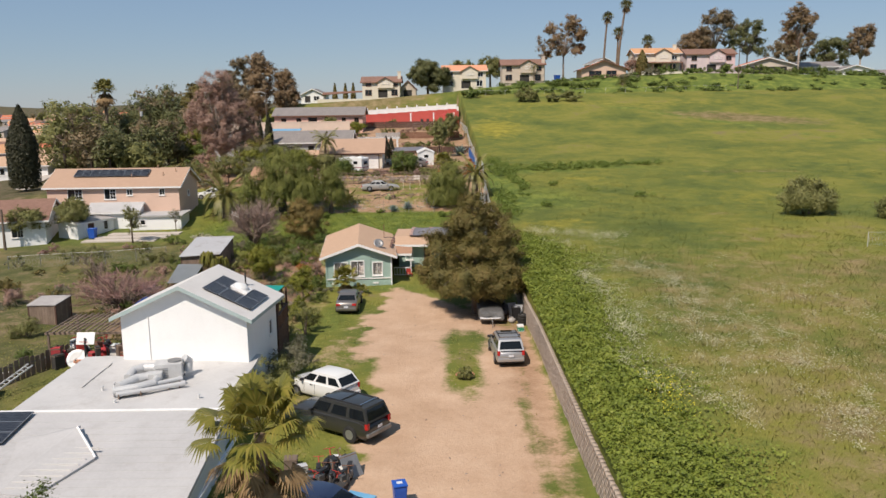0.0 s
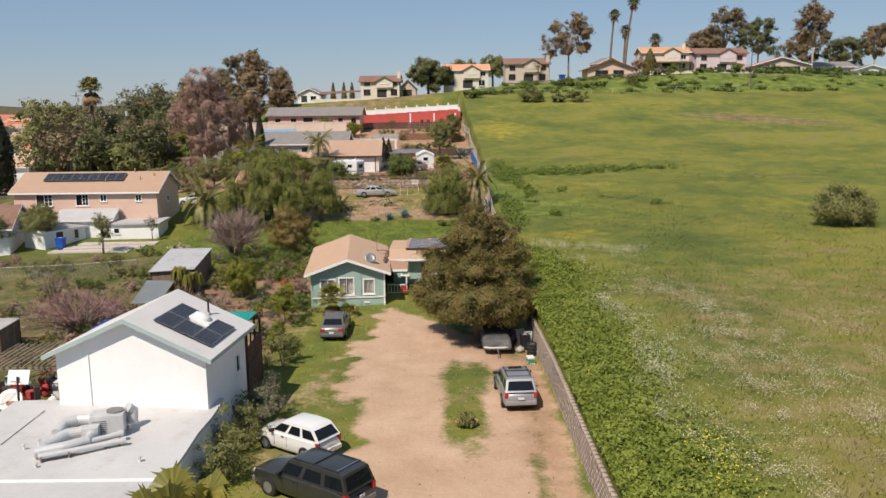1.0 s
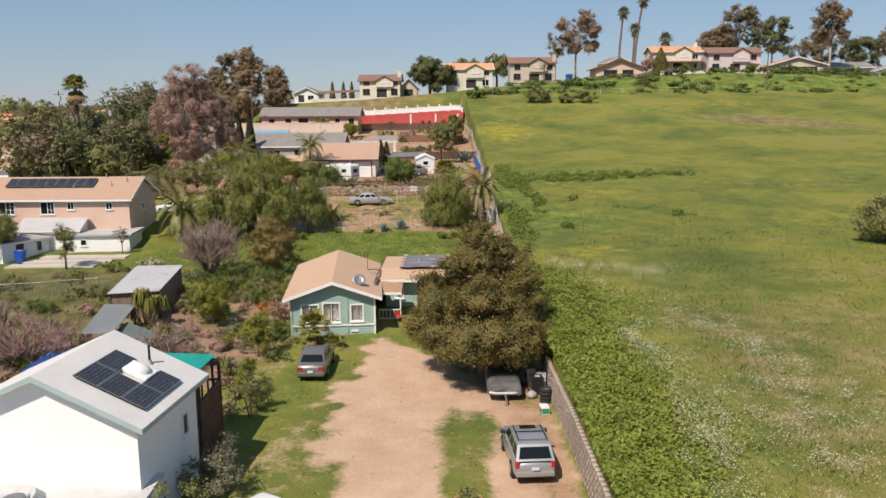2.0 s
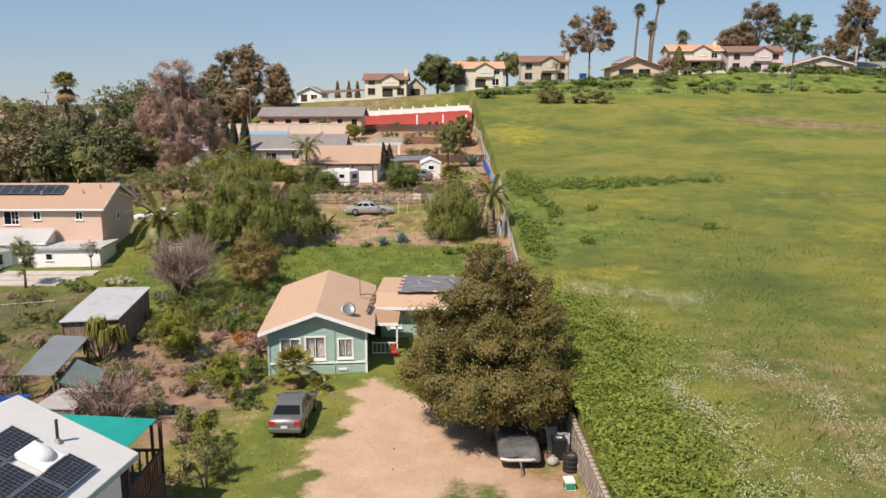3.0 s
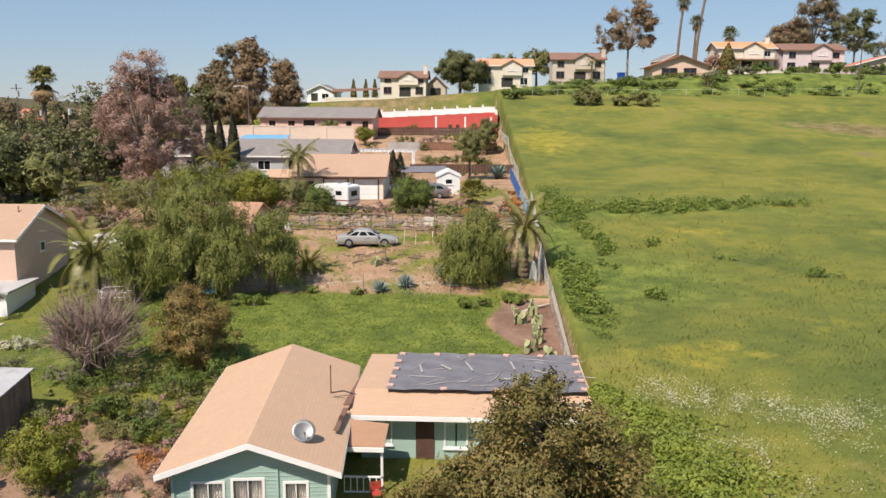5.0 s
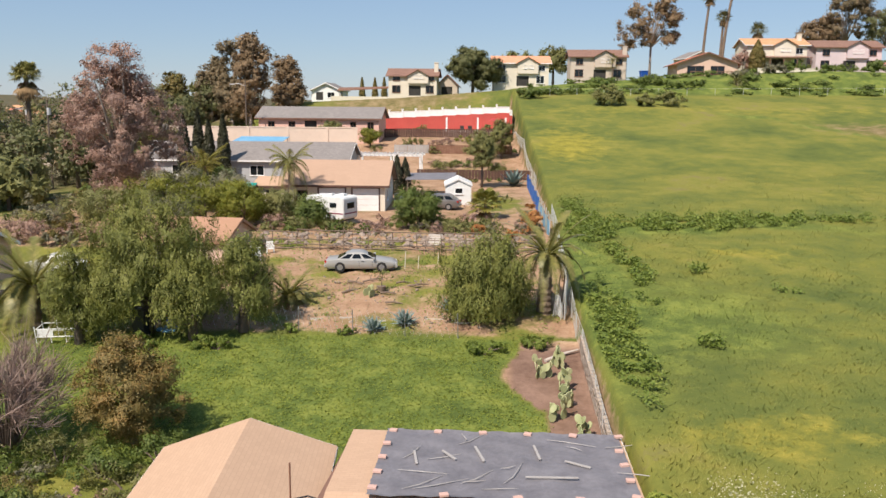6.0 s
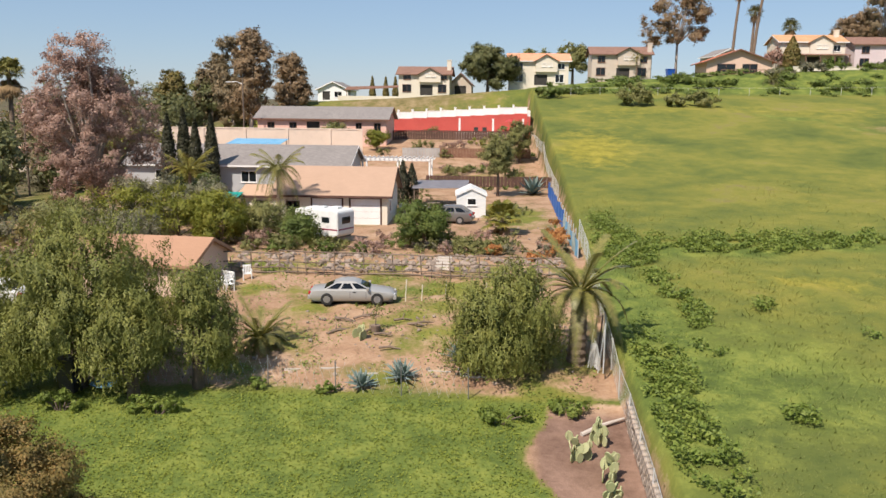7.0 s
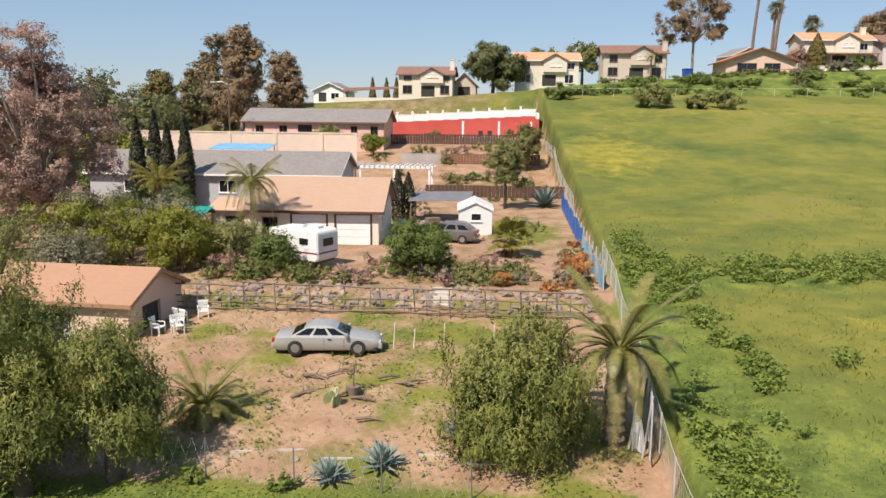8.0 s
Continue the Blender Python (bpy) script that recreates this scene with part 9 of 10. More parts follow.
        part("door_line", boxes((min(s * (w - 0.02), s * (w + 0.003)), max(s * (w - 0.02), s * (w + 0.003)), -0.12, -0.105, clear + 0.16, belt - 0.1), (min(s * (w - 0.02), s * (w + 0.003)), max(s * (w - 0.02), s * (w + 0.003)), c3 - 0.3, c3 - 0.285, clear + 0.16, belt - 0.12)), M["black_plastic"], ob)
        part("door_handle", boxes((min(s * w * 0.98, s * (w + 0.02)), max(s * w * 0.98, s * (w + 0.02)), 0.05, 0.22, belt - 0.16, belt - 0.12)), M["black_plastic"], ob)
        if rails:
            part("roof_rail", boxes((s * wt * 0.86 - 0.025, s * wt * 0.86 + 0.025, c1 + 0.25, c2 - 0.2, H + 0.03, H + 0.075)), M["black_plastic"], ob)
    part("number_plate", boxes((-0.16, 0.16, -L / 2 - 0.085, -L / 2 - 0.06, zl - 0.24, zl - 0.1)), M["plate"], ob)
    if rails:
        for q in (0.12, 0.55):
            v = lerp(c1, c2, q)
            part("cross_bar", boxes((-wt * 0.86, wt * 0.86, v - 0.03, v + 0.03, H + 0.06, H + 0.09)), M["chrome"] if q < 0.2 else M["black_plastic"], ob)
    if sunroof:
        pane("sunroof", [(-wt * 0.5, c2 - 0.55, H + 0.035), (wt * 0.5, c2 - 0.55, H + 0.035), (wt * 0.5, c2 - 0.15, H + 0.03), (-wt * 0.5, c2 - 0.15, H + 0.03)])
    return ob


car("station_wagon", "large dark charcoal four-wheel-drive wagon with roof rack", (-5.5, 40.7, gz(-5.5, 40.7)), 55, 5.4, 2.0, 1.85, M["paint_dark"], (1.05, 1.12, 1.1), 1.16, (0.0, 0.05, 0.6, 0.7), 0.4, (0.2, 0.8), 0.3, "wagon", True, M["steel"], rear_light="tall")
car("white_hatchback", "white compact hatchback with dark windows", (-6.9, 45.3, gz(-6.9, 45.3)), 55, 4.1, 1.72, 1.6, M["paint_white"], (0.9, 1.0, 1.0), 1.02, (0.0, 0.12, 0.56, 0.74), 0.32, (0.2, 0.82), 0.22, "wagon", rear_light="tall")
car("silver_suv", "silver compact sport utility car with sunroof", (3.95, 51.6, gz(3.9, 51.5)), 4, 4.5, 1.84, 1.66, M["paint_silver"], (0.95, 1.05, 1.05), 1.07, (0.0, 0.09, 0.56, 0.73), 0.35, (0.2, 0.81), 0.25, "wagon", True, rear_light="tall", sunroof=True)
car("grey_saloon", "dark grey four-door saloon on the grass strip", (-7.55, 64.9, gz(-7.5, 65)), 0, 4.6, 1.76, 1.44, M["paint_grey"], (0.78, 0.92, 0.98), 0.95, (0.1, 0.28, 0.56, 0.74), 0.31, (0.2, 0.8), 0.2, "saloon")
car("silver_saloon", "old faded silver saloon parked on the dirt terrace", (-8.2, 109.9, gz(-8.2, 109.9) + 0.02), -84, 4.9, 1.8, 1.3, M["paint_silver_two"], (0.7, 0.85, 0.86), 0.87, (0.16, 0.33, 0.55, 0.72), 0.32, (0.21, 0.79), 0.2, "saloon")
car("blue_car", "dark blue car parked among the junk", (-5.6, 31.6, gz(-5.6, 31.6)), 70, 4.5, 1.75, 1.42, M["paint_blue"], (0.78, 0.92, 0.98), 0.95, (0.1, 0.28, 0.56, 0.74), 0.31, (0.2, 0.8), 0.2, "saloon")
car("yard_car", "white and blue car parked before the garden sheds", (-4.6, 134.8, gz(-4.6, 134.8)), 80, 4.6, 1.76, 1.5, M["paint_grey"], (0.85, 0.95, 0.98), 0.98, (0.05, 0.2, 0.56, 0.74), 0.32, (0.2, 0.8), 0.22, "wagon")
car("street_car", "white car on the yard below the peach house", (-30.5, 110.5, gz(-30.5, 110.5)), 90, 4.5, 1.75, 1.45, M["paint_white"], (0.8, 0.92, 0.95), 0.95, (0.1, 0.28, 0.56, 0.74), 0.31, (0.2, 0.8), 0.2, "saloon")
for k, (x, y) in enumerate(((-108, 215), (-112, 216), (-117, 218), (-104, 214), (-122, 220))):
    car("street_car", "pale car parked along the far street", (x, y, gz(x, y)), 80, 4.4, 1.75, 1.5, M["paint_white"] if k % 2 else M["paint_silver"], (0.8, 0.92, 0.95), 0.95, (0.1, 0.28, 0.56, 0.74), 0.31, (0.2, 0.8), 0.2, "saloon", group="cars on the far street", panes=2)


def caravan():
    ob = thing("travel_trailer", pose(-13.2, 125.2, gz(-13.2, 125.2) + 0.02, 0, 0, -26), "white travel trailer with dark red stripe", "caravan")
    bm = bmesh.new()
    out = []
    for cx, cz, a0 in ((1.75, 0.75, -90), (1.75, 2.15, 0), (-1.7, 2.1, 90), (-1.7, 0.75, 180)):
        for k in range(5):
            a = math.radians(a0 + 90 * k / 4)
            out.append((cx + 0.3 * math.cos(a), cz + 0.3 * math.sin(a)))
    prism(bm, out, "y", -1.05, 1.05)
    bmesh.ops.bevel(bm, geom=[e for e in bm.edges if abs(e.verts[0].co.y) > 1 and abs(e.verts[0].co.y - e.verts[1].co.y) < 0.01], offset=0.06, segments=2, affect="EDGES")
    part("body", bm, M["white_plastic"], ob)
    part("stripe", boxes((-1.95, 2.02, -1.062, -1.05, 0.95, 1.05), (2.05, 2.062, -0.9, 0.9, 0.95, 1.05)), M["stripe"], ob)
    part("window", boxes((-1.2, -0.4, -1.075, -1.05, 1.45, 1.95), bevel=0.01), M["glass"], ob)
    part("window", boxes((0.6, 1.3, -1.075, -1.05, 1.5, 1.9), bevel=0.01), M["glass"], ob)
    part("window", boxes((2.04, 2.075, -0.5, 0.5, 1.4, 1.9), bevel=0.01), M["glass"], ob)
    part("roof_vent", boxes((-0.3, 0.2, -0.25, 0.25, 2.44, 2.56), (0.9, 1.5, -0.3, 0.3, 2.44, 2.62), bevel=0.03), M["white_plastic"], ob)
    part("hitch", tubes((((-1.9, 0, 0.45), (-2.9, 0, 0.45)), 0.05), (((-1.9, 0.5, 0.45), (-2.8, 0, 0.45)), 0.04), (((-2.8, 0, 0.5), (-2.8, 0, -0.02)), 0.04)), M["steel"], ob)
    for s in (-1, 1):
        w = part("wheel", tubes((((0, s * 0.85, 0.32), (0, s * 1.04, 0.32)), 0.32), n=18), M["rubber"], ob, "black tyre")
        part("rim", tubes((((0, s * 1.035, 0.32), (0, s * 1.05, 0.32)), 0.19), n=14), M["rim"], w)
    part("chassis", boxes((-1.8, 1.8, -0.9, 0.9, 0.36, 0.48)), M["black_plastic"], ob)


caravan()


# ---- fences, poles and clutter ----
def wire_fence(name, label, pts, h, post_m, spacing=2.4, mesh=True, r=0.03, cell=0.25, rails=1):
    """Posts along a line with wires between; the netting is thin crossed wire."""
    ob = thing(name, pose(0, 0, 0), label, "fence")
    line = []
    for a, b in zip(pts, pts[1:]):
        n = max(1, round(math.dist(a, b) / spacing))
        line += [(a[0] + (b[0] - a[0]) * k / n, a[1] + (b[1] - a[1]) * k / n) for k in range(n)]
    line.append(pts[-1])
    rng = random.Random(len(line))
    tops = []
    for x, y in line:
        z = gz(x, y)
        dx, dy = rng.uniform(-0.05, 0.05), rng.uniform(-0.05, 0.05)
        part("post", tubes((((x, y, z - 0.4), (x + dx, y + dy, z + h)), r), n=7), post_m, ob)
        tops.append(Vector((x + dx, y + dy, z + h - 0.03)))
    net = bmesh.new()
    for a, b in zip(tops, tops[1:]):
        d = b - a
        for k in range(rails):
            o = Vector((0, 0, -k * h * 0.9 / max(1, rails - 1) if rails > 1 else 0))
            tube(net, (tuple(a + o), tuple(a.lerp(b, 0.5) + o - Vector((0, 0, 0.02))), tuple(b + o)), 0.012, 4, cap=False)
        if mesh:
            m = max(2, int(d.length / cell))
            hh = Vector((0, 0, h - 0.05))
            for k in range(m):
                p, q = a.lerp(b, k / m), a.lerp(b, (k + 1) / m)
                for s, e in ((p, q - hh), (q, p - hh)):
                    tube(net, (tuple(s), tuple(e)), 0.0035, 3, cap=False)
    w = part("wire_netting", net, M["galv"], ob)
    return ob


wire_fence("chain_link_fence", "chain-link fence between the lawn and the dirt bank", ((-21.5, 99.4), (-10.2, 99.3), (-7.0, 98.9), (-1.0, 98.7)), 1.45, M["steel"], 3.2, True, 0.025, 0.4, 0)
wire_fence("boundary_fence", "chain-link fence along the meadow edge", ((5.85, 76), (5.7, 88), (5.6, 102), (5.9, 118), (6.0, 126)), 1.5, M["galv"], 3.0)
wire_fence("boundary_fence", "wire fence between the upper gardens and the meadow", ((5.9, 150), (5.3, 175), (4.3, 197)), 1.6, M["galv"], 3.4)
wire_fence("boundary_fence", "low wire fence at the foot of the hilltop gardens", ((6, 203.5), (25, 205), (50, 207), (75, 208.5)), 1.2, M["galv"], 5.0, False)
wire_fence("yard_fence", "wire fence along the grass slope", ((-42, 79), (-33, 80), (-27.5, 81.5)), 1.3, M["steel"], 2.6)
wire_fence("wire_fence", "wire fence at the meadow's far edge", ((36.5, 70.5), (50, 71.5)), 1.3, M["galv"], 3.0)


def blue_screen():
    ob = thing("blue_screen_fence", pose(0, 0, 0), "blue tarpaulin screen tied along the boundary fence", "fence")
    rng = random.Random(4)
    ys = [120 + 1.0 * k for k in range(33)]
    for n, (y0, y1) in enumerate(zip(ys, ys[1:])):
        bm = bmesh.new()
        cols = []
        for k in range(5):
            y = y0 + (y1 - y0) * k / 4
            x = 5.35 - 0.012 * (y - 120) + 0.05 * math.sin(3.1 * y)
            z = gz(5.2, y)
            h = 1.55 + 0.12 * math.sin(1.3 * y) - (0.25 if n < 12 else 0)
            cols.append([bm.verts.new((x, y, z + 0.05)), bm.verts.new((x + 0.04 * math.sin(5 * y), y, z + h * 0.5)), bm.verts.new((x, y, z + h))])
        for a, b in zip(cols, cols[1:]):
            for j in range(2):
                bm.faces.new((a[j], b[j], b[j + 1], a[j + 1]))
        r = bmesh.ops.extrude_face_region(bm, geom=bm.faces[:])
        bmesh.ops.translate(bm, vec=(0.015, 0, 0), verts=[v for v in r["geom"] if isinstance(v, bmesh.types.BMVert)])
        bmesh.ops.recalc_face_normals(bm, faces=bm.faces[:])
        part("sheet", bm, M["blue_tarp"] if n > 11 else M["grey_trim"] if n % 4 else M["pale_blue_tarp"], ob)
        if n % 2 == 0:
            part("post", tubes((((5.45 - 0.012 * (y0 - 120), y0, gz(5.3, y0) - 0.3), (5.45 - 0.012 * (y0 - 120), y0, gz(5.3, y0) + 1.8)), 0.035)), M["galv"], ob)


blue_screen()


def stick_fence():
    """The makeshift fence of sticks and rails along the terrace edge, on a rubble bank."""
    ob = thing("stick_fence", pose(0, 0, 0), "makeshift fence of grey sticks and rails above the rubble bank", "fence")
    rng = random.Random(8)
    xs = [-17.8 + 0.62 * k for k in range(36)]
    for k, x in enumerate(xs):
        y = 115.4 + 0.25 * math.sin(x * 0.7)
        z = gz(x, y)
        h = 1.5 + rng.uniform(-0.25, 0.3) if k % 3 == 0 else rng.uniform(0.7, 1.2)
        part("stake", tubes((((x, y, z - 0.3), (x + rng.uniform(-0.12, 0.12), y + rng.uniform(-0.08, 0.08), z + h)), 0.04 if k % 3 == 0 else 0.025), n=6), M["wood"], ob)
    for hgt, r in ((1.45, 0.045), (0.85, 0.035), (0.4, 0.04), (0.15, 0.05)):
        x = -17.9
        while x < 4.0:
            l = rng.uniform(2.2, 4.2)
            x1 = min(x + l, 4.3)
            y = 115.3 + rng.uniform(-0.1, 0.1)
            part("rail", tubes((((x, y, gz(x, y) + hgt + rng.uniform(-0.1, 0.1)), ((x + x1) / 2, y + 0.05, gz((x + x1) / 2, y) + hgt), (x1 + 0.2, y, gz(x1, y) + hgt + rng.uniform(-0.1, 0.1))), r), n=6), M["wood"], ob)
            x = x1
    me = []
    for s in range(5):
        bm = bmesh.new()
        bmesh.ops.create_icosphere(bm, subdivisions=1, radius=0.2)
        for v in bm.verts:
            v.co *= rng.uniform(0.7, 1.25)
            v.co.z *= 0.7
        m_ = bpy.data.meshes.new("stone")
        bm.to_mesh(m_)
        bm.free()
        finish(m_, M["stone"])
        me.append(m_)
    wall = thing("rubble_bank", pose(0, 0, 0), "low bank of loose rubble stones along the terrace", "stones")
    for k in range(260):
        x, y = rng.uniform(-17.5, 4.5), rng.uniform(116.0, 119.2)
        s = rng.uniform(0.5, 1.7)
        share("stone", me[k % 5], wall, pose(x, y, gz(x, y) + 0.04, rng.uniform(0, 40), rng.uniform(0, 40), rng.uniform(0, 360)) @ Matrix.Diagonal((s, s, s, 1)))
    yard = thing("yard_stones", pose(0, 0, 0), "scattered pale stones in the dirt gardens", "stones")
    for k in range(220):
        x, y = (rng.uniform(-18, 4), rng.uniform(99.8, 108)) if k % 3 else (rng.uniform(-17, 4), rng.uniform(119, 150))
        s = rng.uniform(0.2, 0.8) ** 1.3
        share("stone", me[k % 5], yard, pose(x, y, gz(x, y) + 0.02, rng.uniform(0, 40), rng.uniform(0, 40), rng.uniform(0, 360)) @ Matrix.Diagonal((s, s, s, 1)))
    drive = thing("drive_stones", pose(0, 0, 0), "small stones and clods along the dirt drive", "stones")
    for k in range(140):
        x, y = rng.uniform(-6, 5.5), rng.uniform(28, 70)
        s = rng.uniform(0.1, 0.35)
        share("stone", me[k % 5], drive, pose(x, y, gz(x, y) + 0.01, rng.uniform(0, 40), rng.uniform(0, 40), rng.uniform(0, 360)) @ Matrix.Diagonal((s, s, s, 1)))


stick_fence()


def utility_pole(x, y, h, label, arm=False, lamp=False, lean=0.0, z0=None, r=0.13):
    ob = thing("street_lamp" if lamp else "utility_pole", pose(x, y, gz(x, y) if z0 is None else z0), label, "street lamp" if lamp else "pole")
    part("shaft", tubes((((0, 0, -0.5), (lean, 0, h)), (r, r * 0.7)), n=9), M["pole_wood"], ob)
    if arm:
        part("crossarm", boxes((-0.9, 0.9, -0.06, 0.06, h - 0.7, h - 0.58)), M["pole_wood"], ob)
        part("transformer", tubes((((0.3, -0.25, h - 1.9), (0.3, -0.25, h - 1.0)), 0.25), n=12), M["galv"], ob)
    if lamp:
        part("lamp_arm", tubes((((0, 0, h - 1.0), (-0.9, 0, h - 0.6), (-1.9, 0, h - 0.65)), 0.05)), M["galv"], ob)
        part("lamp_head", boxes((-2.5, -1.8, -0.12, 0.12, h - 0.75, h - 0.6), bevel=0.04), M["galv"], ob)
    return ob


utility_pole(73.2, 209, 9.5, "tall bare timber pole on the hillside")
utility_pole(-47.0, 88.2, 4.4, "timber pole before the white bungalow", r=0.16)
utility_pole(-92.5, 205, 12, "timber utility pole with crossarm and transformer", True)
utility_pole(-77, 190, 11, "timber utility pole beside the far street", True)
utility_pole(-38.5, 186, 11.2, "timber pole with a street lamp arm", False, True)


def bin_(name, label, x, y, yaw, mat, h=1.05, w=0.56):
    ob = thing(name, pose(x, y, gz(x, y), 0, 0, yaw), label, "wheelie bin")
    bm = bmesh.new()
    lo = [bm.verts.new((a * w * 0.4, b * w * 0.4, 0.08)) for a, b in ((-1, -1), (1, -1), (1, 1), (-1, 1))]
    hi = [bm.verts.new((a * w * 0.5, b * w * 0.55, h * 0.93)) for a, b in ((-1, -1), (1, -1), (1, 1), (-1, 1))]
    bm.faces.new(lo[::-1])
    bm.faces.new(hi)
    for k in range(4):
        bm.faces.new((lo[k], lo[(k + 1) % 4], hi[(k + 1) % 4], hi[k]))
    bmesh.ops.bevel(bm, geom=bm.edges[:], offset=0.03, segments=2, affect="EDGES")
    part("body", bm, M[mat], ob)
    part("lid", boxes((-w * 0.54, w * 0.54, -w * 0.6, w * 0.6, h * 0.94, h), bevel=0.025), M[mat], ob)
    part("label_panel", boxes((-0.12, 0.12, -0.1, 0.12, h, h + 0.006)), M["plate"], ob, "white printed panel")
    part("handle", tubes((((-w * 0.4, w * 0.62, h * 0.9), (w * 0.4, w * 0.62, h * 0.9)), 0.02)), M[mat], ob)
    for s in (-1, 1):
        part("wheel", tubes((((s * w * 0.36, w * 0.42, 0.12), (s * w * 0.46, w * 0.42, 0.12)), 0.12), n=12), M["rubber"], ob)
    return ob


bin_("recycling_bin", "blue wheelie bin with white lid panel on the drive", -1.95, 32.6, 15, "bin_blue")
bin_("recycling_bin", "blue wheelie bin beside the white shed", -39.2, 92.2, 0, "bin_blue", 1.2, 0.8)
bin_("rubbish_bin", "dark tall bin at the lawn's edge", -19.0, 98.2, 0, "bin_black", 1.7, 0.8)
bin_("rubbish_bin", "black bin under the shade tree", 5.4, 60.6, 10, "bin_black")
bin_("recycling_bin", "blue bin beside the far hedge", 31.4, 229.5, 10, "bin_blue", 1.8, 1.4)


def clutter_box(name, label, x, y, dims, mat, yaw=0, z=None, category="junk", tilt=0):
    ob = thing(name, pose(x, y, gz(x, y) if z is None else z, tilt, 0, yaw), label, category)
    w, d, h = dims
    part("panel", boxes((-w / 2, w / 2, -d / 2, d / 2, 0, h), bevel=min(0.02, min(dims) * 0.2)), M[mat], ob)
    part("edge", boxes((-w / 2 - 0.01, w / 2 + 0.01, -d / 2 - 0.01, d / 2 + 0.01, h * 0.9, h * 0.95)), M["wood"], ob)
    return ob


utility_pole(-70.4, 171, 14.8, "tall weathered timber utility pole above the trees", True)
utility_pole(-57.0, 160, 11.5, "weathered timber utility pole between the trees", True)


# under the shade tree
def covered_trailer():
    ob = thing("covered_trailer", pose(3.5, 61.7, gz(3.5, 61), 0, 0, 1), "low trailer under a dusty dark cover with tow bar", "trailer")
    bm = bmesh.new()
    rings = []
    for v, w, top in ((-2.3, 0.8, 0.62), (-2.24, 0.9, 0.82), (-2.0, 0.93, 0.92), (-1.2, 0.94, 1.0), (0, 0.95, 1.06), (1.2, 0.95, 1.1), (2.1, 0.93, 1.12), (2.3, 0.85, 0.9)):
        rings.append([bm.verts.new((x * w, v + 0.05 * math.sin(5 * x), z)) for x, z in ((-1, 0.4), (-1.0, top - 0.22), (-0.93, top - 0.08), (-0.8, top), (-0.3, top + 0.03), (0.3, top + 0.03), (0.8, top), (0.93, top - 0.08), (1.0, top - 0.22), (1, 0.4))])
    for a, b in zip(rings, rings[1:]):
        for k in range(9):
            bm.faces.new((a[k], a[k + 1], b[k + 1], b[k]))
    bm.faces.new(rings[0][::-1])
    bm.faces.new(rings[-1])
    bmesh.ops.recalc_face_normals(bm, faces=bm.faces[:])
    part("cover_sheet", bm, M["dusty_cover"], ob, "dark sheet with pale dusty edges")
    part("front_lip", tubes((((-0.86, -2.2, 0.5), (-0.5, -2.36, 0.5), (0.5, -2.36, 0.5), (0.86, -2.2, 0.5)), 0.07)), M["galv"], ob)
    part("chassis", boxes((-0.8, 0.8, -2.1, 2.1, 0.28, 0.42)), M["steel"], ob)
    part("tow_bar", tubes((((0, -2.2, 0.42), (0, -3.0, 0.36)), 0.045), (((0, -2.95, 0.36), (0, -3.0, 0.0)), 0.03)), M["steel"], ob)
    for s in (-1, 1):
        wh = part("wheel", tubes((((s * 0.72, 0.3, 0.3), (s * 0.92, 0.3, 0.3)), 0.3), n=18), M["rubber"], ob, "black tyre")
        part("rim", tubes((((s * 0.9, 0.3, 0.3), (s * 0.935, 0.3, 0.3)), 0.18), n=12), M["rim"], wh)


def tyre_stack():
    st = thing("tyre_stack", pose(5.75, 59.35, gz(5.3, 59.3)), "stack of four worn black tyres beside the block wall", "tyres")
    for k in range(4):
        bm = bmesh.new()
        rows = []
        for r, z in ((0.2, 0.03), (0.29, 0.0), (0.34, 0.04), (0.345, 0.1), (0.34, 0.16), (0.29, 0.2), (0.2, 0.17)):
            rows.append([bm.verts.new((r * math.cos(math.tau * j / 24), r * math.sin(math.tau * j / 24), z)) for j in range(24)])
        for a, b in zip(rows, rows[1:] + rows[:1]):
            for j in range(24):
                bm.faces.new((a[j], a[(j + 1) % 24], b[(j + 1) % 24], b[j]))
        bmesh.ops.recalc_face_normals(bm, faces=bm.faces[:])
        t_ = part("tyre", bm, M["rubber"], st, m=pose(0.02 * math.sin(3 * k), 0.02 * math.cos(5 * k), 0.21 * k, 0, 0, 40 * k))
        if k == 3:
            part("rim", tubes((((0, 0, 0.08), (0, 0, 0.13)), (0.19, 0.17)), n=16), M["rim"], t_, "pale wheel rim")


def cool_box():
    ob = thing("cool_box", pose(5.45, 57.6, gz(5.4, 57.6), 0, 0, 6), "green and white plastic cool box on the drive", "cool box")
    part("tub", boxes((-0.2, 0.2, -0.26, 0.26, 0.02, 0.34), bevel=0.03), M["green_paint"], ob)
    part("lid", boxes((-0.22, 0.22, -0.28, 0.28, 0.345, 0.47), bevel=0.035), M["white_plastic"], ob, "white lid")
    part("handle", tubes((((-0.21, -0.27, 0.25), (-0.21, -0.36, 0.1), (0.21, -0.36, 0.1), (0.21, -0.27, 0.25)), 0.014), n=6), M["white_plastic"], ob)


covered_trailer()
tyre_stack()
cool_box()
for x, y, yaw, tilt, h in ((5.55, 60.6, -12, -18, 1.2), (5.25, 61.5, 25, -12, 1.1)):
    sh_ = thing("old_sheet", pose(x, y, gz(x - 0.4, y), tilt, 0, yaw), "scuffed white metal sheet leaning beside the wall", "metal sheet", "sheets beside the wall")
    part("sheet", boxes((-0.3, 0.3, -0.03, 0.03, 0, h), bevel=0.01), M["galv"], sh_)
    part("flange", boxes((-0.3, 0.3, 0.03, 0.09, h - 0.06, h)), M["galv"], sh_)


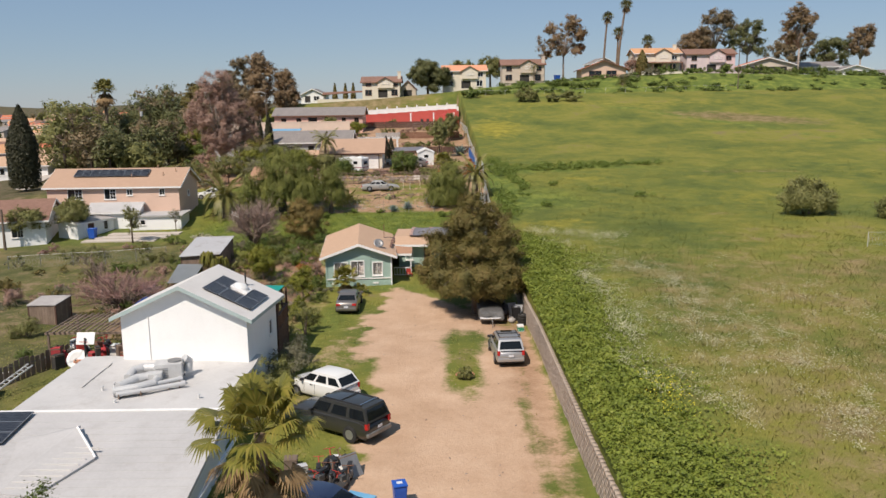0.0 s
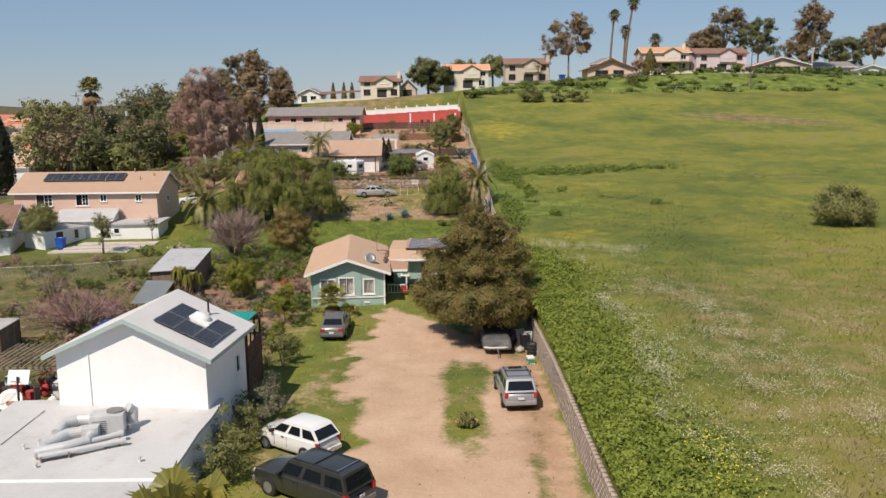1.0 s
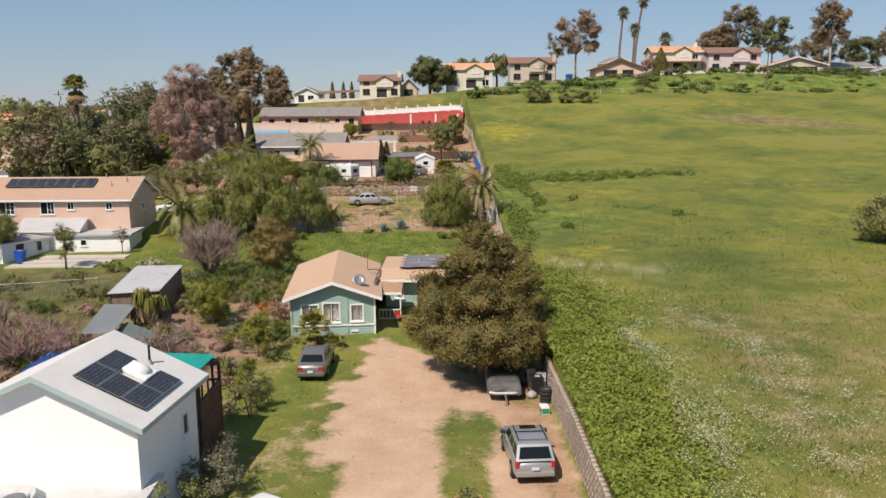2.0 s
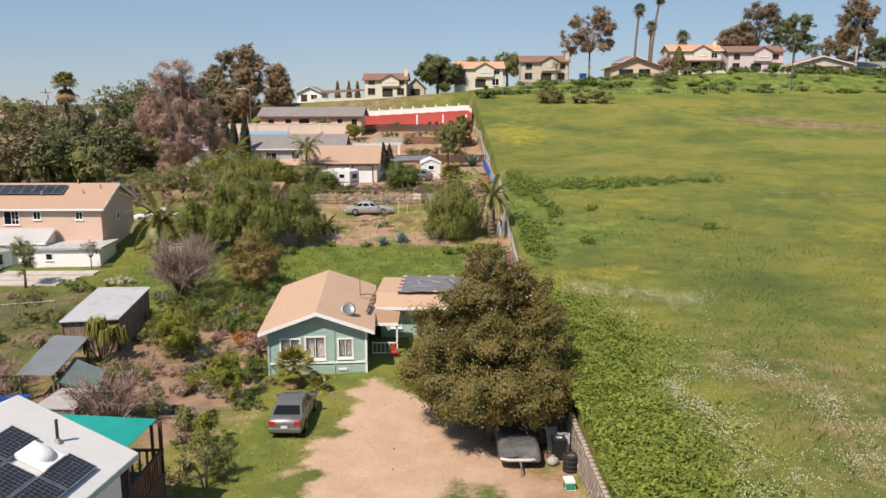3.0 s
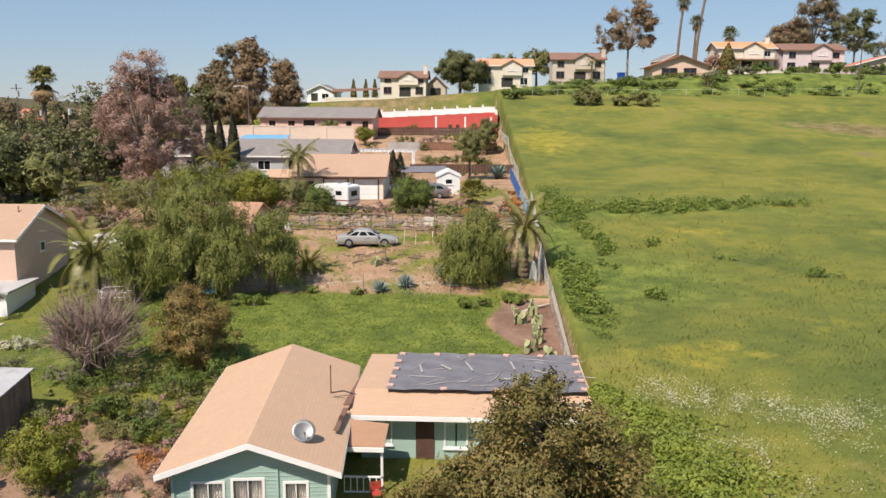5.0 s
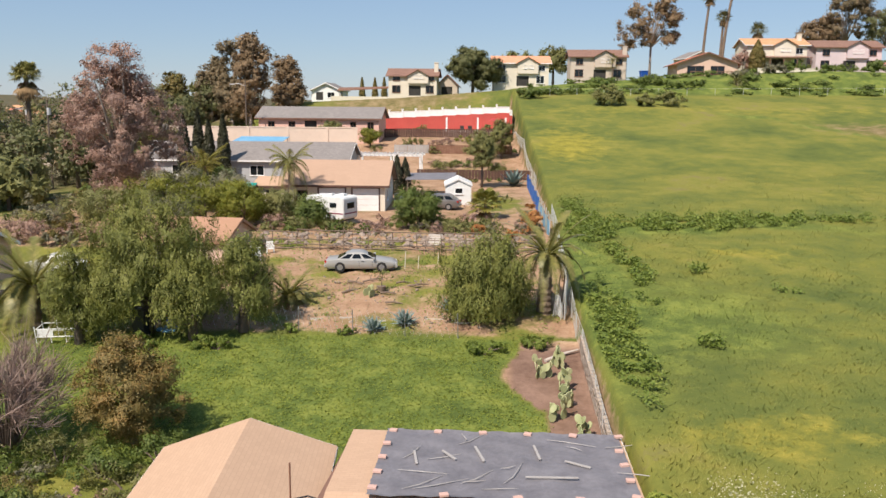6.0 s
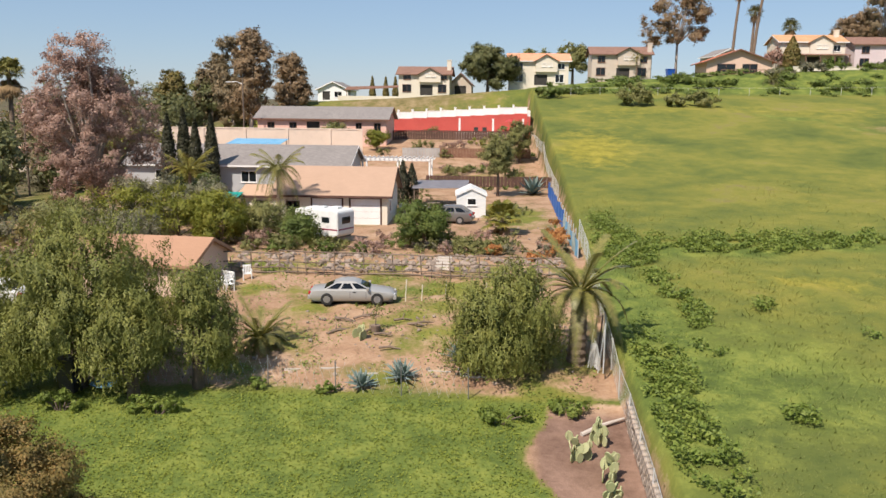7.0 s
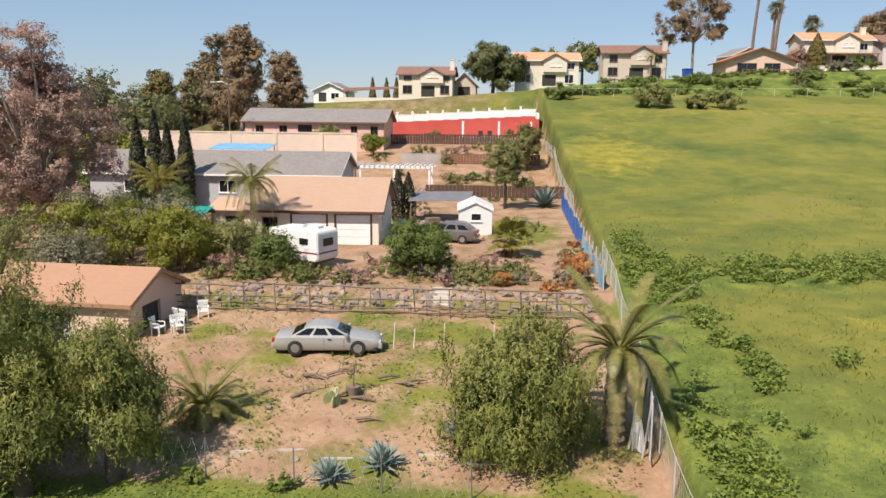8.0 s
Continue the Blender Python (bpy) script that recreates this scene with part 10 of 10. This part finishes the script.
def lumpy_sack(x, y, r, h, seed, label, mat="white_plastic"):
    rs_ = random.Random(seed)
    ob = thing("rubbish_sack", pose(x, y, gz(x, y), 0, 0, 30 * seed), label, "sack")
    bm = bmesh.new()
    bmesh.ops.create_uvsphere(bm, u_segments=14, v_segments=9, radius=1.0)
    for v in bm.verts:
        k = 1 + 0.14 * math.sin(5 * v.co.x + seed) * math.cos(4 * v.co.y) + rs_.uniform(-0.05, 0.05)
        v.co = Vector((v.co.x * r * k, v.co.y * r * k * 0.85, max(0.0, h * 0.45 + v.co.z * h * 0.55 * k)))
    part("bag", bm, M[mat], ob, smooth=True)
    part("tied_neck", tubes((((0, 0, h * 0.92), (0.03, 0.02, h * 1.15)), (0.05, 0.11))), M[mat], ob)


lumpy_sack(5.05, 60.0, 0.28, 0.42, 1, "small white rubbish sack beside the tyres", "pale_felt")
lumpy_sack(4.75, 62.2, 0.45, 0.8, 2, "grey plastic sack beside the trailer", "grey_tarp")
hs = thing("garden_hose", pose(1.26, 48.1, gz(1.26, 48.1) + 0.03), "faded orange hose coiled on the grass island", "hose")
part("coil", tubes(([(0.5 * (1 + 0.06 * (k % 5)) * math.cos(k * 0.4), 0.42 * (1 + 0.06 * (k % 5)) * math.sin(k * 0.4), 0.03 + 0.0015 * k) for k in range(46)], 0.014), n=5), M["terracotta"], hs)


def machine(name, label, x, y, yaw, mat, s=1.0):
    """A two-wheeled machine under a cover, or a heap of tubes and wheels."""
    ob = thing(name, pose(x, y, gz(x, y), 0, 0, yaw) @ Matrix.Scale(s, 4), label, "scrap machine")
    for v in (-0.55, 0.55):
        w = part("wheel", tubes((((-0.05, v, 0.3), (0.05, v, 0.3)), 0.3), n=16), M["rubber"], ob)
        part("hub", tubes((((-0.06, v, 0.3), (0.06, v, 0.3)), 0.12), n=10), M["rim"], w)
    part("frame", tubes((((0, -0.55, 0.3), (0, -0.2, 0.7), (0, 0.35, 0.75), (0, 0.55, 0.3)), 0.035), (((0, 0.35, 0.75), (0, 0.5, 1.0)), 0.03), (((-0.3, 0.5, 1.02), (0.3, 0.5, 1.02)), 0.02)), M[mat], ob)
    part("seat", boxes((-0.12, 0.12, -0.5, 0.1, 0.72, 0.84), bevel=0.04), M["black_plastic"], ob)
    part("engine", boxes((-0.15, 0.15, -0.25, 0.2, 0.25, 0.6), bevel=0.04), M["steel"], ob)
    return ob


machine("motorcycle", "dark motorcycle parked under the shade tree", 4.6, 63.6, 10, "steel", 1.2)
rng = random.Random(21)
for k in range(9):
    machine("scrap_bicycle", "rusty red bicycle frame in the junk heap", -5.9 + 0.42 * (k % 5) + rng.uniform(-0.2, 0.2), 34.4 + 0.55 * (k // 2) * 0.8 + rng.uniform(-0.3, 0.3), rng.uniform(0, 180), "red_paint" if k % 2 else "rust", 0.75 + 0.2 * rng.random())
for k, (x, y, d, mt, a, t) in enumerate(((-4.1, 35.3, (0.9, 0.05, 1.1), "steel", 40, -35), (-4.7, 35.6, (0.35, 0.06, 0.5), "white_plastic", 20, -30), (-5.6, 33.6, (0.7, 0.5, 0.5), "galv", 30, 0), (-6.9, 33.4, (0.8, 0.6, 0.6), "rust", 10, 0), (-7.6, 32.0, (0.9, 0.7, 0.7), "pale_felt", 50, 0), (-5.1, 36.6, (0.4, 0.4, 0.45), "white_plastic", 0, 0), (-6.6, 35.8, (0.5, 0.4, 0.4), "galv", 25, 0), (-4.6, 33.9, (0.6, 0.4, 0.35), "near_black", 70, 0), (-7.2, 36.4, (0.6, 0.6, 0.5), "wood", 5, 0), (-3.9, 32.0, (1.9, 1.3, 0.5), "pale_blue_tarp", 65, 0))):
    clutter_box("scrap_crate", "odd piece of sheet metal and crate in the junk heap", x, y, d, mt, a, tilt=t)
# patio clutter left of the white house
for k in range(16):
    clutter_box("patio_item", "bright household clutter piled on the patio", -24.4 + 0.36 * k + rng.uniform(-0.2, 0.2), 50.6 + rng.uniform(0, 2.6), (rng.uniform(0.25, 0.6), rng.uniform(0.25, 0.5), rng.uniform(0.5, 1.5)), ("cloth_red", "near_black", "white_plastic", "red_paint", "wood", "rust")[k % 6], rng.uniform(0, 90))
for k in range(10):
    clutter_box("yard_junk", "weathered boards and crates stacked in the side yard", -29 + rng.uniform(0, 4.5), 44 + rng.uniform(0, 7), (rng.uniform(0.5, 1.6), rng.uniform(0.3, 0.8), rng.uniform(0.3, 0.8)), ("wood", "galv", "rust", "pale_felt", "steel")[k % 5], rng.uniform(0, 90))


bd_ = thing("plywood_board", pose(-13.3, 66.1, gz(-13.3, 66.1) + 0.02, 2, -3, -28), "weathered plywood sheets lying on the garden soil", "board")
part("sheet", boxes((-1.2, 0.0, -0.62, 0.62, 0.0, 0.03), bevel=0.006), M["wood"], bd_)
part("sheet", boxes((-0.1, 1.25, -0.55, 0.68, 0.034, 0.062), bevel=0.006), M["wood"], bd_)
rn_ = random.Random(8)
sheet_ = thing("plastic_sheet_heap", pose(-15.0, 66.2, gz(-15.0, 66.2)), "crumpled black plastic sheet heaped on the soil", "plastic sheet")
bm = bmesh.new()
grid_ = [[bm.verts.new((-1.3 + 0.2 * i, -0.7 + 0.2 * j, 0.02 + rn_.uniform(0.0, 0.32) * math.sin(math.pi * (i + 0.5) / 14) * math.sin(math.pi * (j + 0.5) / 8))) for i in range(14)] for j in range(8)]
for j in range(7):
    for i in range(13):
        bm.faces.new((grid_[j][i], grid_[j][i + 1], grid_[j + 1][i + 1], grid_[j + 1][i]))
bmesh.ops.solidify(bm, geom=bm.faces[:], thickness=0.01)
part("film", bm, M["bin_black"], sheet_)
heap = random.Random(52)
for k in range(26):
    x, y = heap.uniform(-24.6, -20.2), heap.uniform(50.2, 55.2)
    kind_ = k % 4
    if kind_ == 0:
        lumpy_sack(x, y, heap.uniform(0.22, 0.4), heap.uniform(0.4, 0.9), k, "red cloth bundle heaped on the cluttered patio", "cloth_red")
    elif kind_ == 1:
        lumpy_sack(x, y, heap.uniform(0.18, 0.3), heap.uniform(0.3, 0.6), k, "white plastic bundle heaped on the cluttered patio", "white_plastic")
    elif kind_ == 2:
        clutter_box("storage_box", "dark storage box among patio clutter", x, y, (heap.uniform(0.4, 0.9), heap.uniform(0.4, 0.7), heap.uniform(0.4, 1.1)), "near_black", heap.uniform(0, 90), category="box")
    else:
        machine("scrap_cycle", "rusty red cycle standing among patio clutter", x, y, heap.uniform(0, 180), "red_paint", 1.1)


def ladder():
    ob = thing("aluminium_ladder", pose(-25.6, 45.4, gz(-25.6, 45.4) + 0.5, 0, -22, 58), "aluminium ladder leaning on a plank fence", "ladder")
    for s in (-0.22, 0.22):
        part("stile", boxes((-2.4, 2.4, s - 0.03, s + 0.03, 0, 0.08)), M["galv"], ob)
    for k in range(15):
        part("rung", tubes((((-2.2 + 0.31 * k, -0.22, 0.04), (-2.2 + 0.31 * k, 0.22, 0.04)), 0.02), n=6), M["galv"], ob)
    fence = thing("plank_fence", pose(0, 0, 0), "dark weathered plank fence down the side yard", "fence")
    for k in range(26):
        x, y = -27.9 + 0.16 * k, 44.0 + 0.33 * k
        part("plank", boxes((-0.15, 0.15, -0.015, 0.015, -0.3, 1.25 + 0.1 * math.sin(k))), M["wood"], fence, m=pose(x, y, gz(x, y), 0, 0, 64))


ladder()


def garden_chair(x, y, yaw, label):
    ob = thing("garden_chair", pose(x, y, gz(x, y), 0, 0, yaw), label, "chair", "white plastic garden chairs")
    part("seat", boxes((-0.25, 0.25, -0.24, 0.24, 0.4, 0.45), bevel=0.02), M["white_plastic"], ob)
    for k in range(5):
        part("back_slat", boxes((-0.23 + 0.1 * k, -0.17 + 0.1 * k, 0.2, 0.24, 0.45, 0.9)), M["white_plastic"], ob, m=pose(0, 0, 0, -8, 0, 0))
    part("top_rail", boxes((-0.26, 0.26, 0.2, 0.25, 0.86, 0.96), bevel=0.015), M["white_plastic"], ob, m=pose(0, 0, 0, -8, 0, 0))
    for s in (-1, 1):
        part("armrest", boxes((s * 0.27 - 0.03, s * 0.27 + 0.03, -0.22, 0.26, 0.62, 0.66), bevel=0.01), M["white_plastic"], ob)
        for v in (-0.21, 0.21):
            part("leg", boxes((s * 0.25 - 0.025, s * 0.25 + 0.025, v - 0.025, v + 0.025, 0, 0.64 if v < 0 else 0.42)), M["white_plastic"], ob)


for k, (x, y, a) in enumerate(((-15.7, 114.0, 20), (-16.5, 112.5, -30), (-16.1, 111.6, 40), (-17.0, 111.4, 80), (-16.6, 113.2, 150), (-21.0, 110.6, 10), (-22.5, 110.2, 60))):
    garden_chair(x, y, a, "white plastic garden chair by the outbuilding")
# gate, cloth and posts beside the date palm
gate = thing("wire_gate", pose(5.25, 102.0, gz(5.2, 102.0), 0, 0, 82), "leaning green-grey wire gate beside the date palm", "gate")
part("gate_frame", tubes((((-1.0, 0, 0.1), (1.0, 0, 0.1), (1.0, 0, 2.1), (-1.0, 0, 2.1), (-1.0, 0, 0.1)), 0.03)), M["galv"], gate)
gm = bmesh.new()
for k in range(14):
    tube(gm, ((-1.0 + 0.15 * k, 0, 0.1), (-1.0 + 0.15 * k, 0, 2.1)), 0.005, 3, cap=False)
    tube(gm, ((-1.0, 0, 0.1 + 0.145 * k), (1.0, 0, 0.1 + 0.145 * k)), 0.005, 3, cap=False)
part("wire_mesh", gm, M["galv"], gate)
for k, (x, y, h, mt) in enumerate(((4.55, 102.2, 1.9, "white_plastic"), (4.75, 102.6, 2.3, "wood"), (4.95, 101.6, 2.4, "galv"), (5.1, 103.2, 2.1, "wood"))):
    p_ = thing("fence_post", pose(x, y, gz(x, y), 6 * (-1) ** k, 5, 0), "leaning post beside the date palm", "post", "leaning posts")
    part("shaft", tubes((((0, 0, -0.3), (0, 0, h)), 0.04)), M[mt], p_)
cl = thing("white_cloth", pose(4.6, 101.9, gz(4.6, 101.9)), "torn white plastic sheet hanging from a post", "sheet")
bm = bmesh.new()
cols = []
for k in range(7):
    q = k / 6
    cols.append([bm.verts.new((0.5 * q + 0.06 * math.sin(9 * q), 0.1 * math.sin(7 * q), 0.05 + 0.1 * math.sin(5 * q))), bm.verts.new((0.4 * q, 0.08 * math.cos(8 * q), 0.8)), bm.verts.new((0.22 * q + 0.1, 0.05 * math.sin(4 * q), 1.6 - 0.4 * q))])
for a, b in zip(cols, cols[1:]):
    for j in range(2):
        bm.faces.new((a[j], b[j], b[j + 1], a[j + 1]))
bmesh.ops.solidify(bm, geom=bm.faces[:], thickness=0.012)
part("sheet", bm, M["white_plastic"], cl)
# bank: pots, stakes, logs, low stone steps
pot = thing("potted_plant", pose(-6.2, 105.4, gz(-6.2, 105.4)), "small shrub in a weathered brown pot on the dirt bank", "potted plant")
part("pot", tubes((((0, 0, 0), (0, 0, 0.38)), (0.2, 0.27)), n=14), M["wood"], pot)
rs = np.random.default_rng(9)
pp, pl = clump_points([(0, 0, 1.0, 0.38), (0.25, 0.1, 1.35, 0.3), (-0.25, 0, 1.25, 0.3)], 160, rs)
pd = tuft_normals(pp, pl, (0, 0, 0.9))
pv, pf, pn = leaf_tris(pp, 0.1, rs, lie=pd)
np_part("foliage", pv, pf, M["leaf_olive"], pot, normals=pn)
part("stem", tubes((((0, 0, 0.3), (0.05, 0, 1.2)), (0.035, 0.015)), n=6), M["bark"], pot)
for k in range(12):
    x, y = rng.uniform(-8.5, -3.2), rng.uniform(103.2, 107.6)
    lg = thing("driftwood_log", pose(x, y, gz(x, y) + 0.08, 0, rng.uniform(-12, 12), rng.uniform(-40, 60)), "grey dead branch lying on the dirt bank", "log", "dead branches on the bank")
    part("branch", tubes((((-0.5, 0, 0), (0, 0.06, 0.06), (0.6, 0, 0.0)), (0.07, 0.06, 0.03)), (((0, 0.05, 0.05), (0.15, 0.2, 0.35)), (0.04, 0.015)), n=6), M["wood"], lg)
for k in range(6):
    x = -9.3 + 1.7 * k
    y = 100.9 + 0.25 * math.sin(k * 2)
    bd_ = thing("edging_board", pose(x, y, gz(x, y) - 0.02, 0, 0, rng.uniform(-6, 6)), "weathered board holding back the dirt bank", "board", "edging boards")
    part("board", boxes((-0.55, 0.55, -0.03, 0.03, -0.2, 0.08)), M["concrete"], bd_)
for x, y, h in ((-5.2, 110.2, 1.3), (-4.3, 110.6, 0.9), (-0.6, 111.5, 1.0), (-3.0, 112.0, 0.8)):
    s_ = thing("garden_stake", pose(x, y, gz(x, y), 2, 3, 0), "pale garden stake on the terrace", "stake", "garden stakes")
    part("shaft", tubes((((0, 0, -0.2), (0, 0, h)), 0.03)), M["cream_wall"], s_)
# lawn edge junk
lumpy_sack(-17.8, 99.0, 0.7, 0.22, 4, "crumpled pale blue sheet over a low pile", "pale_blue_tarp")

clutter_box("blue_barrel", "blue plastic barrel in the pepper tree's shade", -17.6, 99.4, (0.6, 0.6, 0.7), "bin_blue", 0, category="barrel")
clutter_box("red_crate", "red crate in the pepper tree's shade", -18.2, 100.2, (0.5, 0.4, 0.7), "red_paint", 12, category="crate")
clutter_box("fence_block", "loose concrete block beside the boundary wall", 4.9, 76.8, (0.4, 0.25, 0.2), "block", 40, category="block")
log_ = thing("bleached_log", pose(4.6, 96.4, gz(4.6, 96.4) + 0.1, 0, -6, 35), "long bleached log across the bare soil", "log")
part("trunk", tubes((((-1.1, 0, 0), (0, 0.05, 0.05), (1.2, 0, 0.02)), (0.1, 0.09, 0.05)), n=8), M["concrete"], log_)
# upper yard: white shed, tables, stone steps
house("white_yard_shed", "small white tented shed in the upper yard", (-2.7, 139.0, 5.55), 4, 2.6, 3.0, 2.1, 0.6, "y", M["white_plastic"], M["white_plastic"], M["white_trim"], 0.1, (("front", "window", 1.0, 1.2, 0.7, 0.5),), drop=0.4, category="shed")
lean_to("yard_shelter", "grey-blue sheet shelter on poles behind the white shed", ((-8.5, 142.5, 7.6), (-3.2, 142.5, 7.7), (-3.2, 146.5, 8.1), (-8.5, 146.5, 8.0)), M["grey_tarp"], M["wood"], 5.6, False, 0.03)
for k in range(14):
    clutter_box("yard_item", "pale household item stored in the upper yard", -9 + rng.uniform(0, 8.5), 136.5 + rng.uniform(0, 5), (rng.uniform(0.5, 1.5), rng.uniform(0.4, 0.9), rng.uniform(0.4, 1.0)), ("white_plastic", "galv", "wood", "pale_felt", "grey_tarp")[k % 5], rng.uniform(0, 90))
st_ = thing("stone_steps", pose(-3.6, 117.4, gz(-3.6, 117.4)), "pale rough stone steps through the rubble bank", "steps")
for k in range(5):
    part("step", boxes((-0.55, 0.55, -0.9 + 0.4 * k, -0.45 + 0.4 * k, -0.5, -0.1 + 0.12 * k), bevel=0.03), M["concrete"], st_)
# raised deck with red-brown rails behind the white house
dk = thing("side_deck", pose(-10.6, 51.0, 0), "raised red-brown timber deck with slatted railing beside the white house", "deck")
part("floor", boxes((-4.4, 0.1, 0.3, 3.7, 1.6, 1.75)), M["dark_wood"], dk)
for k in range(13):
    part("skirt_board", boxes((0.0, 0.06, 0.32 + 0.26 * k, 0.56 + 0.26 * k, -0.6, 1.6)), M["dark_wood"], dk)
for k in range(14):
    part("baluster", boxes((0.0, 0.06, 0.34 + 0.25 * k, 0.42 + 0.25 * k, 1.75, 2.62)), M["rust"], dk)
for k in range(14):
    part("baluster", boxes((-4.2 + 0.3 * k, -4.12 + 0.3 * k, 3.62, 3.68, 1.75, 2.62)), M["rust"], dk)
part("handrail", boxes((-0.04, 0.1, 0.3, 3.7, 2.62, 2.7)), M["dark_wood"], dk)
part("handrail", boxes((-4.4, -0.04, 3.58, 3.72, 2.62, 2.7)), M["dark_wood"], dk)
for v in (0.35, 3.65):
    part("post", boxes((-0.05, 0.07, v - 0.06, v + 0.06, -0.6, 3.8)), M["dark_wood"], dk)
# old white frame among the weeds
wf = thing("garden_rack", pose(-23.6, 98.4, gz(-23.6, 98.4), 0, 0, 12), "low white metal rack frame among the weeds", "rack")
for z in (0.35, 0.8):
    for v in (-0.7, 0.7):
        part("rail", tubes((((-1.3, v, z), (1.1, v, z)), 0.035), n=6), M["white_plastic"], wf)
    for u in (-1.3, 1.1):
        part("cross_bar", tubes((((u, -0.7, z), (u, 0.7, z)), 0.035), n=6), M["white_plastic"], wf)
for u in (-1.3, -0.5, 0.3, 1.1):
    for v in (-0.7, 0.7):
        part("upright", tubes((((u, v, 0), (u - 0.1, v, 0.95)), 0.03), n=6), M["white_plastic"], wf)
part("side_panel", boxes((-1.25, -0.4, -0.72, -0.69, 0.36, 0.78)), M["white_plastic"], wf)
# overhead cable
cb = thing("overhead_cable", pose(0, 0, 0), "thin overhead cable down to the low building", "cable")
part("cable", tubes((((-28.5, 45.0, 0.6), (-24.0, 48.0, 1.1), (-20.8, 50.9, 2.0)), 0.015), n=4), M["black_plastic"], cb)


# ---- the far town ----
town = np.random.default_rng(31)
walls_, roofs_ = ("cream_wall", "white_wall", "beige_wall", "mauve_wall", "pink_wall"), ("tan_shingle", "grey_shingle", "red_tile", "brown_shingle", "ochre_tile")
for k in range(80):
    d, a = town.uniform(230, 900), town.uniform(-31, -20)
    x, y = d * math.sin(math.radians(a)), d * math.cos(math.radians(a))
    if x > -95:
        continue
    house("town_house", "far house with a low gabled roof", (x, y, gz(x, y)), town.uniform(-40, 40), town.uniform(9, 15), town.uniform(8, 10), town.uniform(2.6, 5.0), town.uniform(1.2, 2.0), "x", M[walls_[k % 5]], M[roofs_[(k * 3) % 5]], M["white_trim"], 0.5, (("front", "slider", 1.5, 0.9, 1.5, 1.2), ("front", "slider", 5.5, 0.9, 1.5, 1.2)), drop=2, group="houses of the far town")
for x, y, w_, lm in ((-84, 168, 11, "white_wall"), (-75, 196, 10, "beige_wall"), (-96, 210, 10, "cream_wall"), (-58, 196, 9, "white_wall")):
    house("neighbour_house", "low cream house among the trees", (x, y, gz(x, y)), 10, w_, 8, 2.7, 1.5, "x", M[lm], M["tan_shingle" if w_ > 9 else "grey_shingle"], M["white_trim"], 0.5, (("front", "slider", 1.5, 0.9, 1.5, 1.2), ("front", "slider", 5, 0.9, 1.5, 1.2)), drop=1.5)
house("neighbour_house", "cream gabled house beside the far street", (-92, 232, gz(-92, 232)), 10, 9, 9, 2.9, 1.8, "y", M["cream_wall"], M["tan_shingle"], M["white_trim"], 0.5, (("front", "slider", 3.5, 0.9, 1.6, 1.3),), drop=1.5)
street = thing("far_street", pose(0, 0, 0), "grey asphalt street below the peach house", "street", kind="structure")
sv, sf = [], []
line_ = [(-150, 236), (-125, 224), (-104, 208), (-88, 186), (-78, 165), (-72, 148), (-66, 130)]
for k, (x, y) in enumerate(line_):
    for s in (-3.2, 3.2):
        xx_, yy_ = x + s * 0.7, y - s * 0.7
        sv.append((xx_, yy_, gz(xx_, yy_) + 0.12))
for k in range(len(line_) - 1):
    sf.append((2 * k, 2 * k + 1, 2 * k + 3, 2 * k + 2))
np_part("asphalt", sv, sf, M["concrete"], street)
far = np.random.default_rng(41)
for k in range(110):
    d, a = far.uniform(260, 1000), far.uniform(-34, -13)
    x, y = d * math.sin(math.radians(a)), d * math.cos(math.radians(a))
    if x > -70:
        continue
    h = far.uniform(5, 11) * (0.6 if a < -24 else 1.0)
    tree("far_tree", "dark tree of the far town", x, y, h, h * far.uniform(0.35, 0.55), ("leaf_belt", "leaf_belt", "leaf_euc")[k % 3], 900 + k, 1.3, 1.8, 18, (1.2, 2.2), 0.3, base=0.05, lower=-0.8, limbs_n=3, group="trees of the far town")
